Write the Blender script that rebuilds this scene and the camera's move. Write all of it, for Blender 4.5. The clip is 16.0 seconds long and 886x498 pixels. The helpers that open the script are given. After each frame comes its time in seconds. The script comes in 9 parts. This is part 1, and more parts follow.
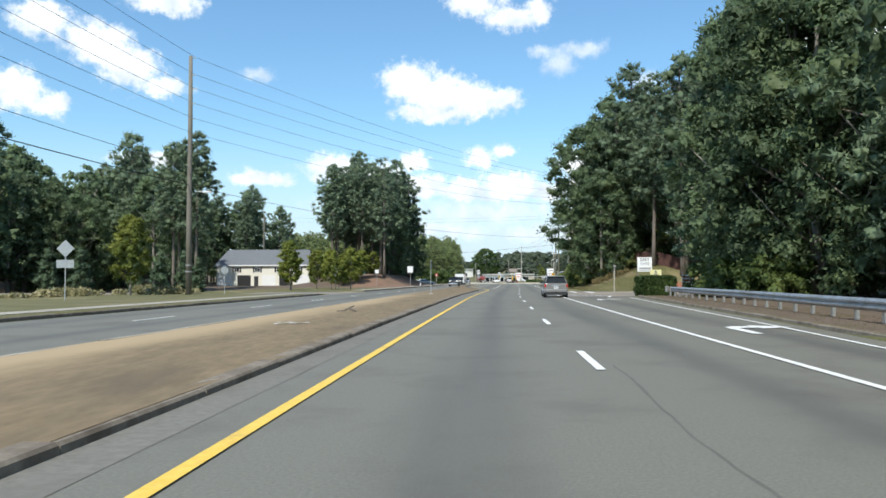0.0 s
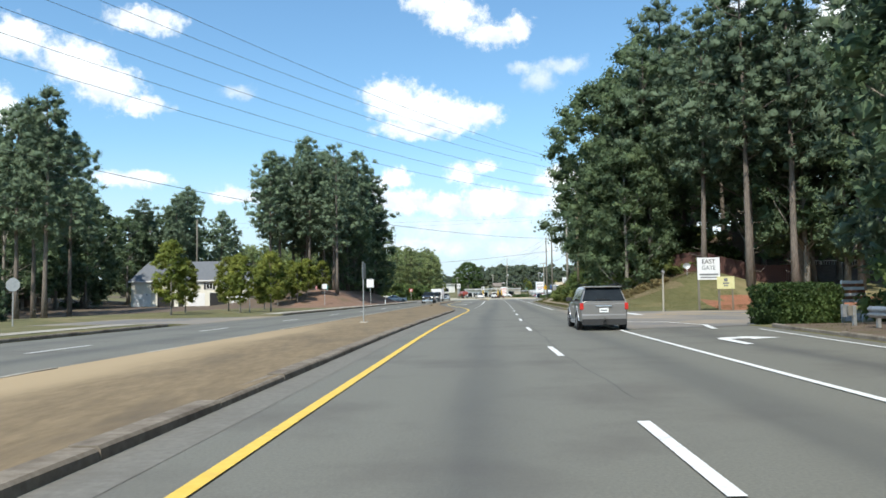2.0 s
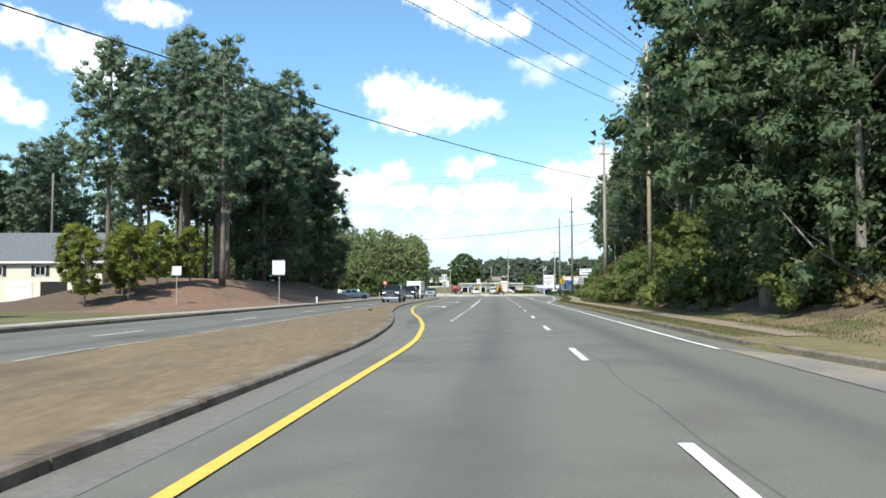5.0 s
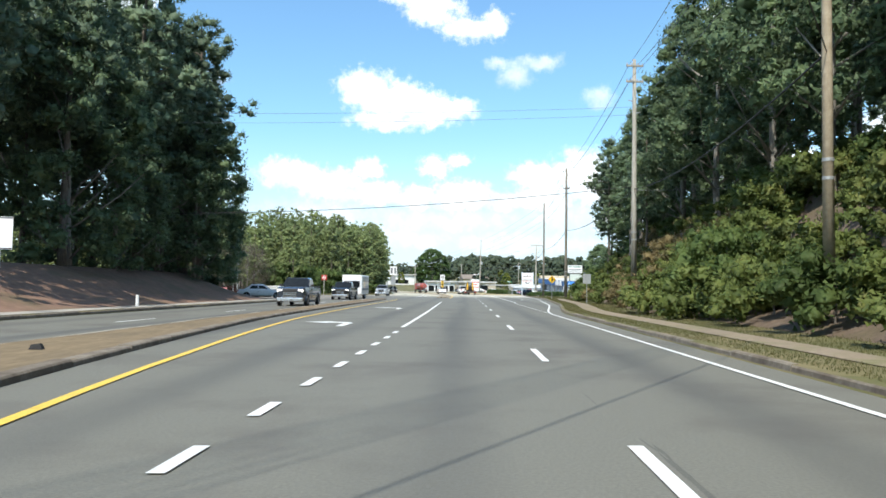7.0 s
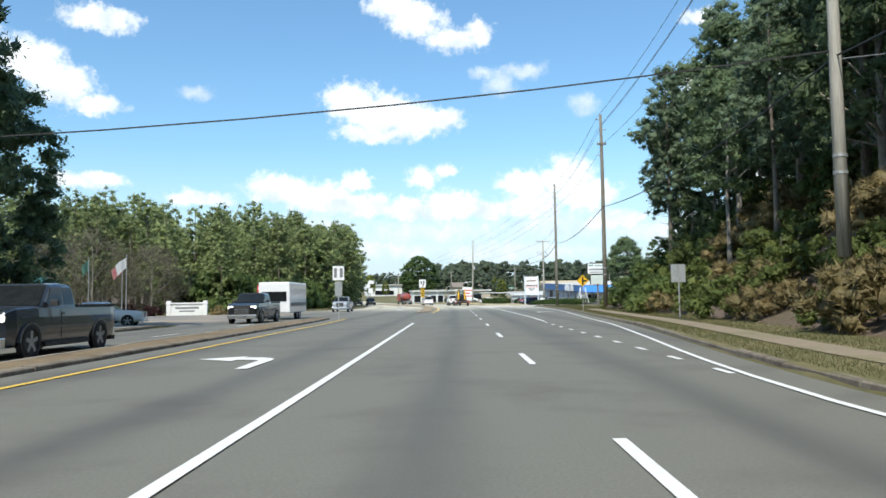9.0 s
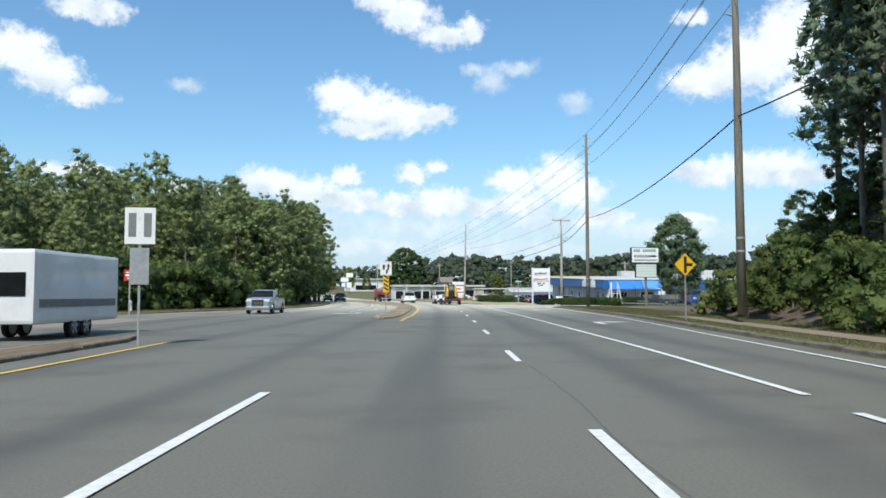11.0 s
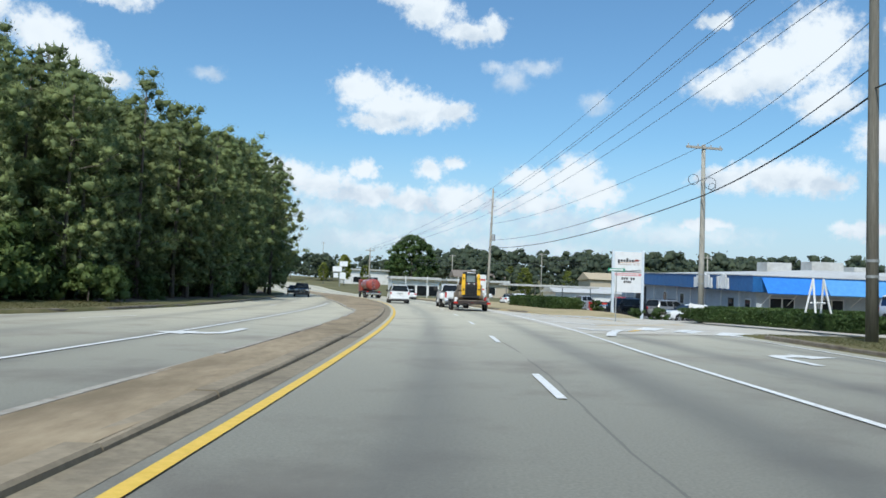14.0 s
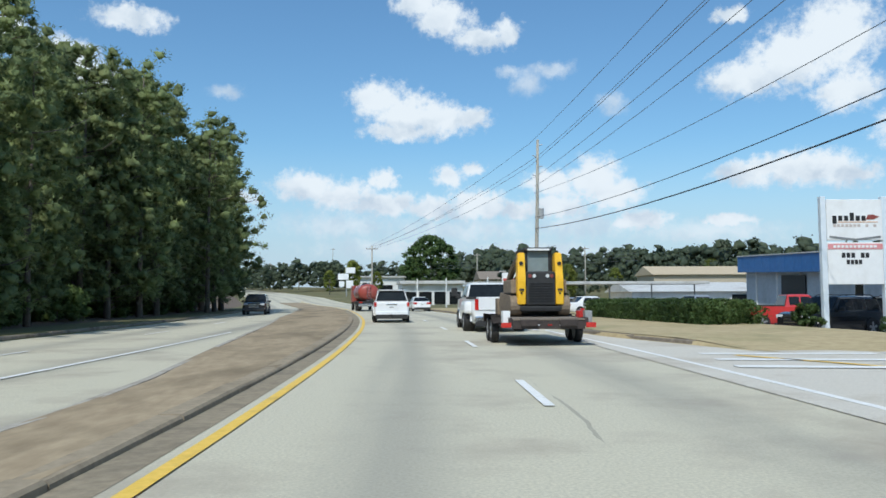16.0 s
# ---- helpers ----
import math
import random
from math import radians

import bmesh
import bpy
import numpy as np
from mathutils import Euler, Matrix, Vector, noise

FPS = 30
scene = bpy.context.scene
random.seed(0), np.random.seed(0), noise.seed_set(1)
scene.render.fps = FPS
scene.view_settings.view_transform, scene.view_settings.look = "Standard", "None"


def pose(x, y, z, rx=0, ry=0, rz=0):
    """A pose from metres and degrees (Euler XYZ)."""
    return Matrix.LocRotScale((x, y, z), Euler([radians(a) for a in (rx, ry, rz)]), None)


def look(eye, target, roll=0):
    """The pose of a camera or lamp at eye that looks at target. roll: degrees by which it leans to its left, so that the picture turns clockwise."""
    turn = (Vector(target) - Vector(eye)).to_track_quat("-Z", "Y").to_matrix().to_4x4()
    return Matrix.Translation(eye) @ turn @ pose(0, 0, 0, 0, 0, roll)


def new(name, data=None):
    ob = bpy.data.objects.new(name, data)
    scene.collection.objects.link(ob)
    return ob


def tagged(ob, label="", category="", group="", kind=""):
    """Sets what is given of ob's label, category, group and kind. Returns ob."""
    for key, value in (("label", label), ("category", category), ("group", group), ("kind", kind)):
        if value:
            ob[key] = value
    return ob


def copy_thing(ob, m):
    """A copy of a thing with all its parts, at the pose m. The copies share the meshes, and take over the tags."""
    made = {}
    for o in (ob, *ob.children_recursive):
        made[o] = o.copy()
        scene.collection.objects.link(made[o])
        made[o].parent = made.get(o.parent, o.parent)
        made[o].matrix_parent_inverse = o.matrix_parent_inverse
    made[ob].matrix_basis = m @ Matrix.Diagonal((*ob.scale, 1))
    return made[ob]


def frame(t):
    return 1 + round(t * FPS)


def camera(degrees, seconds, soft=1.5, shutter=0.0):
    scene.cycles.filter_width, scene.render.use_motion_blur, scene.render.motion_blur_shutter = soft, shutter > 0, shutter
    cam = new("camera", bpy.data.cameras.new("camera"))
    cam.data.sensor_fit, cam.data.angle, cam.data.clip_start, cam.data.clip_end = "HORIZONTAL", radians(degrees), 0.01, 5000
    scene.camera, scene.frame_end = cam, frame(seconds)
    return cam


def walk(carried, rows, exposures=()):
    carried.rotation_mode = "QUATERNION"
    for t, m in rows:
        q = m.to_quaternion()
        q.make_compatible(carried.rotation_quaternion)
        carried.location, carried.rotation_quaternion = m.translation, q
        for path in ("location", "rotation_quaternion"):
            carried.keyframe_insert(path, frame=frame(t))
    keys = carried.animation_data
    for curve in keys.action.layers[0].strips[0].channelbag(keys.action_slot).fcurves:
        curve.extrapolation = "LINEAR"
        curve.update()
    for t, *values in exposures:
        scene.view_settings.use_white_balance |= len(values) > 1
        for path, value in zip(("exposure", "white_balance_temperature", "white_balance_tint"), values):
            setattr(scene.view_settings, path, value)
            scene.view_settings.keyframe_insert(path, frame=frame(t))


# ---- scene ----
cam = camera(60.37, 16.0, 1.6)
PATH = [
    (0.0, pose(0.00, 0.00, 1.36, 92.30, 0.18, -0.00)),
    (0.5, pose(0.29, 5.34, 1.37, 91.99, 0.61, 0.08)),
    (1.0, pose(0.38, 5.83, 1.36, 92.02, 0.65, 0.06)),
    (1.1, pose(0.62, 9.30, 1.36, 92.21, 0.65, -0.08)),
    (1.2, pose(0.87, 12.80, 1.37, 92.40, 0.65, -0.23)),
    (1.3, pose(1.11, 16.10, 1.37, 92.59, 0.66, -0.37)),
    (1.4, pose(1.32, 19.10, 1.37, 92.75, 0.66, -0.49)),
    (1.5, pose(1.51, 21.73, 1.38, 92.90, 0.66, -0.60)),
    (2.0, pose(2.01, 29.33, 1.37, 93.47, 0.91, -1.25)),
    (2.5, pose(2.58, 36.91, 1.36, 93.55, 1.07, -1.22)),
    (3.0, pose(3.17, 44.63, 1.35, 93.30, 1.29, -1.06)),
    (3.5, pose(3.80, 52.38, 1.34, 93.22, 1.35, -0.86)),
    (4.0, pose(4.46, 59.87, 1.34, 93.16, 0.91, -0.56)),
    (6.5, pose(8.39, 99.14, 1.36, 93.02, -0.95, -3.19)),
    (7.0, pose(9.24, 107.29, 1.36, 92.96, -0.90, -3.58)),
    (7.5, pose(10.06, 115.47, 1.36, 92.90, -0.19, -4.10)),
    (8.0, pose(10.85, 123.64, 1.36, 93.61, 0.78, -4.35)),
    (8.5, pose(11.60, 131.65, 1.36, 94.17, 1.43, -3.77)),
    (9.0, pose(12.34, 139.71, 1.37, 93.72, 0.87, -4.24)),
    (11.5, pose(16.11, 180.42, 1.36, 93.42, 0.04, -5.20)),
    (12.0, pose(16.83, 188.76, 1.36, 93.37, -0.06, -5.40)),
    (12.5, pose(17.60, 197.06, 1.37, 93.25, -0.51, -5.30)),
    (13.0, pose(18.38, 205.38, 1.36, 93.04, -1.06, -5.02)),
    (13.5, pose(19.11, 213.54, 1.35, 92.98, -1.62, -4.58)),
    (14.0, pose(19.82, 221.28, 1.36, 93.18, -2.10, -4.13)),
    (14.5, pose(20.52, 229.09, 1.36, 93.92, -2.29, -2.78)),
    (15.0, pose(21.11, 237.35, 1.36, 93.82, -2.02, -2.40)),
    (15.5, pose(21.65, 245.99, 1.36, 93.72, -0.67, -2.53)),
    (16.0, pose(22.12, 254.88, 1.36, 93.66, 0.26, -2.33)),
]
walk(cam, PATH, [(0.0, 0.04, 6600, 10), (2.0, 0.10, 6650, 10), (3.5, 0.20, 6700, 10), (7.0, 0.32, 6600, 10), (8.0, 0.24, 6600, 10), (9.0, 0.08, 6600, 10), (11.5, -0.20, 6350, 10), (14.0, -0.34, 6250, 9), (16.0, -0.42, 6200, 9)])

# ---- sky, sun ----
SUN_DIR = Vector((-0.30, -0.80, 1.10)).normalized()

CLOUDS = {}  # azimuth, elevation, half width, half height in degrees
CLOUDS["MAIN"] = [(-2.6, 14.7, 2.1, 1.6), (-0.5, 13.7, 2.6, 1.8), (1.9, 13.3, 2.6, 1.4), (4.5, 13.4, 1.7, 0.9), (-0.9, 12.3, 3.0, 0.7)]
CLOUDS["TOP"] = [(0.5, 21.5, 2.0, 1.1), (2.4, 20.5, 2.3, 1.4), (5.2, 19.1, 2.6, 0.9), (7.3, 19.4, 1.2, 1.1)]
CLOUDS["WISPS"] = [(8.8, 15.9, 1.4, 1.0), (10.6, 16.7, 1.8, 0.6), (15.1, 14.2, 1.3, 0.9), (-13.8, 14.8, 1.4, 0.5), (7.4, 16.7, 1.1, 0.4)]
CLOUDS["LEFT"] = [(-24.6, 16.0, 2.4, 1.5), (-22.5, 14.6, 2.4, 1.5), (-20.2, 13.5, 1.6, 0.7), (-28.1, 17.1, 2.1, 1.4)]
CLOUDS["EARLY"] = [(-29.7, 12.5, 2.0, 1.5), (-27.6, 11.7, 1.3, 0.9), (-20.3, 19.1, 2.7, 0.9), (-32.9, 13.4, 2.2, 2.0)]
CLOUDS["BIG"] = [(30.1, 17.2, 3.0, 2.8), (27.5, 16.0, 3.2, 2.3), (24.5, 15.1, 2.9, 1.4), (23.5, 19.4, 1.4, 0.6), (30.7, 13.6, 2.3, 1.5), (35.7, 17.5, 1.4, 2.3), (34.4, 10.7, 2.3, 1.6), (38.0, 14.4, 2.3, 2.7)]
CLOUDS["LOWR"] = [(27.8, 8.7, 3.9, 1.3), (24.4, 8.6, 2.6, 0.9), (30.5, 8.1, 2.3, 0.9), (22.9, 5.3, 2.1, 0.5), (33.0, 5.0, 2.1, 0.7)]
CLOUDS["BANK"] = [(-8.0, 8.2, 2.6, 1.2), (-5.1, 7.5, 3.0, 1.2), (-1.8, 7.0, 2.6, 1.0), (1.6, 6.7, 2.6, 0.9), (5.0, 6.9, 2.6, 1.3), (8.0, 6.5, 1.9, 0.8), (2.8, 9.1, 1.3, 0.9), (-2.1, 8.8, 1.2, 0.8), (10.4, 8.5, 2.1, 1.1), (13.6, 8.8, 2.3, 1.6), (15.2, 7.5, 2.1, 1.3), (11.0, 6.8, 2.6, 1.1), (16.8, 5.6, 2.6, 0.8), (-21.0, 8.4, 3.0, 0.6), (-13.6, 7.5, 2.6, 0.6), (4.6, 9.6, 0.9, 0.6)]
CLOUDS["HAZE"] = [(-5.2, 5.5, 5.1, 1.1), (3.3, 5.1, 6.4, 1.1), (12.6, 5.3, 5.1, 1.2), (21.5, 4.6, 6.0, 0.9), (-1.0, 3.8, 6.8, 0.9), (9.2, 3.5, 6.8, 0.9)]

def build_world():
    w = bpy.data.worlds.new("sky")
    scene.world = w
    w.use_nodes = True
    nt = w.node_tree
    nt.nodes.clear()
    N, Lk = nt.nodes.new, nt.links.new

    def math_(op, a, b=None, c=None, clamp=False):
        n = N("ShaderNodeMath")
        n.operation = op
        n.use_clamp = clamp
        for i, v in enumerate((a, b, c)):
            if v is None:
                continue
            if isinstance(v, (int, float)):
                n.inputs[i].default_value = v
            else:
                Lk(v, n.inputs[i])
        return n.outputs[0]

    out = N("ShaderNodeOutputWorld")
    tc = N("ShaderNodeTexCoord")
    sep = N("ShaderNodeSeparateXYZ")
    Lk(tc.outputs["Generated"], sep.inputs[0])
    az = math_("MULTIPLY", math_("ARCTAN2", sep.outputs[0], sep.outputs[1]), 57.2958)
    el = math_("MULTIPLY", math_("ARCSINE", sep.outputs[2]), 57.2958)
    q = N("ShaderNodeCombineXYZ")
    Lk(az, q.inputs[0])
    Lk(el, q.inputs[1])
    # ragged edges: push the look-up about with noise
    n1 = N("ShaderNodeTexNoise")
    n1.inputs["Scale"].default_value = 0.7
    n1.inputs["Detail"].default_value = 9
    n1.inputs["Roughness"].default_value = 0.62
    Lk(q.outputs[0], n1.inputs["Vector"])
    off = N("ShaderNodeVectorMath")
    off.operation = "SUBTRACT"
    Lk(n1.outputs["Color"], off.inputs[0])
    off.inputs[1].default_value = (0.5, 0.5, 0.5)
    sc = N("ShaderNodeVectorMath")
    sc.operation = "MULTIPLY"
    Lk(off.outputs[0], sc.inputs[0])
    sc.inputs[1].default_value = (2.0, 1.5, 0)
    qq = N("ShaderNodeVectorMath")
    qq.operation = "ADD"
    Lk(q.outputs[0], qq.inputs[0])
    Lk(sc.outputs[0], qq.inputs[1])

    def field(names, lift=0.0):
        best = None
        for nm in names:
            for a, e, ra, re in CLOUDS[nm]:
                d = N("ShaderNodeVectorMath")
                d.operation = "SUBTRACT"
                Lk(qq.outputs[0], d.inputs[0])
                d.inputs[1].default_value = (a, e + lift, 0)
                m = N("ShaderNodeVectorMath")
                m.operation = "MULTIPLY"
                Lk(d.outputs[0], m.inputs[0])
                m.inputs[1].default_value = (1 / ra, 1 / re, 0)
                ln = N("ShaderNodeVectorMath")
                ln.operation = "LENGTH"
                Lk(m.outputs[0], ln.inputs[0])
                v = ln.outputs["Value"]
                best = v if best is None else math_("SMOOTH_MIN", best, v, 0.25)
        return best

    def ramp(v, lo, hi):
        n = N("ShaderNodeMapRange")
        n.interpolation_type = "SMOOTHSTEP"
        n.inputs["From Min"].default_value = lo
        n.inputs["From Max"].default_value = hi
        Lk(v, n.inputs["Value"])
        return n.outputs[0]

    sky = N("ShaderNodeTexSky")
    sky.sky_type = "NISHITA"
    sky.sun_disc = False
    sky.sun_elevation = math.asin(SUN_DIR.z)
    sky.sun_rotation = math.atan2(SUN_DIR.x, SUN_DIR.y)
    sky.air_density = 1.2
    sky.dust_density = 0.8
    sky.ozone_density = 1.0
    solid = field(("MAIN", "TOP", "LEFT", "EARLY", "BIG", "LOWR", "BANK"))
    thin = field(("WISPS", "HAZE"))
    # billows eat into the rims, more below than above
    nb = N("ShaderNodeTexNoise")
    nb.inputs["Scale"].default_value = 1.1
    nb.inputs["Detail"].default_value = 10
    nb.inputs["Roughness"].default_value = 0.66
    Lk(q.outputs[0], nb.inputs["Vector"])
    puff = math_("MULTIPLY", math_("SUBTRACT", nb.outputs[0], 0.5), 1.5)
    m1 = ramp(math_("ADD", solid, puff), 1.22, 0.50)
    m2 = math_("MULTIPLY", ramp(math_("ADD", thin, puff), 1.3, 0.1), 0.66)
    # general scattered cloud outside the named ones, thickening to the horizon
    n3 = N("ShaderNodeTexNoise")
    n3.inputs["Scale"].default_value = 0.16
    n3.inputs["Detail"].default_value = 8
    n3.inputs["Roughness"].default_value = 0.6
    Lk(qq.outputs[0], n3.inputs["Vector"])
    away = ramp(math_("ABSOLUTE", math_("SUBTRACT", az, 3.0)), 38.0, 50.0)
    m3 = math_("MULTIPLY", ramp(n3.outputs[0], 0.52, 0.66), away)
    haze = math_("MULTIPLY", ramp(el, 12.0, 0.5), 0.8)
    mask = math_("MAXIMUM", math_("MAXIMUM", m1, m2), m3)
    # tops white, thick bases a soft grey
    n2 = N("ShaderNodeTexNoise")
    n2.inputs["Scale"].default_value = 0.5
    n2.inputs["Detail"].default_value = 6
    Lk(qq.outputs[0], n2.inputs["Vector"])
    base = field(("MAIN", "TOP", "LEFT", "EARLY", "BIG", "LOWR", "BANK"), 1.5)
    grey = math_("MULTIPLY", ramp(base, 0.7, 1.5), ramp(n2.outputs[0], 0.3, 0.7))
    col = N("ShaderNodeMix")
    col.data_type = "RGBA"
    col.inputs["A"].default_value = (7.4, 7.9, 8.2, 1)
    col.inputs["B"].default_value = (5.1, 5.9, 6.7, 1)
    Lk(grey, col.inputs["Factor"])
    mix = N("ShaderNodeMix")
    mix.data_type = "RGBA"
    Lk(mask, mix.inputs["Factor"])
    gain = N("ShaderNodeVectorMath")
    gain.operation = "MULTIPLY"
    Lk(sky.outputs[0], gain.inputs[0])
    gain.inputs[1].default_value = (0.72, 1.02, 1.19)
    low = N("ShaderNodeMix")
    low.data_type = "RGBA"
    low.inputs["B"].default_value = (4.7, 5.75, 6.9, 1)
    Lk(haze, low.inputs["Factor"])
    Lk(gain.outputs[0], low.inputs["A"])
    Lk(low.outputs["Result"], mix.inputs["A"])
    Lk(col.outputs["Result"], mix.inputs["B"])
    bg = N("ShaderNodeBackground")
    bg.inputs["Strength"].default_value = 0.15
    Lk(mix.outputs["Result"], bg.inputs["Color"])
    Lk(bg.outputs[0], out.inputs[0])


build_world()
sun_data = bpy.data.lights.new("sun", "SUN")
sun_data.energy = 4.8
sun_data.angle = radians(0.6)
sun_data.color = (1.0, 0.97, 0.90)
sun = new("sun", sun_data)
sun.matrix_basis = look(SUN_DIR * 200, (0, 0, 0))
scene.view_settings.exposure = 0.0


# ---- materials ----
def mat(name, a, b, rough=0.8, scale=4.0, bump=0.15, metal=0.0, c=None, cscale=0.4, vary=0.0, coat=0.0, spec=0.5, space="Object", trans=0.0, detail=5, stretch=(1, 1, 1), clo=0.5, chi=0.7):
    """Two-tone grain (a to b at `scale`), patches of c at `cscale`, fine relief; vary: brightness by object."""
    m = bpy.data.materials.new(name)
    m.use_nodes = True
    nt = m.node_tree
    N, Lk = nt.nodes.new, nt.links.new
    p = nt.nodes["Principled BSDF"]
    p.inputs["Roughness"].default_value = rough
    p.inputs["Metallic"].default_value = metal
    p.inputs["Coat Weight"].default_value = coat
    p.inputs["Specular IOR Level"].default_value = spec
    tc = N("ShaderNodeTexCoord")
    geo = N("ShaderNodeNewGeometry")
    src = geo.outputs["Position"] if space == "World" else tc.outputs["UV"] if space == "UV" else tc.outputs["Object"]
    mp = N("ShaderNodeMapping")
    mp.inputs["Scale"].default_value = stretch
    Lk(src, mp.inputs[0])
    n = N("ShaderNodeTexNoise")
    n.inputs["Scale"].default_value = scale
    n.inputs["Detail"].default_value = detail
    n.inputs["Roughness"].default_value = 0.62
    Lk(mp.outputs[0], n.inputs["Vector"])
    r = N("ShaderNodeMapRange")
    r.inputs["From Min"].default_value = 0.32
    r.inputs["From Max"].default_value = 0.68
    Lk(n.outputs[0], r.inputs["Value"])
    mx = N("ShaderNodeMix")
    mx.data_type = "RGBA"
    mx.inputs["A"].default_value = (*a, 1)
    mx.inputs["B"].default_value = (*b, 1)
    Lk(r.outputs[0], mx.inputs["Factor"])
    col = mx.outputs["Result"]
    if c is not None:
        n2 = N("ShaderNodeTexNoise")
        n2.inputs["Scale"].default_value = cscale
        n2.inputs["Detail"].default_value = 6
        n2.inputs["Roughness"].default_value = 0.65
        Lk(mp.outputs[0], n2.inputs["Vector"])
        r2 = N("ShaderNodeMapRange")
        r2.inputs["From Min"].default_value = clo
        r2.inputs["From Max"].default_value = chi
        Lk(n2.outputs[0], r2.inputs["Value"])
        m2 = N("ShaderNodeMix")
        m2.data_type = "RGBA"
        m2.inputs["B"].default_value = (*c, 1)
        Lk(r2.outputs[0], m2.inputs["Factor"])
        Lk(col, m2.inputs["A"])
        col = m2.outputs["Result"]
    if vary:
        oi = N("ShaderNodeObjectInfo")
        rv = N("ShaderNodeMapRange")
        rv.inputs["To Min"].default_value = 1 - vary
        rv.inputs["To Max"].default_value = 1 + vary
        Lk(oi.outputs["Random"], rv.inputs["Value"])
        vm = N("ShaderNodeVectorMath")
        vm.operation = "SCALE"
        Lk(col, vm.inputs[0])
        Lk(rv.outputs[0], vm.inputs["Scale"])
        col = vm.outputs[0]
    Lk(col, p.inputs["Base Color"])
    if bump:
        bp = N("ShaderNodeBump")
        bp.inputs["Strength"].default_value = bump
        bp.inputs["Distance"].default_value = 0.02
        Lk(n.outputs[0], bp.inputs["Height"])
        Lk(bp.outputs[0], p.inputs["Normal"])
    return m


def leaf_mat(name, dark, light, tip, vary=0.18, trans=0.35):
    """Foliage: colour by leaf, by clump and by tree, some light through the leaf."""
    m = bpy.data.materials.new(name)
    m.use_nodes = True
    nt = m.node_tree
    N, Lk = nt.nodes.new, nt.links.new
    p = nt.nodes["Principled BSDF"]
    p.inputs["Roughness"].default_value = 0.55
    p.inputs["Specular IOR Level"].default_value = 0.25
    geo = N("ShaderNodeNewGeometry")
    tc = N("ShaderNodeTexCoord")
    n = N("ShaderNodeTexNoise")
    n.inputs["Scale"].default_value = 0.45
    n.inputs["Detail"].default_value = 3
    Lk(tc.outputs["Object"], n.inputs["Vector"])
    a = N("ShaderNodeMath")
    a.operation = "MULTIPLY_ADD"
    Lk(geo.outputs["Random Per Island"], a.inputs[0])
    a.inputs[1].default_value = 0.26
    Lk(n.outputs[0], a.inputs[2])
    cr = N("ShaderNodeValToRGB")
    cr.color_ramp.elements[0].position = 0.36
    cr.color_ramp.elements[0].color = (*dark, 1)
    cr.color_ramp.elements[1].position = 0.74
    cr.color_ramp.elements[1].color = (*light, 1)
    e = cr.color_ramp.elements.new(1.0)
    e.color = (*tip, 1)
    Lk(a.outputs[0], cr.inputs[0])
    oi = N("ShaderNodeObjectInfo")
    rv = N("ShaderNodeMapRange")
    rv.inputs["To Min"].default_value = 1 - vary
    rv.inputs["To Max"].default_value = 1 + vary
    Lk(oi.outputs["Random"], rv.inputs["Value"])
    vm = N("ShaderNodeVectorMath")
    vm.operation = "SCALE"
    Lk(cr.outputs[0], vm.inputs[0])
    Lk(rv.outputs[0], vm.inputs["Scale"])
    Lk(vm.outputs[0], p.inputs["Base Color"])
    fine = N("ShaderNodeTexNoise")
    fine.inputs["Scale"].default_value = 9.0
    fine.inputs["Detail"].default_value = 4
    Lk(tc.outputs["Object"], fine.inputs["Vector"])
    bp = N("ShaderNodeBump")
    bp.inputs["Strength"].default_value = 0.45
    bp.inputs["Distance"].default_value = 0.12
    Lk(fine.outputs[0], bp.inputs["Height"])
    Lk(bp.outputs[0], p.inputs["Normal"])
    tr = N("ShaderNodeBsdfTranslucent")
    Lk(vm.outputs[0], tr.inputs["Color"])
    ms = N("ShaderNodeMixShader")
    ms.inputs[0].default_value = trans
    Lk(p.outputs[0], ms.inputs[1])
    Lk(tr.outputs[0], ms.inputs[2])
    Lk(ms.outputs[0], nt.nodes["Material Output"].inputs[0])
    return m


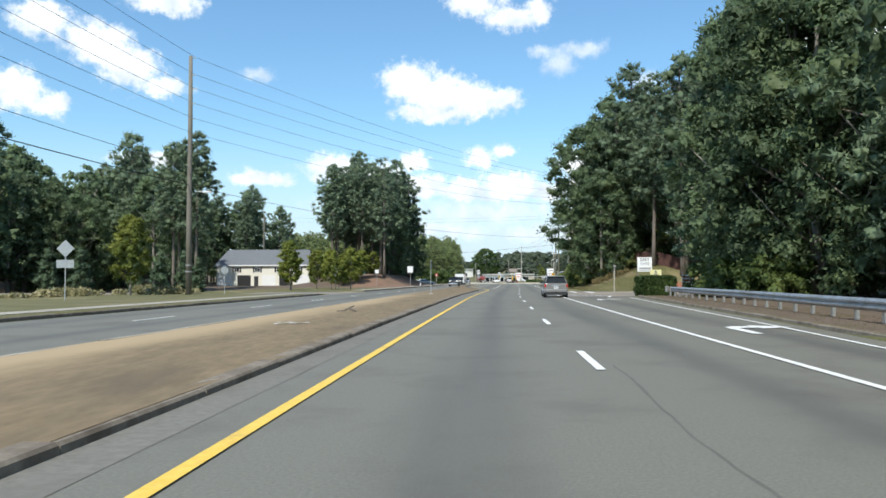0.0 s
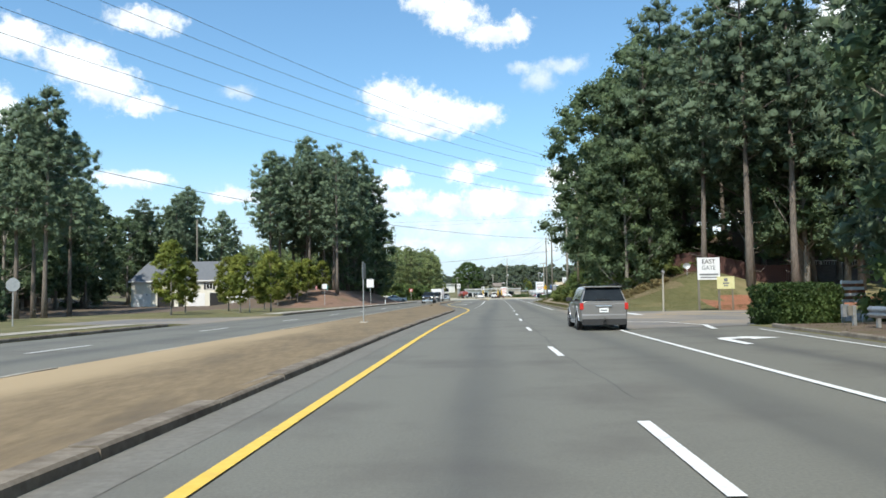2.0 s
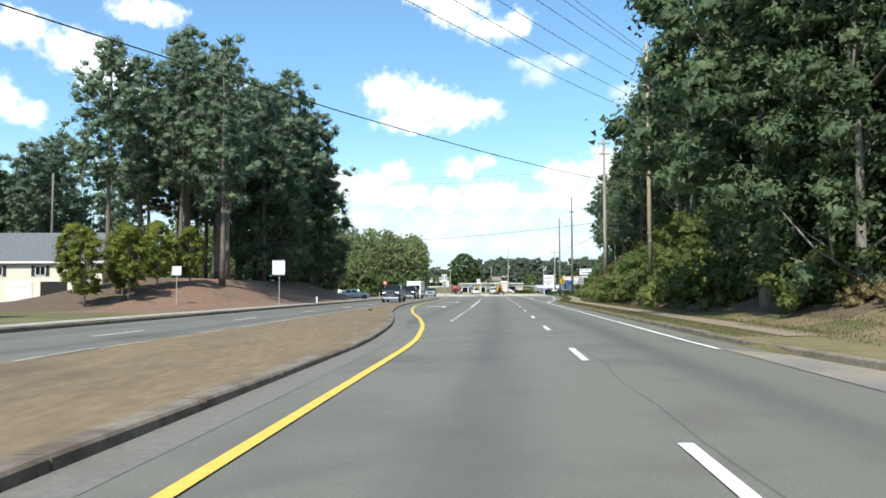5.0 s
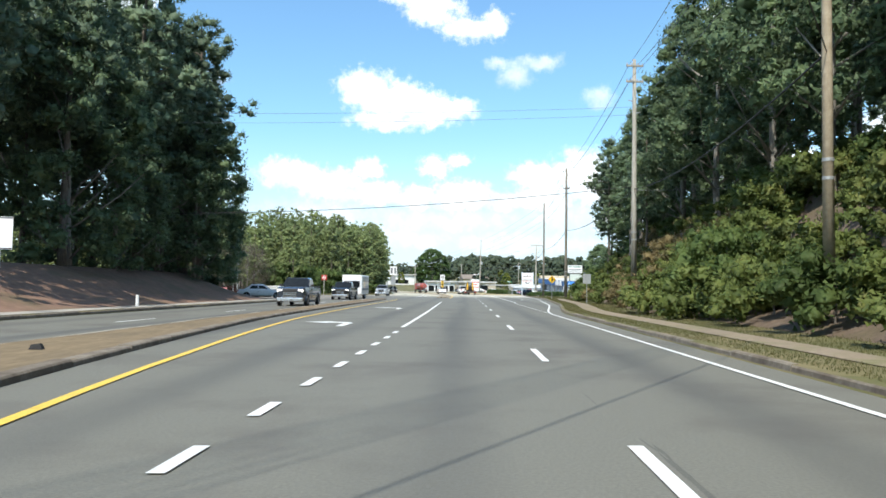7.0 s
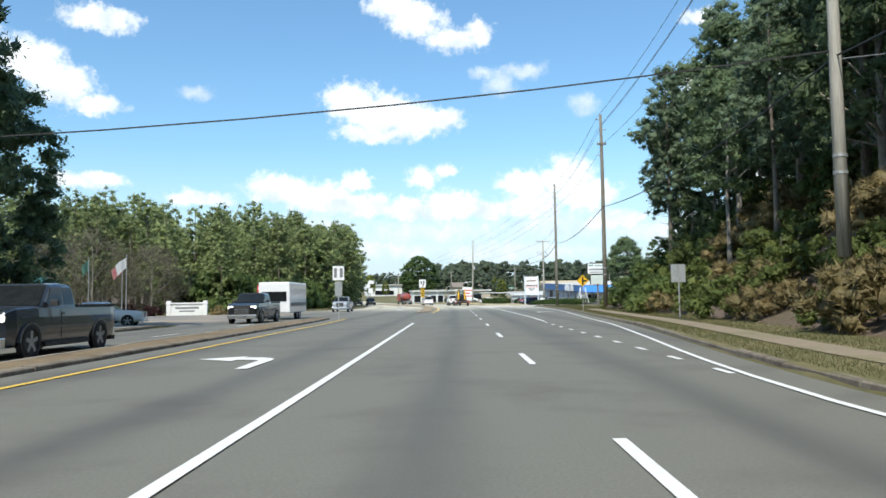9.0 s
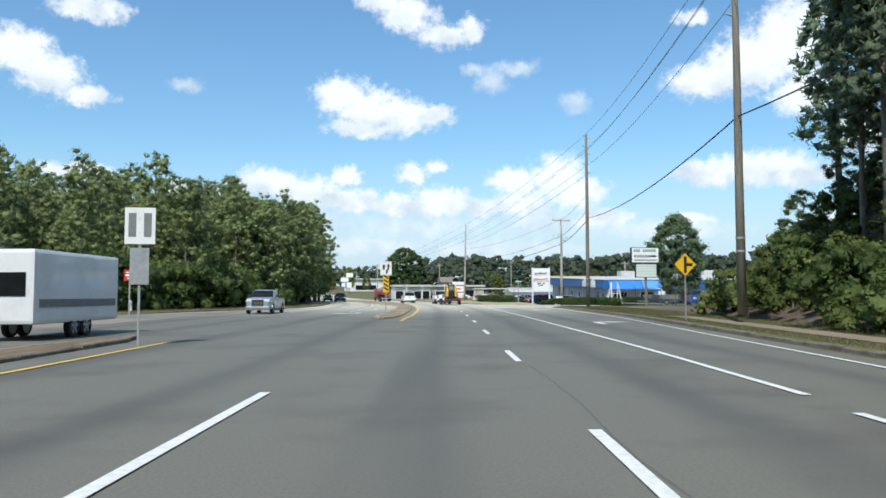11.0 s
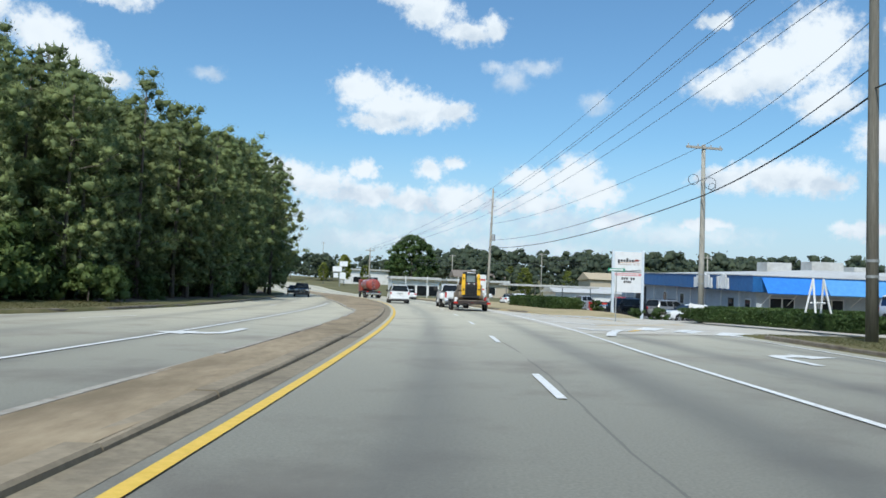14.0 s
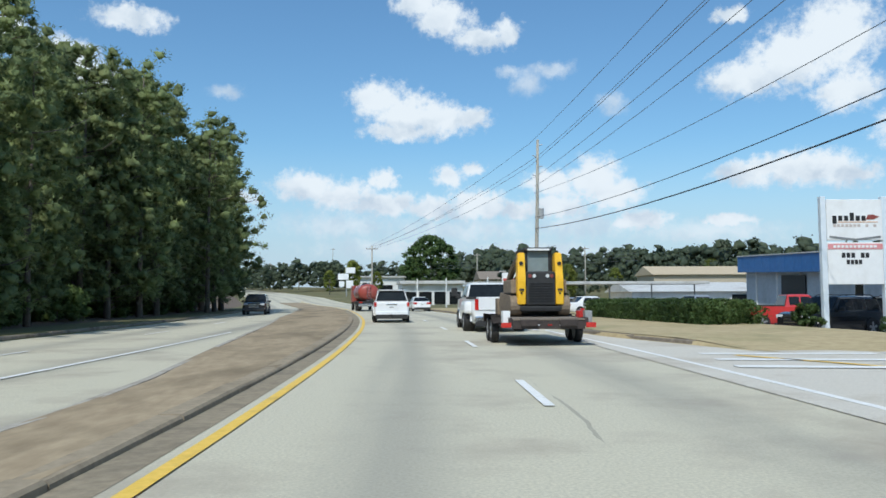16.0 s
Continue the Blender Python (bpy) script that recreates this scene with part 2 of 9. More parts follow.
def road_mat():
    """Aged asphalt: fine stone, patchy tone, an oily band down each lane, seams; UV is (offset, distance) in metres."""
    m = mat("asphalt", (0.120, 0.125, 0.110), (0.172, 0.178, 0.156), 0.76, 30.0, 0.35, space="UV", c=(0.105, 0.103, 0.092), cscale=0.35, detail=6)
    nt = m.node_tree
    N, Lk = nt.nodes.new, nt.links.new
    p = nt.nodes["Principled BSDF"]
    col = p.inputs["Base Color"].links[0].from_socket
    tc = N("ShaderNodeTexCoord")
    sp = N("ShaderNodeSeparateXYZ")
    Lk(tc.outputs["UV"], sp.inputs[0])

    def mt(op, a, b=None):
        n = N("ShaderNodeMath")
        n.operation = op
        for i, v in enumerate((a, b)):
            if v is None:
                continue
            if isinstance(v, (int, float)):
                n.inputs[i].default_value = v
            else:
                Lk(v, n.inputs[i])
        return n.outputs[0]

    wob = N("ShaderNodeTexNoise")
    wob.inputs["Scale"].default_value = 1.0
    wob.inputs["Detail"].default_value = 4
    mp = N("ShaderNodeMapping")
    mp.inputs["Scale"].default_value = (0.8, 0.05, 1)
    Lk(tc.outputs["UV"], mp.inputs[0])
    Lk(mp.outputs[0], wob.inputs["Vector"])
    u = mt("ADD", sp.outputs[0], mt("MULTIPLY", mt("SUBTRACT", wob.outputs[0], 0.5), 1.1))
    ph = mt("MULTIPLY", mt("ADD", u, 0.25), 2 * math.pi / 3.55)
    band = mt("MULTIPLY", mt("POWER", mt("MULTIPLY", mt("ADD", mt("COSINE", ph), 1.0), 0.5), 5.0), wob.outputs[0])
    dark = N("ShaderNodeMix")
    dark.data_type = "RGBA"
    dark.inputs["B"].default_value = (0.062, 0.066, 0.066, 1)
    Lk(mt("MULTIPLY", band, 0.95), dark.inputs["Factor"])
    Lk(col, dark.inputs["A"])
    # crack seams along the lane joint
    ck = N("ShaderNodeTexNoise")
    ck.inputs["Scale"].default_value = 1.0
    ck.inputs["Detail"].default_value = 5
    mp2 = N("ShaderNodeMapping")
    mp2.inputs["Scale"].default_value = (0.5, 0.12, 1)
    Lk(tc.outputs["UV"], mp2.inputs[0])
    Lk(mp2.outputs[0], ck.inputs["Vector"])
    seam = mt("ABSOLUTE", mt("SUBTRACT", mt("ADD", sp.outputs[0], mt("MULTIPLY", mt("SUBTRACT", ck.outputs[0], 0.5), 0.9)), 1.75))
    line = mt("MULTIPLY", mt("LESS_THAN", seam, 0.02), mt("GREATER_THAN", wob.outputs[0], 0.47))
    d2 = N("ShaderNodeMix")
    d2.data_type = "RGBA"
    d2.inputs["B"].default_value = (0.045, 0.047, 0.047, 1)
    Lk(mt("MULTIPLY", line, 0.45), d2.inputs["Factor"])
    Lk(dark.outputs["Result"], d2.inputs["A"])
    # brighter, glaring light beyond the second side street, put into a paler asphalt colour
    far = N("ShaderNodeMapRange")
    far.interpolation_type = "SMOOTHSTEP"
    far.inputs["From Min"].default_value = 214
    far.inputs["From Max"].default_value = 262
    far.inputs["To Min"].default_value = 1.0
    far.inputs["To Max"].default_value = 3.1
    Lk(sp.outputs[1], far.inputs["Value"])
    pale = N("ShaderNodeVectorMath")
    pale.operation = "SCALE"
    warm = N("ShaderNodeVectorMath")
    warm.operation = "MULTIPLY"
    warm.inputs[1].default_value = (1.07, 1.0, 0.92)
    Lk(d2.outputs["Result"], warm.inputs[0])
    Lk(warm.outputs[0], pale.inputs[0])
    Lk(far.outputs[0], pale.inputs["Scale"])
    # the same lightened stretch takes a slightly sandier tint
    sand = N("ShaderNodeMix")
    sand.data_type = "RGBA"
    sand.inputs["A"].default_value = (1, 1, 1, 1)
    sand.inputs["B"].default_value = (1.04, 1.0, 0.93, 1)
    fs = N("ShaderNodeMapRange")
    fs.inputs["From Min"].default_value = 1.0
    fs.inputs["From Max"].default_value = 3.1
    Lk(far.outputs[0], fs.inputs["Value"])
    Lk(fs.outputs[0], sand.inputs["Factor"])
    toned = N("ShaderNodeVectorMath")
    toned.operation = "MULTIPLY"
    Lk(pale.outputs[0], toned.inputs[0])
    Lk(sand.outputs["Result"], toned.inputs[1])
    Lk(toned.outputs[0], p.inputs["Base Color"])
    return m


ASPHALT = road_mat()
DRIVE = mat("pale_drive", (0.46, 0.43, 0.365), (0.58, 0.545, 0.465), 0.92, 25.0, 0.3, space="World", c=(0.36, 0.31, 0.235), cscale=0.25)
SIDE_ASPHALT = mat("side_asphalt", (0.14, 0.135, 0.125), (0.20, 0.19, 0.175), 0.92, 25.0, 0.3, space="World", c=(0.30, 0.245, 0.175), cscale=0.16, clo=0.42, chi=0.62)
LOT = mat("lot_asphalt", (0.16, 0.16, 0.155), (0.22, 0.22, 0.21), 0.92, 20.0, 0.3, space="World", c=(0.12, 0.12, 0.12), cscale=0.2)
PAINT_W = mat("white_paint", (0.62, 0.62, 0.58), (0.80, 0.80, 0.77), 0.7, 9.0, 0.2, space="World", c=(0.42, 0.42, 0.40), cscale=3.0, clo=0.58, chi=0.75)
PAINT_Y = mat("yellow_paint", (0.66, 0.43, 0.06), (0.78, 0.52, 0.10), 0.7, 9.0, 0.2, space="World", c=(0.50, 0.34, 0.08), cscale=2.0, clo=0.55, chi=0.75)
CONCRETE = mat("concrete", (0.30, 0.27, 0.22), (0.42, 0.39, 0.33), 0.92, 8.0, 0.3, space="World", c=(0.20, 0.17, 0.13), cscale=0.9)
KERB = mat("kerb_concrete", (0.16, 0.13, 0.095), (0.25, 0.215, 0.165), 0.95, 7.0, 0.4, space="World", c=(0.11, 0.085, 0.06), cscale=1.1, clo=0.45, chi=0.65)


def median_mat():
    """Brown dirt-stained fill; sand has washed over the side away from the yellow line. UV is (offset, distance)."""
    m = mat("median_fill", (0.148, 0.106, 0.056), (0.225, 0.165, 0.092), 0.95, 6.0, 0.45, space="World", c=(0.115, 0.085, 0.05), cscale=0.6, stretch=(1, 0.3, 1), clo=0.5, chi=0.7)
    nt = m.node_tree
    N, Lk = nt.nodes.new, nt.links.new
    p = nt.nodes["Principled BSDF"]
    col = p.inputs["Base Color"].links[0].from_socket
    tc = N("ShaderNodeTexCoord")
    sp = N("ShaderNodeSeparateXYZ")
    Lk(tc.outputs["UV"], sp.inputs[0])
    mp = N("ShaderNodeMapping")
    mp.inputs["Scale"].default_value = (0.5, 0.10, 1)
    Lk(tc.outputs["UV"], mp.inputs[0])
    n = N("ShaderNodeTexNoise")
    n.inputs["Scale"].default_value = 1.0
    n.inputs["Detail"].default_value = 6
    Lk(mp.outputs[0], n.inputs["Vector"])
    k = N("ShaderNodeMath")
    k.operation = "MULTIPLY_ADD"
    Lk(n.outputs[0], k.inputs[0])
    k.inputs[1].default_value = 4.0
    Lk(sp.outputs[0], k.inputs[2])
    r = N("ShaderNodeMapRange")
    r.interpolation_type = "SMOOTHSTEP"
    r.inputs["From Min"].default_value = -3.6
    r.inputs["From Max"].default_value = -6.0
    Lk(k.outputs[0], r.inputs["Value"])
    fade = N("ShaderNodeMapRange")
    fade.interpolation_type = "SMOOTHSTEP"
    fade.inputs["From Min"].default_value = 85
    fade.inputs["From Max"].default_value = 45
    Lk(sp.outputs[1], fade.inputs["Value"])
    both = N("ShaderNodeMath")
    both.operation = "MULTIPLY"
    Lk(r.outputs[0], both.inputs[0])
    Lk(fade.outputs[0], both.inputs[1])
    mx = N("ShaderNodeMix")
    mx.data_type = "RGBA"
    mx.inputs["B"].default_value = (0.36, 0.27, 0.155, 1)
    Lk(both.outputs[0], mx.inputs["Factor"])
    Lk(col, mx.inputs["A"])
    Lk(mx.outputs["Result"], p.inputs["Base Color"])
    return m


MEDIAN = median_mat()
# tan dirty fill, its colour also lightened for the brighter light further along
MEDIAN_PALE = mat("median_fill_pale", (0.27, 0.205, 0.125), (0.38, 0.30, 0.19), 0.95, 5.0, 0.5, space="World", c=(0.19, 0.145, 0.085), cscale=0.45, stretch=(1, 0.35, 1), clo=0.45, chi=0.62)
KERB_PALE = mat("dusty_kerb", (0.24, 0.195, 0.13), (0.33, 0.27, 0.185), 0.95, 7.0, 0.4, space="World", c=(0.18, 0.145, 0.095), cscale=0.8)
ALLOY = mat("alloy_rim", (0.30, 0.31, 0.32), (0.38, 0.39, 0.40), 0.45, 6.0, 0.0, metal=0.5)
SIDEWALK = mat("sidewalk", (0.20, 0.155, 0.105), (0.29, 0.23, 0.16), 0.95, 6.0, 0.25, space="World", c=(0.155, 0.15, 0.06), cscale=0.5)
GRASS = mat("grass_ground", (0.085, 0.088, 0.028), (0.145, 0.130, 0.050), 0.95, 2.2, 0.6, space="World", c=(0.215, 0.170, 0.085), cscale=0.16, detail=8)
CLAY = mat("clay", (0.22, 0.085, 0.045), (0.33, 0.14, 0.075), 0.95, 2.5, 0.5, space="World", c=(0.17, 0.10, 0.055), cscale=0.3)
CLAYBANK = mat("straw_on_clay", (0.165, 0.094, 0.062), (0.24, 0.145, 0.095), 0.95, 2.5, 0.6, space="World", c=(0.12, 0.095, 0.05), cscale=0.3)
DRYBANK = mat("bare_bank_soil", (0.16, 0.115, 0.062), (0.25, 0.19, 0.105), 0.95, 2.5, 0.6, space="World", c=(0.12, 0.115, 0.045), cscale=0.5)
DRYVERGE = mat("dry_verge", (0.34, 0.265, 0.140), (0.45, 0.365, 0.205), 0.95, 3.0, 0.5, space="World", c=(0.26, 0.235, 0.11), cscale=0.3)
PINESTRAW = mat("pine_straw", (0.090, 0.062, 0.042), (0.150, 0.108, 0.074), 0.95, 3.0, 0.6, space="World", c=(0.09, 0.075, 0.03), cscale=0.25)
BLADE = leaf_mat("grass_blade", (0.080, 0.085, 0.028), (0.140, 0.130, 0.052), (0.20, 0.17, 0.08), 0.0, 0.3)
BARK = mat("bark", (0.10, 0.085, 0.07), (0.22, 0.185, 0.15), 0.95, 5.0, 0.7, stretch=(3, 3, 0.6))
BARK_G = mat("bark_grey", (0.17, 0.155, 0.13), (0.30, 0.275, 0.235), 0.95, 5.0, 0.6, stretch=(3, 3, 0.7))
POLEWOOD = mat("pole_wood", (0.30, 0.28, 0.235), (0.44, 0.415, 0.355), 0.9, 6.0, 0.4, stretch=(4, 4, 0.25), c=(0.16, 0.15, 0.12), cscale=0.6)
TANPOLE = mat("tan_pole_wood", (0.30, 0.245, 0.165), (0.42, 0.35, 0.245), 0.9, 5.0, 0.25, c=(0.24, 0.19, 0.13), cscale=0.8)
POLEDARK = mat("pole_wood_dark", (0.125, 0.115, 0.09), (0.225, 0.205, 0.165), 0.9, 6.0, 0.4, stretch=(4, 4, 0.25))
PINE = leaf_mat("pine_needles", (0.098, 0.146, 0.098), (0.215, 0.292, 0.178), (0.285, 0.350, 0.190), 0.2, 0.5)
OAK = leaf_mat("oak_leaves", (0.070, 0.108, 0.062), (0.168, 0.236, 0.118), (0.240, 0.300, 0.135), 0.2, 0.5)
OLIVE = leaf_mat("plantation_needles", (0.135, 0.180, 0.080), (0.295, 0.355, 0.148), (0.385, 0.420, 0.172), 0.22, 0.5)
STREET = leaf_mat("street_tree_leaves", (0.085, 0.125, 0.026), (0.235, 0.265, 0.055), (0.40, 0.355, 0.075), 0.2, 0.45)
BRUSH = leaf_mat("brush_leaves", (0.069, 0.097, 0.026), (0.161, 0.201, 0.057), (0.259, 0.241, 0.077), 0.22, 0.45)
LUSH = leaf_mat("vine_leaves", (0.060, 0.100, 0.030), (0.150, 0.210, 0.065), (0.23, 0.28, 0.09), 0.2, 0.5)
RUST = leaf_mat("rusty_brush_leaves", (0.135, 0.118, 0.052), (0.270, 0.215, 0.100), (0.360, 0.260, 0.125))
HEDGE = leaf_mat("hedge_leaves", (0.034, 0.066, 0.022), (0.088, 0.140, 0.040), (0.135, 0.185, 0.055))
CREPE = leaf_mat("myrtle_twigs", (0.15, 0.135, 0.095), (0.22, 0.195, 0.145), (0.26, 0.23, 0.17), 0.05, 0.4)
SPRUCE = leaf_mat("spruce_needles", (0.060, 0.100, 0.055), (0.120, 0.175, 0.095), (0.18, 0.23, 0.12), 0.1, 0.4)
BLOOM = leaf_mat("pale_blooms", (0.16, 0.17, 0.06), (0.40, 0.36, 0.20), (0.62, 0.56, 0.40), 0.1, 0.3)
MAROON = leaf_mat("barberry_leaves", (0.030, 0.012, 0.012), (0.060, 0.025, 0.022), (0.085, 0.04, 0.03), 0.1, 0.2)
# distance haze is put into these close, greyed leaf tones
FARWOOD = leaf_mat("far_leaves", (0.066, 0.092, 0.060), (0.104, 0.134, 0.078), (0.135, 0.165, 0.088))
GALV = mat("galvanised_steel", (0.36, 0.38, 0.39), (0.50, 0.52, 0.53), 0.5, 12.0, 0.05, metal=0.7, c=(0.28, 0.27, 0.25), cscale=1.2)
STEEL_POST = mat("steel_post", (0.30, 0.31, 0.30), (0.42, 0.43, 0.42), 0.55, 15.0, 0.05, metal=0.5)
STEEL_DARK = mat("weathered_fence_steel", (0.085, 0.088, 0.085), (0.13, 0.135, 0.13), 0.6, 12.0, 0.05, metal=0.3)
SIGN_BACK = mat("aluminium_sign_back", (0.30, 0.32, 0.32), (0.40, 0.42, 0.42), 0.5, 6.0, 0.03, metal=0.4)
SIGN_W = mat("white_sheeting", (0.76, 0.77, 0.76), (0.81, 0.82, 0.81), 0.5, 5.0, 0.02, c=(0.72, 0.72, 0.70), cscale=1.0)
SIGN_Y = mat("yellow_sheeting", (0.72, 0.42, 0.01), (0.80, 0.48, 0.02), 0.5, 5.0, 0.02)
SIGN_R = mat("red_sheeting", (0.45, 0.03, 0.03), (0.55, 0.05, 0.04), 0.5, 5.0, 0.02)
BLACK = mat("black_paint", (0.010, 0.010, 0.010), (0.022, 0.022, 0.022), 0.6, 8.0, 0.05)
RUBBER = mat("tyre_rubber", (0.014, 0.014, 0.014), (0.030, 0.029, 0.028), 0.85, 12.0, 0.2)
GREYINK = mat("grey_lettering", (0.16, 0.17, 0.17), (0.22, 0.23, 0.23), 0.6, 8.0, 0.0)
REDINK = mat("red_lettering", (0.50, 0.06, 0.05), (0.58, 0.09, 0.07), 0.6, 8.0, 0.0)
GREENINK = mat("teal_lettering", (0.10, 0.25, 0.20), (0.14, 0.30, 0.24), 0.6, 8.0, 0.0)
SIDING = mat("cream_siding", (0.68, 0.65, 0.54), (0.76, 0.73, 0.63), 0.8, 3.0, 0.08, stretch=(0.3, 0.3, 6))
WHITE_TRIM = mat("white_trim", (0.70, 0.70, 0.67), (0.80, 0.80, 0.78), 0.7, 6.0, 0.05)
SHINGLE = mat("grey_shingles", (0.10, 0.11, 0.12), (0.17, 0.18, 0.19), 0.95, 4.0, 0.3, stretch=(1, 1, 6))
BLUE_D = mat("blue_metal_fascia", (0.014, 0.105, 0.30), (0.024, 0.140, 0.38), 0.5, 3.0, 0.04)
BLUE_L = mat("bright_blue_awning", (0.02, 0.17, 0.62), (0.03, 0.22, 0.70), 0.55, 3.0, 0.05)
WALL_G = mat("pale_grey_block", (0.40, 0.44, 0.47), (0.50, 0.54, 0.57), 0.85, 5.0, 0.15, c=(0.33, 0.36, 0.38), cscale=0.5)
WALL_W = mat("white_block_wall", (0.68, 0.68, 0.65), (0.78, 0.78, 0.75), 0.85, 5.0, 0.12, c=(0.58, 0.57, 0.53), cscale=0.5)
WALL_T = mat("tan_wall", (0.42, 0.36, 0.27), (0.52, 0.45, 0.34), 0.85, 4.0, 0.1)
ROOF_W = mat("white_metal_roof", (0.46, 0.46, 0.44), (0.58, 0.58, 0.55), 0.6, 3.0, 0.05, c=(0.38, 0.36, 0.32), cscale=0.4)
FENCE_RED = mat("redwood_fence", (0.07, 0.032, 0.026), (0.115, 0.052, 0.040), 0.9, 5.0, 0.3, stretch=(5, 5, 0.6))
WIRE = mat("wire_black", (0.02, 0.02, 0.02), (0.035, 0.035, 0.035), 0.7, 5.0, 0.0)
WIRE_A = mat("wire_aluminium", (0.10, 0.11, 0.115), (0.15, 0.16, 0.165), 0.6, 5.0, 0.0)
CERAMIC = mat("grey_ceramic", (0.30, 0.31, 0.31), (0.42, 0.43, 0.43), 0.35, 5.0, 0.0)


def car_paint(name, a, metal=0.0, rough=0.28):
    return mat(name, a, tuple(min(1, v * 1.05 + 0.004) for v in a), rough, 3.0, 0.0, metal=metal, coat=0.6, c=tuple(v * 0.9 for v in a), cscale=1.5)


WHITE_CAR = car_paint("white_car_paint", (0.76, 0.77, 0.77))
SILVER_CAR = car_paint("pewter_car_paint", (0.23, 0.22, 0.205), 0.4, 0.35)
SILVER2 = car_paint("silver_car_paint", (0.42, 0.44, 0.46), 0.5, 0.3)
NAVY_CAR = car_paint("dark_blue_grey_paint", (0.030, 0.038, 0.050), 0.2, 0.25)
BLACK_CAR = car_paint("black_car_paint", (0.012, 0.013, 0.015), 0.0, 0.2)
BLUE_CAR = car_paint("blue_car_paint", (0.02, 0.10, 0.30), 0.2, 0.25)
RED_CAR = car_paint("red_car_paint", (0.50, 0.035, 0.03), 0.0, 0.3)
TANK_RED = mat("tank_red_paint", (0.26, 0.045, 0.035), (0.36, 0.075, 0.055), 0.4, 3.0, 0.03, c=(0.42, 0.16, 0.12), cscale=0.8)
CHROME = mat("bright_metal", (0.62, 0.63, 0.64), (0.72, 0.73, 0.74), 0.25, 4.0, 0.0, metal=1.0)
GLASS = mat("tinted_glass", (0.010, 0.012, 0.013), (0.018, 0.021, 0.022), 0.08, 3.0, 0.0, spec=0.28)
PLASTIC = mat("black_plastic", (0.018, 0.018, 0.018), (0.030, 0.030, 0.030), 0.65, 10.0, 0.1)
TAIL = mat("red_lamp_lens", (0.42, 0.015, 0.012), (0.55, 0.03, 0.02), 0.2, 5.0, 0.0, coat=0.5)
LAMP = mat("clear_lamp_lens", (0.60, 0.62, 0.62), (0.72, 0.74, 0.74), 0.15, 5.0, 0.0, coat=0.5)
YELLOW_EQ = mat("machine_yellow", (0.78, 0.44, 0.015), (0.86, 0.50, 0.025), 0.45, 5.0, 0.04, c=(0.60, 0.33, 0.03), cscale=1.8, clo=0.58, chi=0.8)
DUST = mat("dusty_track", (0.17, 0.13, 0.09), (0.27, 0.215, 0.155), 0.95, 9.0, 0.4)
DECK = mat("weathered_deck_boards", (0.14, 0.115, 0.09), (0.24, 0.20, 0.16), 0.9, 6.0, 0.3, stretch=(5, 0.5, 5))
RUSTY = mat("dark_trailer_steel", (0.028, 0.022, 0.020), (0.055, 0.040, 0.034), 0.7, 8.0, 0.2)
FLAG_R = mat("red_white_cloth", (0.50, 0.10, 0.11), (0.68, 0.42, 0.42), 0.9, 5.0, 0.05, stretch=(0.2, 0.2, 5))
TEAL = mat("teal_panel", (0.06, 0.26, 0.28), (0.09, 0.32, 0.34), 0.6, 4.0, 0.02)


def lit_lamp(name, colour, power):
    m = bpy.data.materials.new(name)
    m.use_nodes = True
    p = m.node_tree.nodes["Principled BSDF"]
    p.inputs["Base Color"].default_value = (*colour, 1)
    p.inputs["Emission Color"].default_value = (*colour, 1)
    p.inputs["Emission Strength"].default_value = power
    return m


LAMP_ON = lit_lamp("lit_headlamp", (1.0, 0.97, 0.9), 1.4)


# ---- building helpers ----
def empty(name, m, label, category, group="", kind=""):
    ob = new(name)
    ob.empty_display_size = 0.2
    ob.matrix_basis = m
    return tagged(ob, label, category, group, kind)


def part(name, bm, material, parent=None, label="", smooth=False):
    me = bpy.data.meshes.new(name)
    bmesh.ops.recalc_face_normals(bm, faces=bm.faces[:])
    bm.to_mesh(me)
    bm.free()
    return mesh_part(name, me, material, parent, label, smooth)


def mesh_part(name, me, material, parent=None, label="", smooth=False):
    me.materials.append(material)
    if smooth:
        me.shade_smooth()
    ob = new(name, me)
    ob.parent = parent
    if label:
        tagged(ob, label)
    return ob


def thing(name, bm, material, m, label, category, group="", kind="", smooth=False):
    ob = part(name, bm, material, None, "", smooth)
    ob.matrix_basis = m
    return tagged(ob, label, category, group, kind)


def box(bm, x0, x1, y0, y1, z0, z1, bevel=0.0, m=None):
    vs = [bm.verts.new((x, y, z)) for z in (z0, z1) for x, y in ((x0, y0), (x1, y0), (x1, y1), (x0, y1))]
    fs = [bm.faces.new([vs[i] for i in f]) for f in ((3, 2, 1, 0), (4, 5, 6, 7), (0, 1, 5, 4), (1, 2, 6, 5), (2, 3, 7, 6), (3, 0, 4, 7))]
    if m is not None:
        bmesh.ops.transform(bm, matrix=m, verts=vs)
    if bevel:
        es = list({e for f in fs for e in f.edges})
        bmesh.ops.bevel(bm, geom=es, offset=bevel, segments=2, affect="EDGES", profile=0.6)
    return vs


def tube(bm, p0, p1, r0, r1=None, n=10, caps=True):
    p0, p1 = Vector(p0), Vector(p1)
    r1 = r0 if r1 is None else r1
    d = (p1 - p0).normalized()
    a = d.orthogonal().normalized()
    b = d.cross(a)
    rings = []
    for p, r in ((p0, r0), (p1, r1)):
        rings.append([bm.verts.new(p + (a * math.cos(t) + b * math.sin(t)) * r) for t in (2 * math.pi * i / n for i in range(n))])
    for i in range(n):
        bm.faces.new((rings[0][i], rings[0][(i + 1) % n], rings[1][(i + 1) % n], rings[1][i]))
    if caps:
        bm.faces.new(rings[0][::-1])
        bm.faces.new(rings[1])


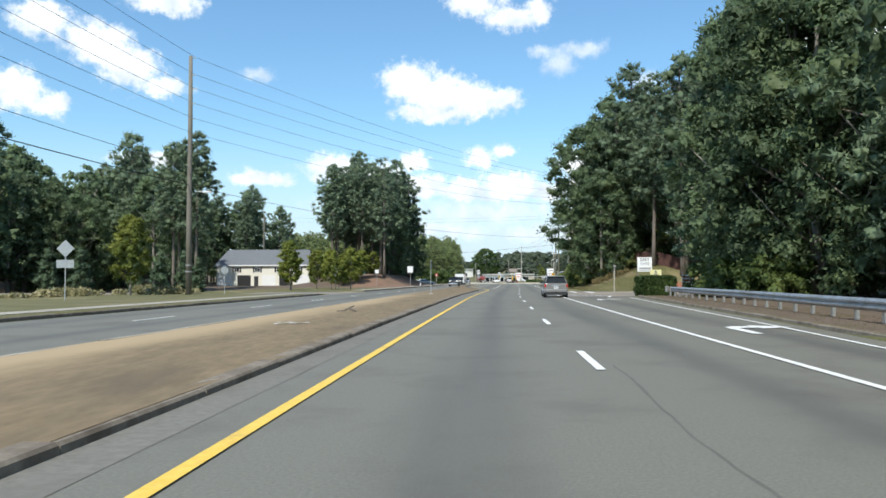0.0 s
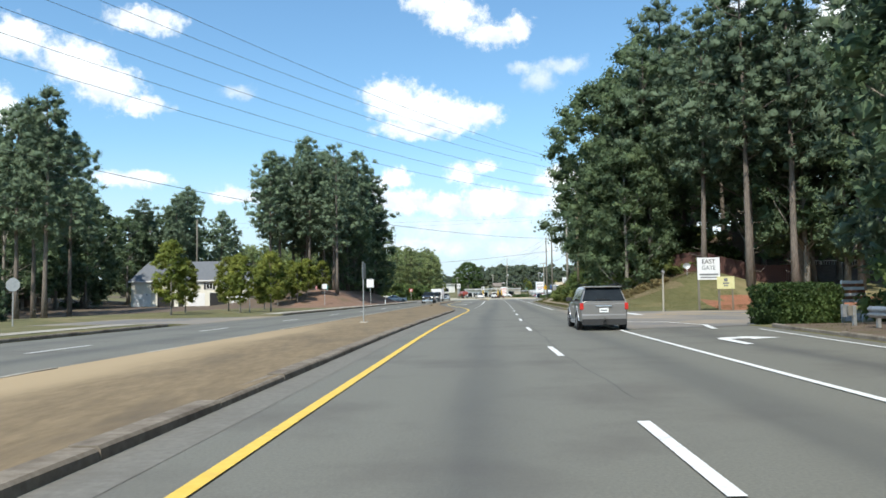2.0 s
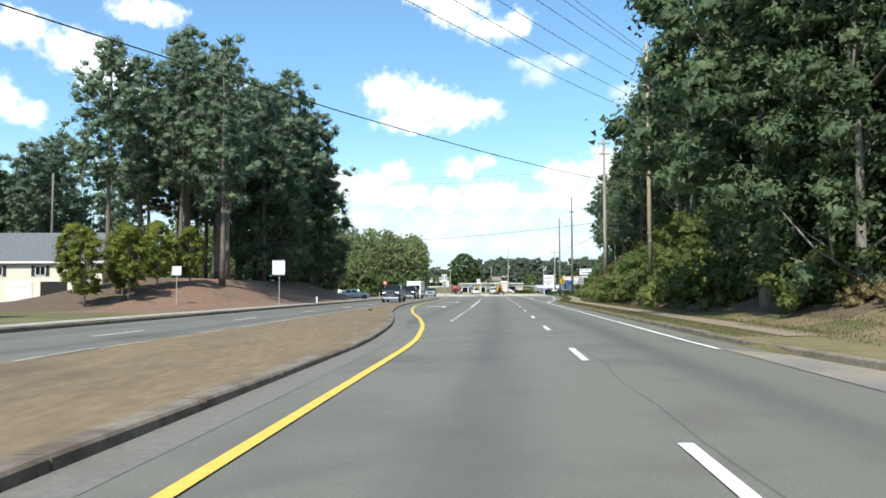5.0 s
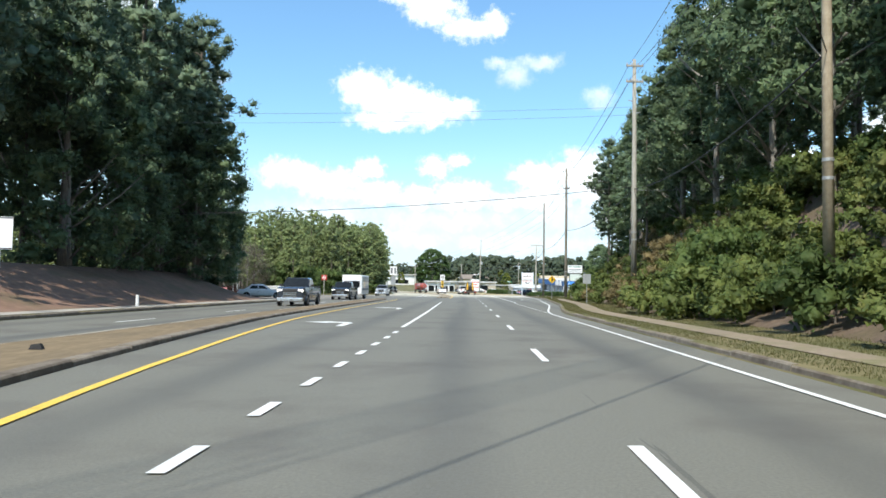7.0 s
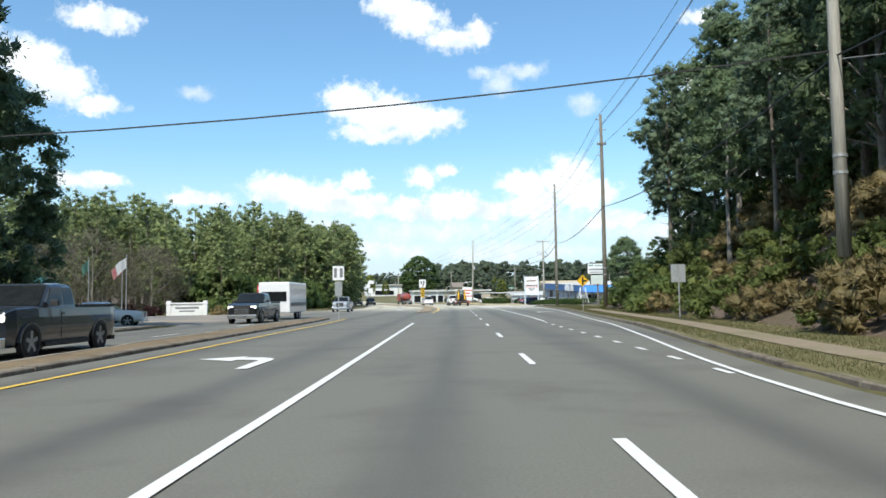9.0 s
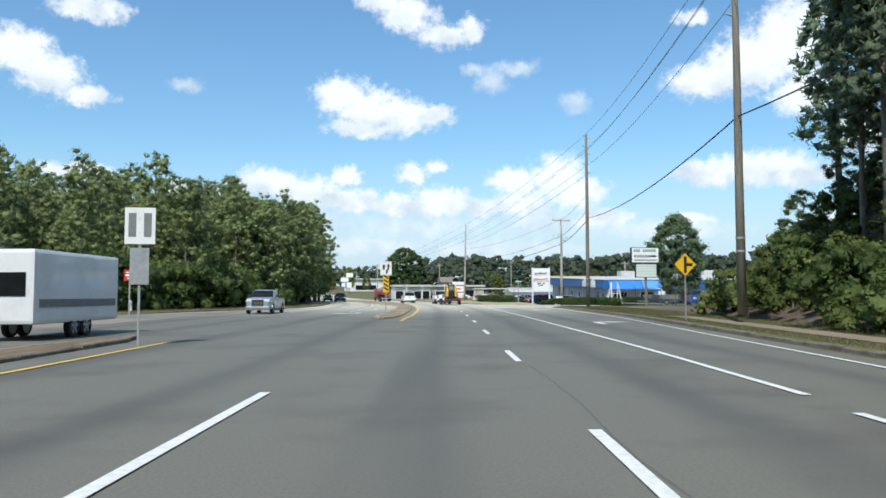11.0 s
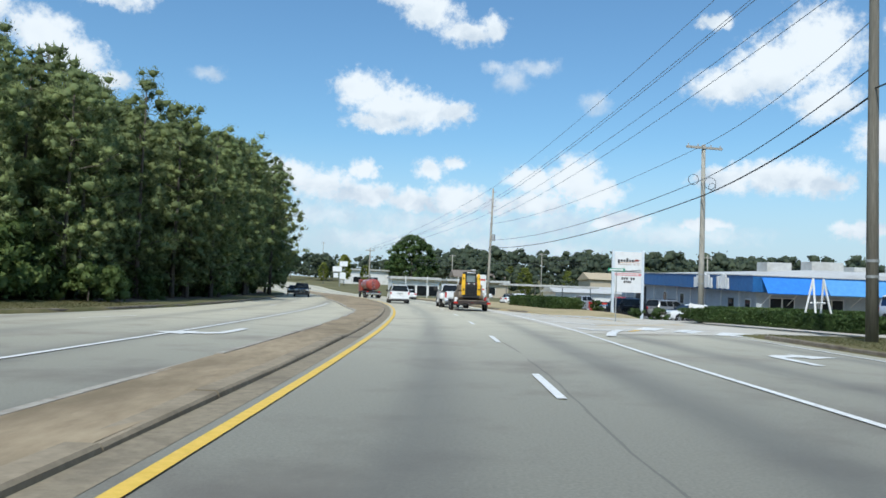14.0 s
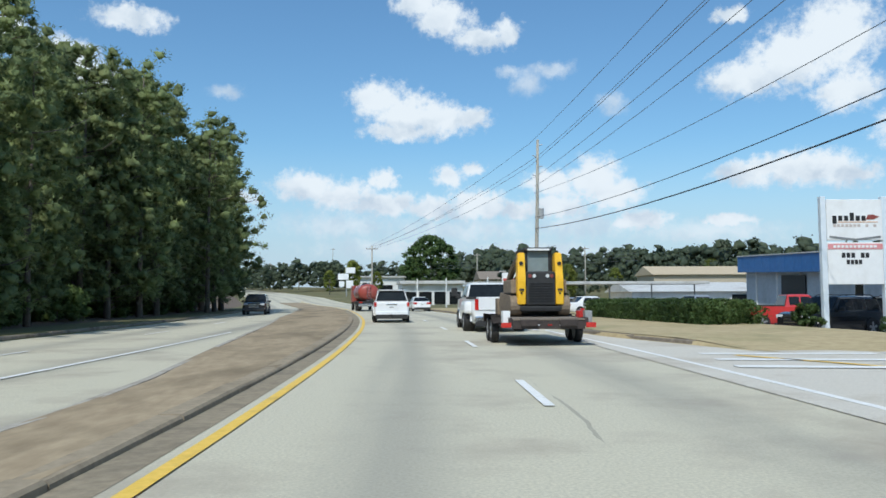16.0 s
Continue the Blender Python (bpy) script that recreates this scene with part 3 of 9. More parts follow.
def pipe(bm, pts, rs, n=8):
    """A bent tube through the points."""
    rings = []
    pts = [Vector(p) for p in pts]
    for i, p in enumerate(pts):
        d = (pts[min(i + 1, len(pts) - 1)] - pts[max(i - 1, 0)]).normalized()
        a = d.orthogonal().normalized() if abs(d.z) < 0.6 else Vector((1, 0, 0)).cross(d).normalized()
        b = d.cross(a)
        rings.append([bm.verts.new(p + (a * math.cos(t) + b * math.sin(t)) * rs[i]) for t in (2 * math.pi * k / n for k in range(n))])
    for r0, r1 in zip(rings, rings[1:]):
        for i in range(n):
            bm.faces.new((r0[i], r0[(i + 1) % n], r1[(i + 1) % n], r1[i]))
    bm.faces.new(rings[0][::-1])
    bm.faces.new(rings[-1])


def prism(bm, poly, z0, z1, m=None, bevel=0.0):
    """A flat polygon (x, y) with thickness from z0 to z1."""
    lo = [bm.verts.new((x, y, z0)) for x, y in poly]
    hi = [bm.verts.new((x, y, z1)) for x, y in poly]
    n = len(poly)
    fs = [bm.faces.new(lo[::-1]), bm.faces.new(hi)]
    fs += [bm.faces.new((lo[i], lo[(i + 1) % n], hi[(i + 1) % n], hi[i])) for i in range(n)]
    if m is not None:
        bmesh.ops.transform(bm, matrix=m, verts=lo + hi)
    if bevel:
        bmesh.ops.bevel(bm, geom=list(fs[1].edges) + list(fs[0].edges), offset=bevel, segments=2, affect="EDGES")
    return lo + hi


def loft(bm, rings, close=True, cap=True):
    vs = [[bm.verts.new(p) for p in r] for r in rings]
    n = len(vs[0])
    for a, b in zip(vs, vs[1:]):
        for i in range(n if close else n - 1):
            bm.faces.new((a[i], a[(i + 1) % n], b[(i + 1) % n], b[i]))
    if cap and close:
        bm.faces.new(vs[0][::-1])
        bm.faces.new(vs[-1])


def panel4(bm, quad, t=0.012):
    """Thin pane from four corners, pushed outwards along its normal."""
    a, b, c, d = (Vector(q) for q in quad)
    n = (b - a).cross(d - a).normalized() * t
    lo = [bm.verts.new(p) for p in (a, b, c, d)]
    hi = [bm.verts.new(p + n) for p in (a, b, c, d)]
    bm.faces.new(lo[::-1])
    bm.faces.new(hi)
    for i in range(4):
        bm.faces.new((lo[i], lo[(i + 1) % 4], hi[(i + 1) % 4], hi[i]))


# ---- the line of the road ----
LANE_Y = [-200, -60, 0, 22, 60, 100, 140, 180, 221, 240, 255, 268, 280, 294, 311, 335, 360, 400, 450, 520, 620, 900, 2500]
LANE_X = [-13, -3.9, 0, 1.55, 4.45, 8.45, 12.35, 16.05, 19.8, 21.3, 22.1, 22.4, 22.3, 21.8, 20.5, 17.9, 14.4, 6.5, -6, -27, -62, -170, -800]


def tab(y, ys, xs):
    return float(np.interp(y, ys, xs))


def smooth_tab(y, ys, xs, s=4.0):
    return sum(tab(y + d * s, ys, xs) for d in (-1.5, -1, -0.5, 0, 0.5, 1, 1.5)) / 7


def lane(y):
    return smooth_tab(y, LANE_Y, LANE_X, 6.0)


def rise(y):
    return 0.024 * max(0.0, y - 390) * min(1.0, max(0.0, (y - 390) / 60)) if y < 700 else 0.024 * 310


def kerb_r(y):
    return smooth_tab(y, [-60, 15, 20, 40, 58, 80, 92, 150, 156, 165, 175, 185, 195, 205, 215, 225, 240, 250, 272, 281, 300], [8.2, 8.2, 8.6, 9.5, 10.4, 7.0, 5.6, 5.6, 6.1, 7.2, 8.3, 9.0, 9.7, 10.5, 11.2, 11.5, 11.9, 12.2, 8.6, 6.4, 6.0], 1.0)


def kerb_l(y):
    return smooth_tab(y, [-60, 185, 228, 235, 243, 252, 264, 300, 330, 400], [-16.2, -16.2, -23, -20.5, -17, -14.6, -13.6, -13.3, -13.2, -13.2], 1.5)


def med1(y):
    r = smooth_tab(y, [-60, 95, 104, 112, 119, 129, 139, 150, 171, 186, 197], [-3.4, -3.4, -4.1, -5.1, -6.2, -7.4, -8.3, -8.6, -8.8, -8.8, -9.2], 1.5)
    le = smooth_tab(y, [-60, 65, 80, 114, 130, 157, 181, 197], [-8.4, -8.4, -8.8, -9.3, -9.7, -10.3, -10.8, -10.4], 2.0)
    return r, le


def med2(y):
    r = smooth_tab(y, [215, 222, 300, 900], [-2.85, -2.65, -2.65, -2.9], 1.0)
    le = smooth_tab(y, [215, 232, 250, 266, 273, 283, 307, 900], [-4.3, -4.25, -4.25, -4.35, -5.3, -6.2, -7.8, -7.9], 1.5)
    return r, le


def yellow(y):
    return med1(y)[0] + 1.15 if y < 208 else med2(y)[0] + 0.6


# openings in the kerbs: (start, end)
OPEN_R = [(59, 84), (252, 274)]
OPEN_L = [(71, 86), (186, 226)]


def closed(y, spans, fade=2.5):
    k = 1.0
    for a, b in spans:
        d = max(a - y, y - b)
        k = min(k, min(1.0, max(0.0, d / fade)))
    return k


def ss(a, b, x):
    t = min(1.0, max(0.0, (x - a) / (b - a)))
    return t * t * (3 - 2 * t)


def bumpy(x, y, s, a):
    return a * noise.noise(Vector((x * s, y * s, 3.7)))


def terrain(u, y):
    """Height of the land, by offset from the driven lane and distance along."""
    x = lane(y) + u
    kr, kl = kerb_r(y), kerb_l(y)
    z = rise(y)
    if u > kr - 0.05:
        d = u - kr
        k = closed(y, OPEN_R)
        z += 0.15 * (k if d < 14 else 1) * ss(0, 0.05, d)
        z += 0.10 * ss(1.5, 12, d) * k
        # wooded bank
        b = ss(98, 118, y) * (1 - ss(205, 232, y))
        u0 = max(9.8, kr + 4.2)
        z += b * (ss(u0, u0 + 9.2, u) * 6.2 + ss(18, 34, u) * 3.0) + b * ss(u0 + 0.2, u0 + 4.2, u) * bumpy(x, y, 0.25, 0.7)
        # grassy slope below the fence
        k2 = 4.5 * ss(12, 18, u)
        g = ss(82 + k2, 92 + k2, y) * (1 - ss(104, 118, y))
        z += g * (ss(8.0, 20, u) * 3.0 - ss(18, 25, u) * 1.4)
        g2 = ss(62, 80, y) * (1 - ss(84, 92, y))
        z += g2 * ss(45, 75, u) * 2.0
        z += ss(30, 120, d) * (1 - ss(200, 260, y)) * 4
        # the shop lot lies below the verge
        z -= 0.68 * ss(14.5, 17.5, u) * ss(270, 276, y) * (1 - ss(335, 350, y))
    elif u < kl + 0.05:
        d = kl - u
        k = closed(y, OPEN_L)
        z += 0.15 * (k if d < 12 else 1) * ss(0, 0.05, d)
        b = ss(124, 140, y) * (1 - ss(172, 184, y)) * (1 - ss(30, 40, -u))
        z += b * ss(1.5, 9, d) * 2.3
        z -= ss(14, 30, d) * (1 - ss(120, 135, y)) * 0.45
        z += ss(2, 30, d) * ss(236, 262, y) * 1.0
        z += ss(40, 140, d) * 5
    else:
        z -= 0.12
    if abs(u) > 26:
        z += bumpy(x, y, 0.05, 0.5) * ss(26, 60, abs(u))
    # far hills
    z += ss(120, 700, abs(u - 40)) * 22 * ss(250, 700, y)
    return z


def ground_z(x, y):
    return terrain(x - lane(y), y)


def build_ground():
    dl = [0.0, 0.06, 0.8, 1.8, 3, 4.5, 6, 8, 10, 12, 14, 17, 20, 24, 29, 36, 45, 60, 85, 130, 220, 400, 800, 1600]
    ys = [-150, -90, -50] + list(np.arange(-30, 345, 1.5)) + [350, 360, 370, 380, 395, 410, 430, 450, 475, 500, 530, 560, 600, 650, 700, 800, 1000, 1400, 2400]
    rows = []
    for y in ys:
        kl, kr = kerb_l(y), kerb_r(y)
        us = [kl - d for d in reversed(dl)] + [kl + 0.1, kr - 0.1] + [kr + d for d in dl]
        rows.append([(lane(y) + u, y, terrain(u, y)) for u in us])
    n = len(rows[0])
    me = bpy.data.meshes.new("ground")
    me.from_pydata([p for r in rows for p in r], [], [(i * n + j, i * n + j + 1, (i + 1) * n + j + 1, (i + 1) * n + j) for i in range(len(rows) - 1) for j in range(n - 1)])
    me.materials.append(GRASS)
    me.materials.append(PINESTRAW)
    me.materials.append(CLAY)
    me.materials.append(DRYVERGE)
    me.materials.append(CLAYBANK)
    me.materials.append(DRYBANK)
    for f in me.polygons:
        x, y, _ = f.center
        u = x - lane(y)
        if 118 < y < 183 and kerb_l(y) - 1.6 > u > -26:
            f.material_index = 4
        elif (122 < y < 182 and u < kerb_l(y) - 1.6 and u > -44) or (y < 200 and u < -46) or (u > kerb_r(y) + 0.2 and y < 57) or (98 < y < 235 and u > max(9.6, kerb_r(y) + 4)) or (y > 232 and u < kerb_l(y) - (7.0 if y < 262 else 3.2) and y < 480 and u > -120):
            f.material_index = 1
        elif 270 < y < 345 and kerb_r(y) < u < 40:
            f.material_index = 3
        elif 91 < y < 105 and 9.0 < u + bumpy(x, y, 0.4, 2.0) < 15.5:
            f.material_index = 5
        elif 83 < y < 89.5 and 17 < u < 40:
            f.material_index = 2
    me.shade_smooth()
    tagged(new("ground", me), "rolling land with mown verges, leaf litter and red clay patches", "ground", kind="structure")


def strip(name, ys, left, right, material, label, category, lift=0.0, parent=None, cols=2, thick=0.0):
    """A ribbon laid along the road between two offsets; UV is (offset, distance)."""
    verts, uvs, faces = [], [], []
    for y in ys:
        a, b = left(y), right(y)
        for k in range(cols):
            u = a + (b - a) * k / (cols - 1)
            verts.append((lane(y) + u, y, rise(y) + lift))
            uvs.append((u, y))
    m = len(ys)
    faces = [(i * cols + j, i * cols + j + 1, (i + 1) * cols + j + 1, (i + 1) * cols + j) for i in range(m - 1) for j in range(cols - 1)]
    if thick:
        base = len(verts)
        verts += [(x, y, z - thick) for x, y, z in verts]
        uvs += uvs
        top = list(faces)
        rim = [i * cols for i in range(m)] + [(m - 1) * cols + j for j in range(1, cols)] + [i * cols + cols - 1 for i in range(m - 2, -1, -1)] + [j for j in range(cols - 2, 0, -1)]
        faces = top + [(rim[(i + 1) % len(rim)], rim[i], rim[i] + base, rim[(i + 1) % len(rim)] + base) for i in range(len(rim))]
    me = bpy.data.meshes.new(name)
    me.from_pydata(verts, [], faces)
    uv = me.uv_layers.new(name="UVMap")
    for l in me.loops:
        uv.data[l.index].uv = uvs[l.vertex_index]
    me.materials.append(material)
    ob = new(name, me)
    ob.parent = parent
    if label:
        tagged(ob, label, category, kind="structure")
    return ob


def frange(a, b, s):
    return list(np.arange(a, b, s)) + [b]


build_ground()
ROAD_YS = frange(-150, 340, 2) + frange(350, 700, 10) + [800, 1000, 1400]
strip("road", ROAD_YS, lambda y: kerb_l(y) - 0.02, lambda y: kerb_r(y) + 0.02, ASPHALT, "grey worn asphalt divided highway with lane markings", "road", 0.0, cols=8)

# side streets and driveways, laid a little proud of the land
def pad(name, poly, material, label, lift=0.02):
    bm = bmesh.new()
    vs = [bm.verts.new((x, y, lift)) for x, y in poly]
    bm.faces.new(vs)
    bmesh.ops.triangulate(bm, faces=bm.faces[:])
    bmesh.ops.subdivide_edges(bm, edges=bm.edges[:], cuts=3, use_grid_fill=True)
    return thing(name, bm, material, Matrix(), label, "pavement", kind="structure")


def lx(u, y):
    return (lane(y) + u, y)


pad("side_road_east", [lx(4.9, 57.5), lx(12, 59.5), lx(16.5, 62), lx(45, 62), lx(90, 66), lx(90, 78), lx(40, 77), lx(16, 81), lx(8.5, 85.5), lx(4.9, 92)], SIDE_ASPHALT, "dusty asphalt side street mouth with worn stripes", 0.012)
pad("side_road_west", [lx(-15.9, 68), lx(-19, 72), lx(-60, 76), lx(-60, 84), lx(-19, 84.5), lx(-15.9, 88)], SIDE_ASPHALT, "pale side street mouth off the far lanes", 0.012)
pad("side_road_north_west", [lx(-15.9, 184), lx(-19, 189), lx(-60, 192), lx(-60, 218), lx(-26, 221), lx(-20, 229), lx(-15.9, 240)], SIDE_ASPHALT, "wide side street mouth beside the monument sign", 0.012)
pad("shop_driveway", [lx(5.2, 249), lx(12.3, 251), lx(15, 253), lx(60, 256), lx(60, 262), lx(15, 270), lx(9, 274.5), lx(6, 284), lx(5.2, 284)], DRIVE, "sunlit concrete-grey driveway mouth with hatching", 0.012)


def kerb_run(name, ys, off, side, label, h=0.15, w=0.16, mat_=None):
    """A kerb as separate lengths of stone, set in a row; side +1: the land lies to the right."""
    root = empty(name, Matrix(), label, "kerb", kind="structure")
    rnd = random.Random(len(ys) * 7 + int(ys[0]))
    for i in range(len(ys) - 1):
        a, b = ys[i], ys[i + 1]
        bm = bmesh.new()
        ring = []
        for y in (a + 0.015, b - 0.015):
            o, z = off(y), rise(y)
            hh = h + rnd.uniform(-0.02, 0.015)
            x = lane(y)
            pr = [(0, -0.1), (0.02, hh - 0.03), (0.05, hh), (w, hh + 0.005), (w, -0.1)]
            ring.append([(x + o + side * px, y, z + pz) for px, pz in pr])
        loft(bm, ring)
        part("kerb_stone", bm, mat_ or KERB, root)
    return root


def spans(a, b, s, holes=()):
    out, run = [], []
    for y in frange(a, b, s):
        if any(h0 < y < h1 for h0, h1 in holes):
            if len(run) > 1:
                out.append(run)
            run = []
        else:
            run.append(y)
    if len(run) > 1:
        out.append(run)
    return out


for run in spans(-24, 345, 3.0, [(58.5, 87), (251, 276)]):
    kerb_run("kerb", run, kerb_r, 1, "stained concrete kerb along the outer lane")
for run in spans(0, 360, 4.0, [(70, 87), (185, 229)]):
    kerb_run("kerb", run, kerb_l, -1, "stained concrete kerb along the far lanes")


def rounded(f, y0, y1, r):
    """Draw the two edges of a median together at its nose."""
    def g(y):
        a, b = f(y)
        mid = (a + b) / 2
        t = 1.0
        if y > y1 - r:
            t = math.sqrt(max(0.0, 1 - ((y - (y1 - r)) / r) ** 2))
        if y < y0 + r:
            t = math.sqrt(max(0.0, 1 - ((y0 + r - y) / r) ** 2))
        t = 0.12 + 0.88 * t
        return mid + (a - mid) * t, mid + (b - mid) * t
    return g


M1 = rounded(med1, -200, 197, 2.5)
M2 = rounded(med2, 215.5, 2000, 1.6)
for nm, M, a, b in (("median", M1, -24, 197), ("median", M2, 215.5, 420)):
    ys = frange(a, b, 1.5 if a < 0 else 1.2)
    strip(nm, ys, lambda y, M=M: M(y)[1] + 0.1, lambda y, M=M: M(y)[0] - 0.1, MEDIAN if a < 0 else MEDIAN_PALE, "raised median paved with tan dirt-stained fill", "median", 0.105 if a < 0 else 0.075, cols=5, thick=0.2)
    ks = frange(a, min(b, 345), 3.0)
    kerb_run("median_kerb", ks, lambda y, M=M: M(y)[0], -1, "dark dirt-stained median kerb beside the yellow line", 0.115 if a < 0 else 0.085, 0.3, KERB if a < 0 else KERB_PALE)
    kerb_run("median_kerb", frange(a, min(b, 345), 4.0), lambda y, M=M: M(y)[1], 1, "low dusty kerb on the far side of the median", 0.11 if a < 0 else 0.08, 0.2, CONCRETE)

# gutter dirt beside the median
strip("gutter_dirt", frange(-24, 112, 3), lambda y: med1(y)[0] - 0.02, lambda y: med1(y)[0] + 0.55, mat("gutter_grit", (0.135, 0.128, 0.108), (0.19, 0.18, 0.152), 0.95, 9.0, 0.3, space="World", c=(0.13, 0.12, 0.10), cscale=0.7), "band of grit washed into the gutter", "dirt", 0.004)
strip("gutter_dirt", frange(216, 345, 3), lambda y: med2(y)[0] - 0.02, lambda y: med2(y)[0] + 0.38, mat("brown_gutter_grit", (0.20, 0.165, 0.11), (0.30, 0.25, 0.17), 0.95, 7.0, 0.3, space="World", c=(0.14, 0.115, 0.08), cscale=0.6), "brown dirt washed along the median kerb", "dirt", 0.004)
# pavement and verge strip
def path_strip(name, ys, a, b, material, label):
    verts, faces = [], []
    for y in ys:
        for u in (a(y), b(y)):
            verts.append((lane(y) + u, y, terrain(u, y) + 0.02))
    faces = [(2 * i, 2 * i + 1, 2 * i + 3, 2 * i + 2) for i in range(len(ys) - 1)]
    me = bpy.data.meshes.new(name)
    me.from_pydata(verts, [], faces)
    me.materials.append(material)
    return tagged(new(name, me), label, "pavement", kind="structure")


path_strip("footpath", frange(94, 212, 1.5), lambda y: kerb_r(y) + 1.45, lambda y: kerb_r(y) + 2.55, SIDEWALK, "dusty footpath worn between two grass strips")
path_strip("far_footpath", frange(20, 68, 2), lambda y: kerb_l(y) - 2.6, lambda y: kerb_l(y) - 1.3, CONCRETE, "pale concrete footpath across the highway")
path_strip("far_footpath", frange(88, 182, 2), lambda y: kerb_l(y) - 1.7, lambda y: kerb_l(y) - 0.3, CONCRETE, "pale concrete footpath across the highway")
path_strip("shop_verge", frange(273, 340, 1), lambda y: kerb_r(y) + 0.2, lambda y: kerb_r(y) + 8.0, DRYVERGE, "dry tan grass verge")

# ---- road markings ----
PAINT_LIFT = 0.016


def line(name, y0, y1, off, w, material, label, step=3.0):
    strip(name, frange(y0, y1, step), lambda y: off(y) - w / 2, lambda y: off(y) + w / 2, material, label, "road marking", PAINT_LIFT)


def dashes(y0, y1, period, length, off, w, label, name="lane_dash"):
    root = empty(name + "es", Matrix(), label, "road marking", kind="structure")
    y = y0
    while y < y1:
        strip(name, frange(y, y + length, 1.6), lambda q: off(q) - w / 2, lambda q: off(q) + w / 2, PAINT_W, "", "", PAINT_LIFT, parent=root)
        y += period


DASH_N = [-4, 0, 4, 10, 13, 18, 23, 40]
DASH_Y = [-34.5, 11.4, 57.4, 121.6, 155.1, 209.1, 264.4, 458.0]
root = empty("lane_dashes", Matrix(), "broken white lane line, worn", "road marking", kind="structure")
for k in range(-3, 37):
    y = tab(k, DASH_N, DASH_Y)
    strip("lane_dash", frange(y, y + 3.0, 1.5), lambda q: 1.48, lambda q: 1.62, PAINT_W, "", "", PAINT_LIFT, parent=root)
dashes(25.5 - 3 * 12.1, 188, 12.1, 3.3, lambda y: -12.2, 0.13, "broken white line between the far lanes")
dashes(236, 420, 12.1, 3.1, lambda y: kerb_l(y) + 3.3, 0.13, "broken white line between the far lanes")
line("edge_line_yellow", -24, 195, yellow, 0.15, PAINT_Y, "solid yellow edge line beside the median")
line("edge_line_yellow", 212.0, 430, yellow, 0.15, PAINT_Y, "solid yellow edge line beside the median")
line("edge_line_white", -24, 77, lambda y: 4.75, 0.15, PAINT_W, "solid white line of the turn lane")
line("edge_line_white", -24, 56, lambda y: kerb_r(y) - 0.75, 0.12, PAINT_W, "thin white edge line by the kerb")
line("edge_line_white", 92, 250, lambda y: kerb_r(y) - 0.85, 0.13, PAINT_W, "solid white edge line by the kerb")
line("edge_line_white", 182, 286, lambda y: smooth_tab(y, [182, 190, 240, 255, 286], [4.9, 5.1, 5.0, 5.5, 5.5], 2), 0.15, PAINT_W, "solid white line of the turn lane")
line("edge_line_white", 286, 420, lambda y: 5.2, 0.14, PAINT_W, "solid white edge line")
line("turn_lane_line", 133.5, 183, lambda y: smooth_tab(y, [133, 150, 180, 202], [-2.2, -2.25, -2.45, -2.5], 2), 0.15, PAINT_W, "solid white line of the left-turn lane")
line("turn_lane_line", 232, 286, lambda y: -7.25, 0.15, PAINT_W, "solid white line of the far left-turn lane")
dashes(108, 132, 2.45, 0.95, lambda y: -2.15, 0.14, "dotted white line opening the left-turn lane", "dot")
dashes(152.5, 181, 3.0, 0.95, lambda y: 4.75, 0.14, "dotted white line opening the right-turn lane", "dot")


def arrow(x, y, turn, label, flip=1, s=1.4):
    """Painted lane arrow with a bent head; turn -1: to the left."""
    pts = [(-0.08, -1.3), (0.10, -1.3), (0.10, 0.15), (0.05, 0.55), (-0.18, 0.80), (-0.55, 0.86), (-0.55, 1.15), (-1.25, 0.62), (-0.55, 0.12), (-0.55, 0.40), (-0.30, 0.36), (-0.12, 0.2)]
    bm = bmesh.new()
    prism(bm, [(-turn * px * s, flip * py * s) for px, py in pts], 0, 0.003)
    slope = math.degrees(math.atan((lane(y + 1) - lane(y - 1)) / 2))
    thing("lane_arrow", bm, PAINT_W, pose(x, y, 0.017, 0, 0, -slope), label, "road marking", "painted lane arrows", kind="structure")


for y, u, t, f in ((20.5, 6.4, 1, 1), (50.3, 6.6, 1, 1), (208, 7.4, 1, 1), (239.5, 8.4, 1, 1)):
    arrow(lane(y) + u, y, t, "white right-turn arrow painted on the asphalt")
for y, u in ((135.5, -4.4), (157.3, -4.4)):
    arrow(lane(y) + u, y, -1, "white left-turn arrow painted on the asphalt")
for y, u in ((243, -6.0), (229, -6.4)):
    arrow(lane(y) + u, y, -1, "white turn arrow of the far lanes", -1)


stripe_level = [0]


def stripe(name, p0, p1, w, material, label):
    stripe_level[0] = (stripe_level[0] + 1) % 5
    p0, p1 = Vector((*p0, 0)), Vector((*p1, 0))
    d = (p1 - p0).normalized()
    nrm = Vector((-d.y, d.x, 0)) * w / 2
    bm = bmesh.new()
    prism(bm, [(p0 + nrm)[:2], (p1 + nrm)[:2], (p1 - nrm)[:2], (p0 - nrm)[:2]], 0, 0.003)
    thing(name, bm, material, pose(0, 0, 0.021 + 0.004 * stripe_level[0]), label, "road marking", kind="structure")


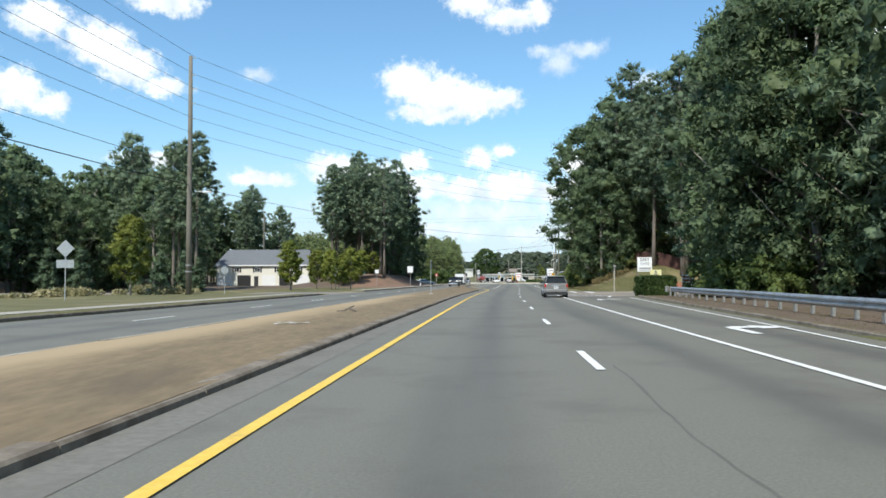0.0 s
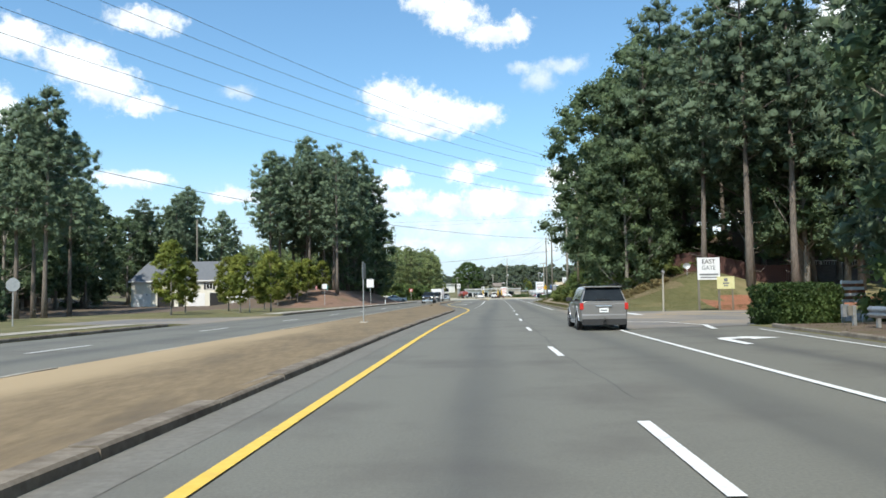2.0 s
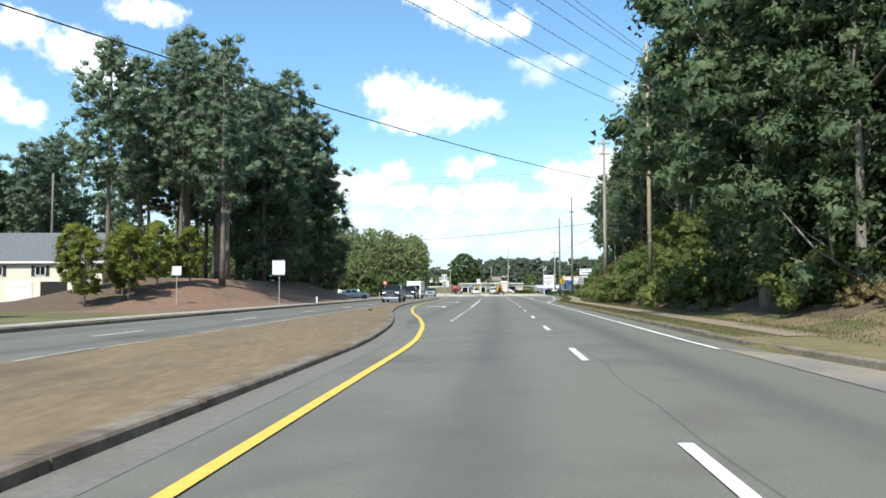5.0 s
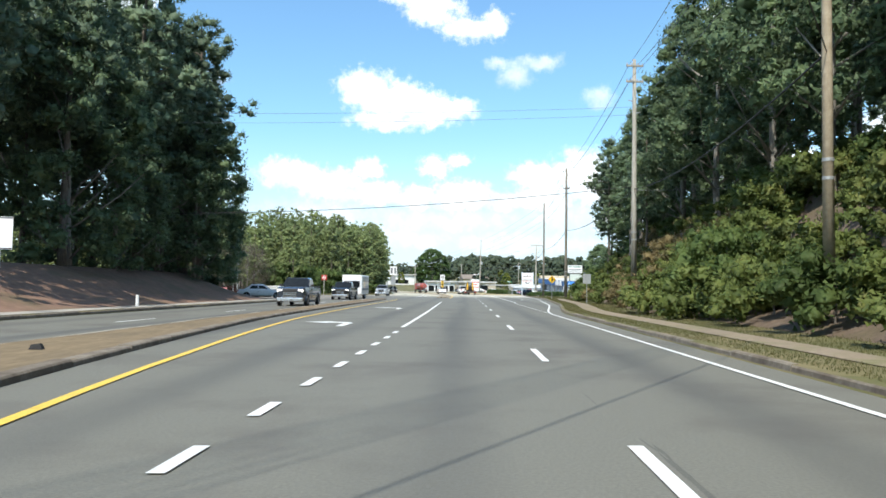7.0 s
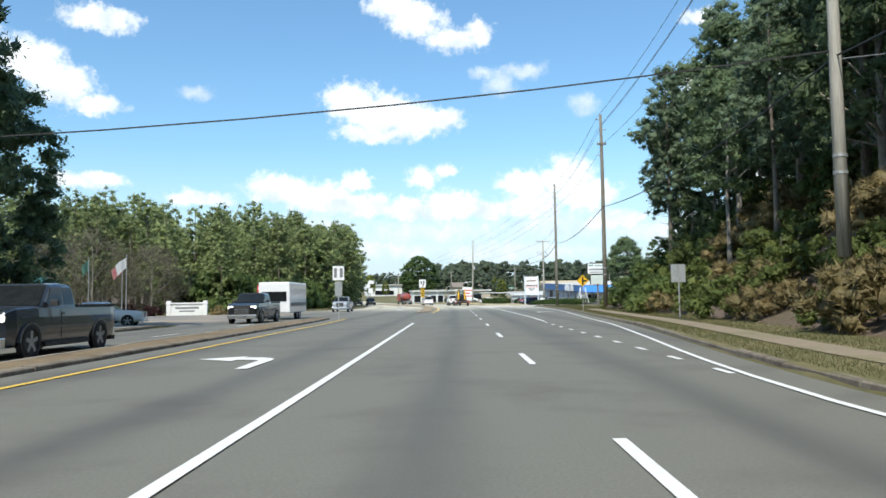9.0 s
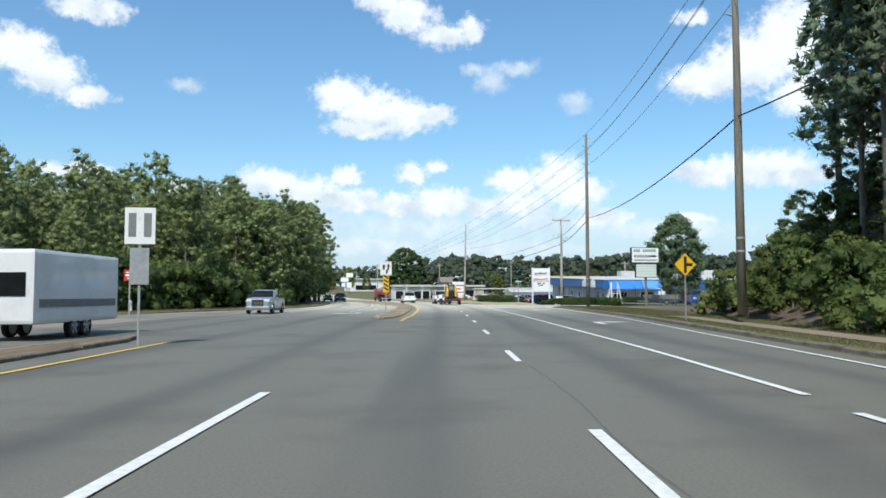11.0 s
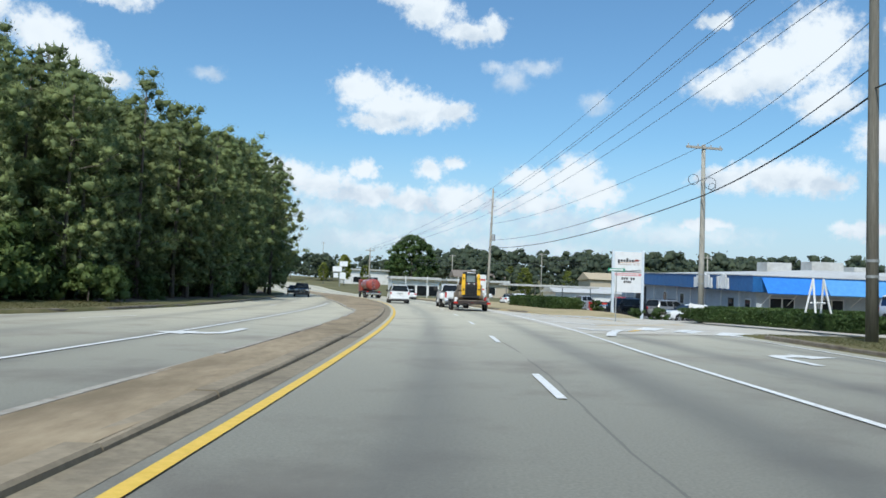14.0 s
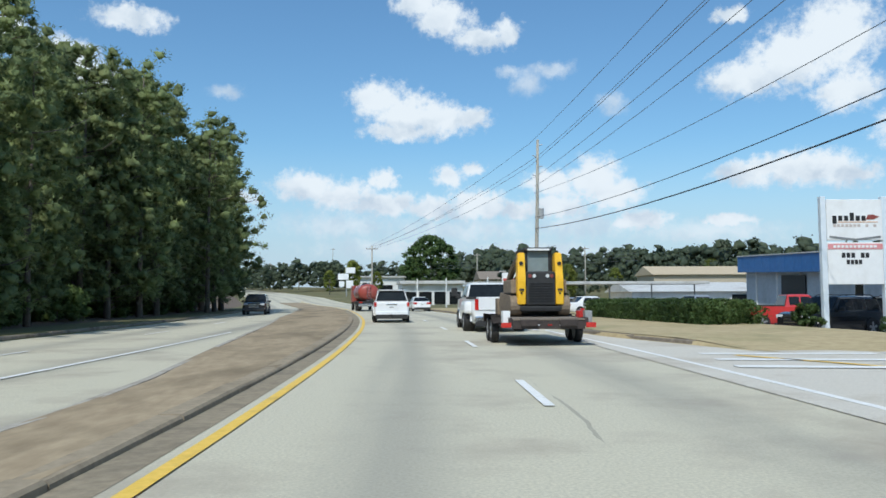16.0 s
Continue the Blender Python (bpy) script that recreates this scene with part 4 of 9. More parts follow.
stripe("crossing_bar", (15.26, 81.67), (14.66, 74.34), 0.5, PAINT_W, "broad white crossing bar over the side street")
stripe("crossing_bar", (14.03, 84.02), (13.14, 75.32), 0.35, PAINT_W, "broad white crossing bar over the side street")
stripe("edge_line_white", (10.07, 68.1), (11.16, 64.89), 0.2, PAINT_W, "white guide line of the side street")
stripe("corner_line", (9.22, 60.14), (10.31, 63.02), 0.22, PAINT_W, "curved white corner line")
stripe("corner_line", (10.31, 63.02), (11.1, 63.98), 0.22, PAINT_W, "curved white corner line")
stripe("corner_line", (11.1, 63.98), (12.49, 63.36), 0.16, PAINT_W, "worn white line along the corner")
stripe("corner_line", (12.49, 63.36), (13.1, 59.64), 0.14, PAINT_W, "worn white line along the corner")
stripe("corner_line", (13.1, 59.64), (12.22, 56.3), 0.22, PAINT_W, "curved white corner line")
stripe("side_centre_line", (15.5, 74.0), (32.0, 70.5), 0.14, PAINT_Y, "faded yellow centre line of the side street")
# channelling and crossing over the shop driveway
for a, b in (((28.9, 272.7), (32.9, 272.3)), ((28.6, 271.0), (33.2, 270.4)), ((28.3, 269.3), (32.0, 268.7))):
    stripe("crossing_bar", a, b, 0.42, PAINT_W, "broad white stripe across the driveway mouth")
stripe("hatch_stripe", (33.35, 272.6), (33.7, 267.1), 0.35, PAINT_W, "white hatching at the driveway mouth")
stripe("hatch_stripe", (28.15, 260.0), (29.75, 257.0), 0.30, PAINT_W, "white arm of the channelling lines")
stripe("channel_line", (29.75, 257.0), (35.8, 261.5), 0.20, PAINT_Y, "yellow channelling line at the driveway")
stripe("channel_line", (29.5, 272.1), (31.7, 267.9), 0.18, PAINT_Y, "faded yellow channelling line")
stripe("channel_line", (31.7, 267.9), (33.2, 263.0), 0.18, PAINT_Y, "faded yellow channelling line")
stripe("hatch_edge", (27.8, 253.1), (28.2, 251.2), 0.35, PAINT_W, "short bent white guide line")
stripe("hatch_edge", (28.2, 251.3), (29.9, 252.1), 0.35, PAINT_W, "short bent white guide line")
stripe("crossing_edge", (31.81, 256.48), (35.11, 252.83), 0.13, PAINT_W, "white edge of the driveway crossing")
stripe("crossing_edge", (29.96, 253.46), (33.86, 249.72), 0.13, PAINT_W, "white edge of the driveway crossing")
for a, b in (((31.99, 255.96), (30.59, 253.27)), ((32.29, 255.53), (30.88, 252.92)), ((33.33, 254.68), (31.85, 252.22)), ((33.68, 254.33), (32.16, 251.92)), ((34.42, 253.2), (33.07, 250.68)), ((34.81, 252.93), (33.46, 250.28))):
    stripe("crossing_bar", a, b, 0.5, PAINT_W, "short white bar of the driveway crossing")
for a, b in (((29.5, 252.48), (28.29, 249.54)), ((28.29, 249.54), (27.56, 247.2))):
    stripe("corner_line", a, b, 0.35, PAINT_W, "broad curved white corner mark")
stripe("channel_line", (32.1, 255.8), (29.6, 251.5), 0.24, PAINT_Y, "bright yellow nose of the channelling lines")
pad("shop_lot", [(40.6, 276), (40, 287), (39.5, 305), (40.5, 333), (90, 333), (90, 276)], LOT, "grey asphalt parking lot round the shops", -0.40)
pad("shop_lot", [(140, 270), (140, 226), (60, 226), (47.5, 231), (44.5, 252), (43.5, 262), (43.5, 270)], LOT, "grey asphalt parking lot behind the chain-link fence", 0.29)


# ---- trees and shrubs ----
def lump_shape():
    bm = bmesh.new()
    bmesh.ops.create_icosphere(bm, subdivisions=1, radius=1.0)
    v = np.array([p.co[:] for p in bm.verts])
    f = np.array([[p.index for p in q.verts] for q in bm.faces])
    bm.free()
    return v, f


LUMP_V, LUMP_F = lump_shape()


def leaf_mesh(name, centres, radii, per, size, rng, flat=0.75, up=0.35, long=1.5, wide=0.55, spoke=0.0, core=0.3, heart=0.7):
    """A crown: clumps of small pointed blades; coarse dark ones inside, fine ones outside; spoke: blades point outwards."""
    c = np.repeat(np.asarray(centres, float), per, axis=0)
    r = np.repeat(np.asarray(radii, float), per)
    n = len(c)
    d = rng.normal(size=(n, 3))
    d /= np.linalg.norm(d, axis=1)[:, None]
    inner = rng.uniform(0, 1, n) < core
    k = np.where(inner, rng.uniform(0.2, 0.7, n), rng.uniform(0.5, 1.2, n))
    p = c + d * (r * k)[:, None] * np.array([1, 1, flat])
    nrm = d * 0.6 + rng.normal(size=(n, 3)) * 0.6 + np.array([0, 0, up])
    nrm /= np.linalg.norm(nrm, axis=1)[:, None]
    a = np.cross(nrm, rng.normal(size=(n, 3)))
    a /= np.linalg.norm(a, axis=1)[:, None]
    a = a * (1 - spoke) + (d + np.array([0, 0, 0.25])) * spoke
    a /= np.linalg.norm(a, axis=1)[:, None]
    b = np.cross(nrm, a)
    b /= np.linalg.norm(b, axis=1)[:, None]
    s = (size * rng.uniform(0.65, 1.35, n) * np.where(inner, 1.8, 1.0))[:, None]
    # the light rolls over each clump: vertex normals lean outwards from its heart
    soft = d * 0.6 + nrm * 0.45 + np.array([0, 0, 0.4])
    soft /= np.linalg.norm(soft, axis=1)[:, None]
    v = np.empty((n, 3, 3))
    v[:, 0] = p + a * s * long * 0.6
    v[:, 1] = p - a * s * 0.45 * long + b * s * wide
    v[:, 2] = p - a * s * 0.45 * long - b * s * wide
    ng = np.cross(v[:, 1] - v[:, 0], v[:, 2] - v[:, 0])
    wrong = np.sum(ng * soft, axis=1) < 0
    v[wrong] = v[wrong][:, ::-1]
    verts, norms = v.reshape(-1, 3), np.repeat(soft, 3, axis=0)
    faces = np.arange(n * 3).reshape(-1, 3)
    if heart:
        # the dense heart of every clump, a knobbly lump under the loose blades
        c0, r0 = np.asarray(centres, float), np.asarray(radii, float)
        lump = np.repeat(LUMP_V[None], len(c0), axis=0) * rng.uniform(0.45, 1.3, (len(c0), len(LUMP_V), 1))
        hv = c0[:, None] + lump * (r0 * heart)[:, None, None] * np.array([1, 1, flat * 0.95])
        hn = LUMP_V + np.array([0, 0, 0.4])
        hn = np.repeat(hn[None], len(c0), axis=0) + rng.normal(size=(len(c0), len(LUMP_V), 3)) * 0.35
        hn /= np.linalg.norm(hn, axis=2)[:, :, None]
        hf = LUMP_F[None] + (np.arange(len(c0)) * len(LUMP_V))[:, None, None] + len(verts)
        verts, norms = np.vstack([verts, hv.reshape(-1, 3)]), np.vstack([norms, hn.reshape(-1, 3)])
        faces = np.vstack([faces, hf.reshape(-1, 3)])
    me = bpy.data.meshes.new(name)
    me.from_pydata(verts.tolist(), [], faces.tolist())
    me.shade_smooth()
    me.normals_split_custom_set_from_vertices(norms.tolist())
    return me


def trunk_bm(h, r, rng, lean=0.03, top=0.25):
    bm = bmesh.new()
    pts, rs, x, y = [], [], 0.0, 0.0
    for i in range(8):
        t = i / 7
        pts.append((x, y, h * t - (0.4 if i == 0 else 0)))
        rs.append(r * (1.35 if i == 0 else 1 - (1 - top) * t))
        x += rng.normal() * lean * h / 7
        y += rng.normal() * lean * h / 7
    pipe(bm, pts, rs, 8)
    return bm, pts


def limb(bm, p0, p1, r, rng):
    p0, p1 = Vector(p0), Vector(p1)
    mid = (p0 + p1) / 2 + Vector(rng.normal(size=3)) * (p1 - p0).length * 0.08
    pipe(bm, [p0, mid, p1], [r, r * 0.7, r * 0.3], 4)


def finish_tree(name, bm, bark, me, leaves, label, category):
    root = empty(name, Matrix(), label, category)
    part("trunk", bm, bark, root, smooth=True)
    mesh_part("crown", me, leaves, root)
    return root


def make_pine(seed, h=20.0, crown0=0.45, width=3.4, leaves=None, per=30, size=0.21, dense=1.0, bark=None, cone=0.6, arms=5):
    """Tall straight pine: bare lower trunk with dead stubs, whorls of branches that end in flat needle tufts."""
    rng = np.random.default_rng(seed)
    bm, pts = trunk_bm(h * 0.97, 0.23 * h / 20, rng, 0.012, 0.2)
    cs, rs = [], []
    tiers = int(17 * dense)
    zs, xs, ys = [p[2] for p in pts], [p[0] for p in pts], [p[1] for p in pts]
    for i in range(tiers):
        t = (i + rng.uniform(0.1, 0.9)) / tiers
        z = h * (crown0 + (0.985 - crown0) * t)
        reach = width * (1 - t) ** cone * (0.5 + 0.5 * min(1, t * 4)) * rng.uniform(0.6, 1.15)
        bx, by = np.interp(z, zs, xs), np.interp(z, zs, ys)
        a0 = rng.uniform(0, 2 * math.pi)
        for k in range(arms):
            a = a0 + k * 2 * math.pi / arms + rng.normal() * 0.35
            rr = reach * rng.uniform(0.5, 1.15)
            lift = rng.uniform(-0.05, 0.5)
            end = (bx + rr * math.cos(a), by + rr * math.sin(a), z + rr * lift)
            if k == 0:
                limb(bm, (bx, by, z - 0.2), end, 0.05, rng)
            # each branch carries a few separate tufts, the outermost the fullest
            steps = (1.0, 0.8, 0.52) if rr > 1.3 else (1.0,)
            for f in steps:
                side = rng.normal() * 0.45 * (1.35 - f) * rr
                cs.append((bx + rr * f * math.cos(a) - side * math.sin(a), by + rr * f * math.sin(a) + side * math.cos(a), z + rr * f * lift + rng.normal() * 0.38))
                rs.append(rng.uniform(0.30, 0.68) * (0.72 + 0.28 * width / 3.4))
    cs.append((pts[-1][0], pts[-1][1], h * 0.97))
    rs.append(0.5)
    for i in range(6):
        z = h * rng.uniform(0.05, max(crown0, 0.1))
        a = rng.uniform(0, 2 * math.pi)
        limb(bm, (0, 0, z), (1.1 * math.cos(a), 1.1 * math.sin(a), z + 0.2), 0.03, rng)
    me = leaf_mesh("crown", cs, rs, per, size, rng, 0.85, 0.4, 1.9, 0.34, 0.6, 0.15, 0.62)
    return finish_tree("pine_tree", bm, bark or BARK, me, leaves or PINE, "tall pine with bare lower trunk and ragged dark crown", "tree")


def make_broad(seed, h=16.0, low=0.25, width=5.0, leaves=None, per=56, size=0.19, clumps=150, label="", bark=None, name="broadleaf_tree", shape=1.0, twigs=False):
    """Broadleaf: forked trunk, limbs to the outer clumps, uneven crown with gaps."""
    rng = np.random.default_rng(seed)
    bm, pts = trunk_bm(h * 0.82, 0.22 * h / 16, rng, 0.03, 0.25)
    cs, rs = [], []
    lobes = [(rng.uniform(0, 2 * math.pi), rng.uniform(0.1, 0.9), rng.uniform(0.75, 1.25)) for _ in range(9)]
    for i in range(clumps):
        t = rng.uniform(0, 1)
        z = h * (low + (0.97 - low) * t)
        prof = math.sin(math.pi * min(1, (0.12 + 0.88 * t)) ** shape) ** 0.55
        a = rng.uniform(0, 2 * math.pi)
        f = 1.0
        for la, lt, lk in lobes:
            w = math.exp(-((math.remainder(a - la, 2 * math.pi)) ** 2) / 0.4 - (t - lt) ** 2 / 0.03)
            f *= 1 + (lk - 1) * w
        rr = width * prof * f * rng.uniform(0.35, 1.0) ** 0.45
        x0 = np.interp(z * 0.8, [p[2] for p in pts], [p[0] for p in pts])
        y0 = np.interp(z * 0.8, [p[2] for p in pts], [p[1] for p in pts])
        c = (x0 + rr * math.cos(a), y0 + rr * math.sin(a), z)
        cs.append(c)
        rs.append(rng.uniform(0.6, 1.15) * (width / 5.0) ** 0.6)
        if i % 9 == 0:
            limb(bm, (x0 * 0.7, y0 * 0.7, max(h * low * 0.8, z - rr * 0.9)), c, 0.07 * h / 16, rng)
    if twigs:
        me = leaf_mesh("crown", cs, [q * 1.5 for q in rs], per, size, rng, 0.9, 0.6, 5.0, 0.16, 0.5, 0.1, 0.0)
    else:
        me = leaf_mesh("crown", cs, rs, per, size, rng, 0.72, 0.4, 1.35, 0.5, 0.0, 0.3, 0.50)
    return finish_tree(name, bm, bark or BARK_G, me, leaves or OAK, label or "full green broadleaf tree at the wood's edge", "tree")


def make_bush(seed, w=1.6, h=1.5, leaves=None, clumps=34, per=50, size=0.16, label="unclipped green shrub", name="shrub"):
    rng = np.random.default_rng(seed)
    cs, rs = [], []
    bm = bmesh.new()
    for i in range(clumps):
        a, k = rng.uniform(0, 2 * math.pi), rng.uniform(0, 1) ** 0.5
        z = h * rng.uniform(0.1, 0.9)
        kk = k * math.sqrt(max(0.05, 1 - (z / h) ** 2 * 0.8))
        c = (w * kk * math.cos(a), w * kk * math.sin(a), z)
        cs.append(c)
        rs.append(rng.uniform(0.25, 0.42) * w / 1.6)
    dry = leaves in (RUST, BLOOM)
    me = leaf_mesh("foliage", cs, rs, per, size, rng, 0.85, 0.3, 2.6 if dry else 1.3, 0.3 if dry else 0.55, 0.5 if dry else 0.0)
    root = empty(name, Matrix(), label, "shrub")
    pipe(bm, [(0, 0, -0.2), (0.05, 0, h * 0.3), (0, 0.06, h * 0.75)], [0.05, 0.035, 0.012], 6)
    part("stem", bm, BARK, root)
    mesh_part("foliage", me, leaves or BRUSH, root)
    return root


protos = {}


def proto(key, maker, n, *a, **k):
    protos[key] = [maker(sum(map(ord, key)) * 10 + i, *a, **k) for i in range(n)]


proto("pine", make_pine, 4, 21.0, 0.38, 4.2, PINE, 34, 0.14, 1.15, None, 0.45, 6)
proto("pineback", make_pine, 2, 21.0, 0.30, 4.3, PINE, 14, 0.22, 0.85, None, 0.45, 5)
proto("pinelow", make_pine, 2, 18.0, 0.10, 3.4, PINE, 26, 0.16, 1.25)
proto("youngpine", make_pine, 5, 16.5, 0.08, 4.0, OLIVE, 46, 0.11, 1.1, None, 0.38, 6)
proto("youngback", make_pine, 3, 16.5, 0.14, 4.2, OLIVE, 16, 0.20, 0.85, None, 0.38, 5)
proto("oak", make_broad, 3, 18.0, 0.20, 4.8, None, 84, 0.15)
proto("oakback", make_broad, 2, 18.0, 0.12, 5.2, OAK, 22, 0.30, 140)
proto("edge", make_broad, 3, 15.0, 0.03, 4.4, OAK, 88, 0.14, 165, "leafy tree with branches down to the ground")
proto("rail", make_broad, 2, 15.0, 0.03, 4.4, OAK, 110, 0.13, 165, "leafy tree with branches down to the guard rail")
proto("thin", make_broad, 2, 17.0, 0.42, 3.6, OAK, 64, 0.16, 90, "slender tree with an open airy crown")
proto("small", make_broad, 3, 5.8, 0.20, 1.35, STREET, 90, 0.10, 80, "young street tree with yellowing green leaves", None, "young_tree")
proto("spruce", make_pine, 2, 4.2, 0.02, 1.25, SPRUCE, 30, 0.12, 1.1)
proto("brush", make_bush, 4, 1.9, 2.0, BRUSH, 36, 60, 0.11, "tangled roadside brush on the bank", "brush")
proto("rust", make_bush, 3, 1.8, 1.6, RUST, 34, 64, 0.09, "dry rusty brush on the bank", "brush")
proto("bloom", make_bush, 2, 1.8, 1.6, BLOOM, 34, 60, 0.09, "low clump of pale flowers", "flower_bed")
proto("lush", make_bush, 2, 2.4, 2.8, LUSH, 50, 66, 0.12, "lush bright green shrub on the bank", "brush")

used = {}


def plant(key, x, y, s=1.0, rz=None, rnd=random, label="", group="", sink=0.15, sz=None, tilt=0.0):
    """Set a tree or shrub on the land: the first use moves the built one, later ones copy it."""
    lst = protos[key]
    i = rnd.randrange(len(lst))
    src = lst[i]
    z = ground_z(x, y) - sink
    m = pose(x, y, z, tilt * rnd.uniform(-1, 1), tilt * rnd.uniform(-1, 1), rnd.uniform(0, 360) if rz is None else rz)
    if (key, i) in used:
        ob = copy_thing(src, m)
    else:
        used[key, i] = True
        ob = src
        ob.matrix_basis = m
    k = s * rnd.uniform(0.9, 1.1)
    ob.scale = (k, k, k * (sz or 1.0))
    if label:
        ob["label"] = label
    if group:
        ob["group"] = group
    return ob


def scatter(n, xr, yr, gap, seed, test=lambda x, y: True):
    """Loose even scatter of n places in a band of offsets and distances."""
    rnd = random.Random(seed)
    out, tries = [], 0
    while len(out) < n and tries < n * 60:
        tries += 1
        y = rnd.uniform(*yr)
        x = lane(y) + rnd.uniform(*xr)
        if all((x - a) ** 2 + (y - b) ** 2 > gap * gap for a, b in out) and test(x, y):
            out.append((x, y))
    return out


R = random.Random(11)
# wood along the first turn lane, behind the guard rail
for x, y in scatter(16, (17.5, 21), (2, 57), 3.0, 1):
    plant(R.choice(("rail", "rail", "pinelow")), x, y, R.uniform(1.2, 1.5), rnd=R, group="wood behind the guard rail")
for x, y in scatter(20, (22, 40), (-4, 66), 4.2, 2, lambda x, y: not (y > 57 and x - lane(y) < 30)):
    plant(R.choice(("pineback", "oakback", "oakback")), x, y, R.uniform(1.2, 1.45), rnd=R, group="wood behind the guard rail")
# wood beyond the side street, on the rise
for x, y in scatter(5, (12.3, 14.8), (101, 108), 2.0, 3):
    plant(R.choice(("edge", "oak", "edge")), x, y, R.uniform(0.85, 1.05), rnd=R, group="wood on the rise")
for x, y in scatter(26, (14.5, 34), (92, 132), 3.8, 4, lambda x, y: x - lane(y) > (21 if y < 104 else 14.5 if y < 109 else 17.2)):
    plant(R.choice(("pine", "pine", "thin", "oak")), x, y, R.uniform(1.0, 1.3), rnd=R, group="wood on the rise")
for x, y in scatter(12, (26, 45), (92, 103), 3.2, 44, lambda x, y: not (y > 97 and x > 34)):
    plant(R.choice(("pine", "oakback", "pineback")), x, y, R.uniform(1.0, 1.25), rnd=R, group="wood on the rise")
for x, y, s, tl in ((26.6, 96.2, 1.15, 2.0), (29.1, 92.3, 1.2, 1.0), (21.8, 103.5, 0.95, 0.0), (23.9, 102.5, 1.0, 1.0), (32.3, 91.0, 1.32, 0.0)):
    plant("pine", x, y, s, rnd=R, tilt=tl, label="tall leaning pine beside the board fence", group="wood on the rise")
for x, y in scatter(12, (11.5, 16), (96, 102), 1.0, 45):
    plant("rust", x, y, R.uniform(0.35, 0.55), rnd=R, label="low rusty brush on the grassy crest", group="brush on the bank")
# bank along the outer lane: brush below, pines on top
for x, y in scatter(205, (10.2, 23.5), (101, 216), 1.7, 5, lambda x, y: x - lane(y) > kerb_r(y) + 4.6):
    u = x - lane(y)
    key = "brush"
    if 150 < y < 190 and u > 10.8 and R.random() < 0.6:
        key = "rust"
    elif R.random() < 0.12:
        key = "lush"
    plant(key, x, y, R.uniform(0.75, 1.25), rnd=R, group="brush on the bank")
for x, y in scatter(34, (17.2, 24), (116, 206), 2.7, 6, lambda x, y: y > 166 or x - lane(y) > 20.2):
    plant(R.choice(("pine", "pine", "thin", "thin")), x, y, R.uniform(0.72, 0.95), rnd=R, group="pines on the bank")
for x, y in scatter(30, (21, 38), (112, 214), 4.5, 7):
    plant(R.choice(("pineback", "oakback", "pineback")), x, y, R.uniform(0.8, 1.0), rnd=R, group="pines on the bank")
for x, y in scatter(9, (18.5, 25), (192, 212), 2.6, 8):
    plant("edge", x, y, R.uniform(0.26, 0.38) if y > 202 else R.uniform(0.42, 0.55), rnd=R, group="end of the bank wood")
# far side: deep wood, street trees, pines on the red bank
for x, y in scatter(26, (-68, -61), (56, 150), 3.2, 91):
    plant(R.choice(("oakback", "oakback", "edge")), x, y, R.uniform(0.85, 1.08), rnd=R, group="wood across the highway")
for x, y in scatter(44, (-84, -66), (62, 185), 4.2, 9):
    plant(R.choice(("oakback", "pineback", "pine", "thin", "oakback")), x, y, R.uniform(0.95, 1.25), rnd=R, group="wood across the highway")
for x, y, s in ((-31.5, 97, 0.95), (-36, 104, 1.05), (-41, 108, 1.05), (-46, 112, 1.05), (-39, 118, 0.95), (-35, 99, 1.0)):
    plant(R.choice(("oak", "pine")), x, y, s, rnd=R, group="wood across the highway")
for x, y in scatter(14, (-105, -84), (95, 190), 6.0, 10):
    plant(R.choice(("oakback", "pineback")), x, y, R.uniform(1.1, 1.35), rnd=R, group="wood across the highway")
for x, y in scatter(14, (-76, -57), (172, 196), 3.4, 12):
    plant(R.choice(("pine", "oakback")), x, y, R.uniform(0.85, 1.1), rnd=R, group="wood across the highway")
for x, y in scatter(24, (-36, -22.8), (138, 178), 3.1, 13):
    plant(R.choice(("pine", "pine", "pine", "pineback")), x, y, R.uniform(0.95, 1.15), rnd=R, group="pines on the red bank")
for x, y in scatter(11, (-29, -22.8), (152, 184), 2.8, 14):
    plant(R.choice(("edge", "pinelow")), x, y, R.uniform(0.85, 1.1), rnd=R, group="pines on the red bank")
for x, y, s in ((-18.0, 89.6, 1.1), (-19.5, 98, 1.0), (-17.2, 104, 1.0), (-15.0, 110, 0.95), (-13.9, 95, 1.0), (-11.8, 97.5, 0.95)):
    plant("small", x, y, s * 0.92, rnd=R, group="young street trees")
for y, u, s in ((127, -28.0, 0.95), (129, -26.0, 0.9), (131, -27.4, 0.9), (133, -25.8, 0.85), (135, -24.2, 0.8), (132, -31.5, 0.9), (63, -30.6, 1.15)):
    plant("small", lane(y) + u, y, s, rnd=R, group="young street trees")
for x, y, s in ((-36.1, 76, 0.95), (-28.6, 77, 0.85), (-27.2, 80, 0.9), (-24.9, 77.5, 0.75), (-41, 79, 1.0), (-33, 82, 0.8)):
    plant("spruce", x, y, s, rnd=R, label="small dense conical evergreen on the lawn", group="conical evergreens")
for x, y in scatter(20, (-42, -28), (63, 70), 1.3, 15):
    plant("bloom", x, y, R.uniform(0.4, 0.6), rnd=R, label="low clump of pale yellow-white flowers", group="flower bed")
# pine plantation past the side street: lower at its near end, tallest round the bend
def stand(y):
    return tab(y, [236, 262, 285, 310, 345], [0.77, 0.79, 0.89, 1.03, 1.1])


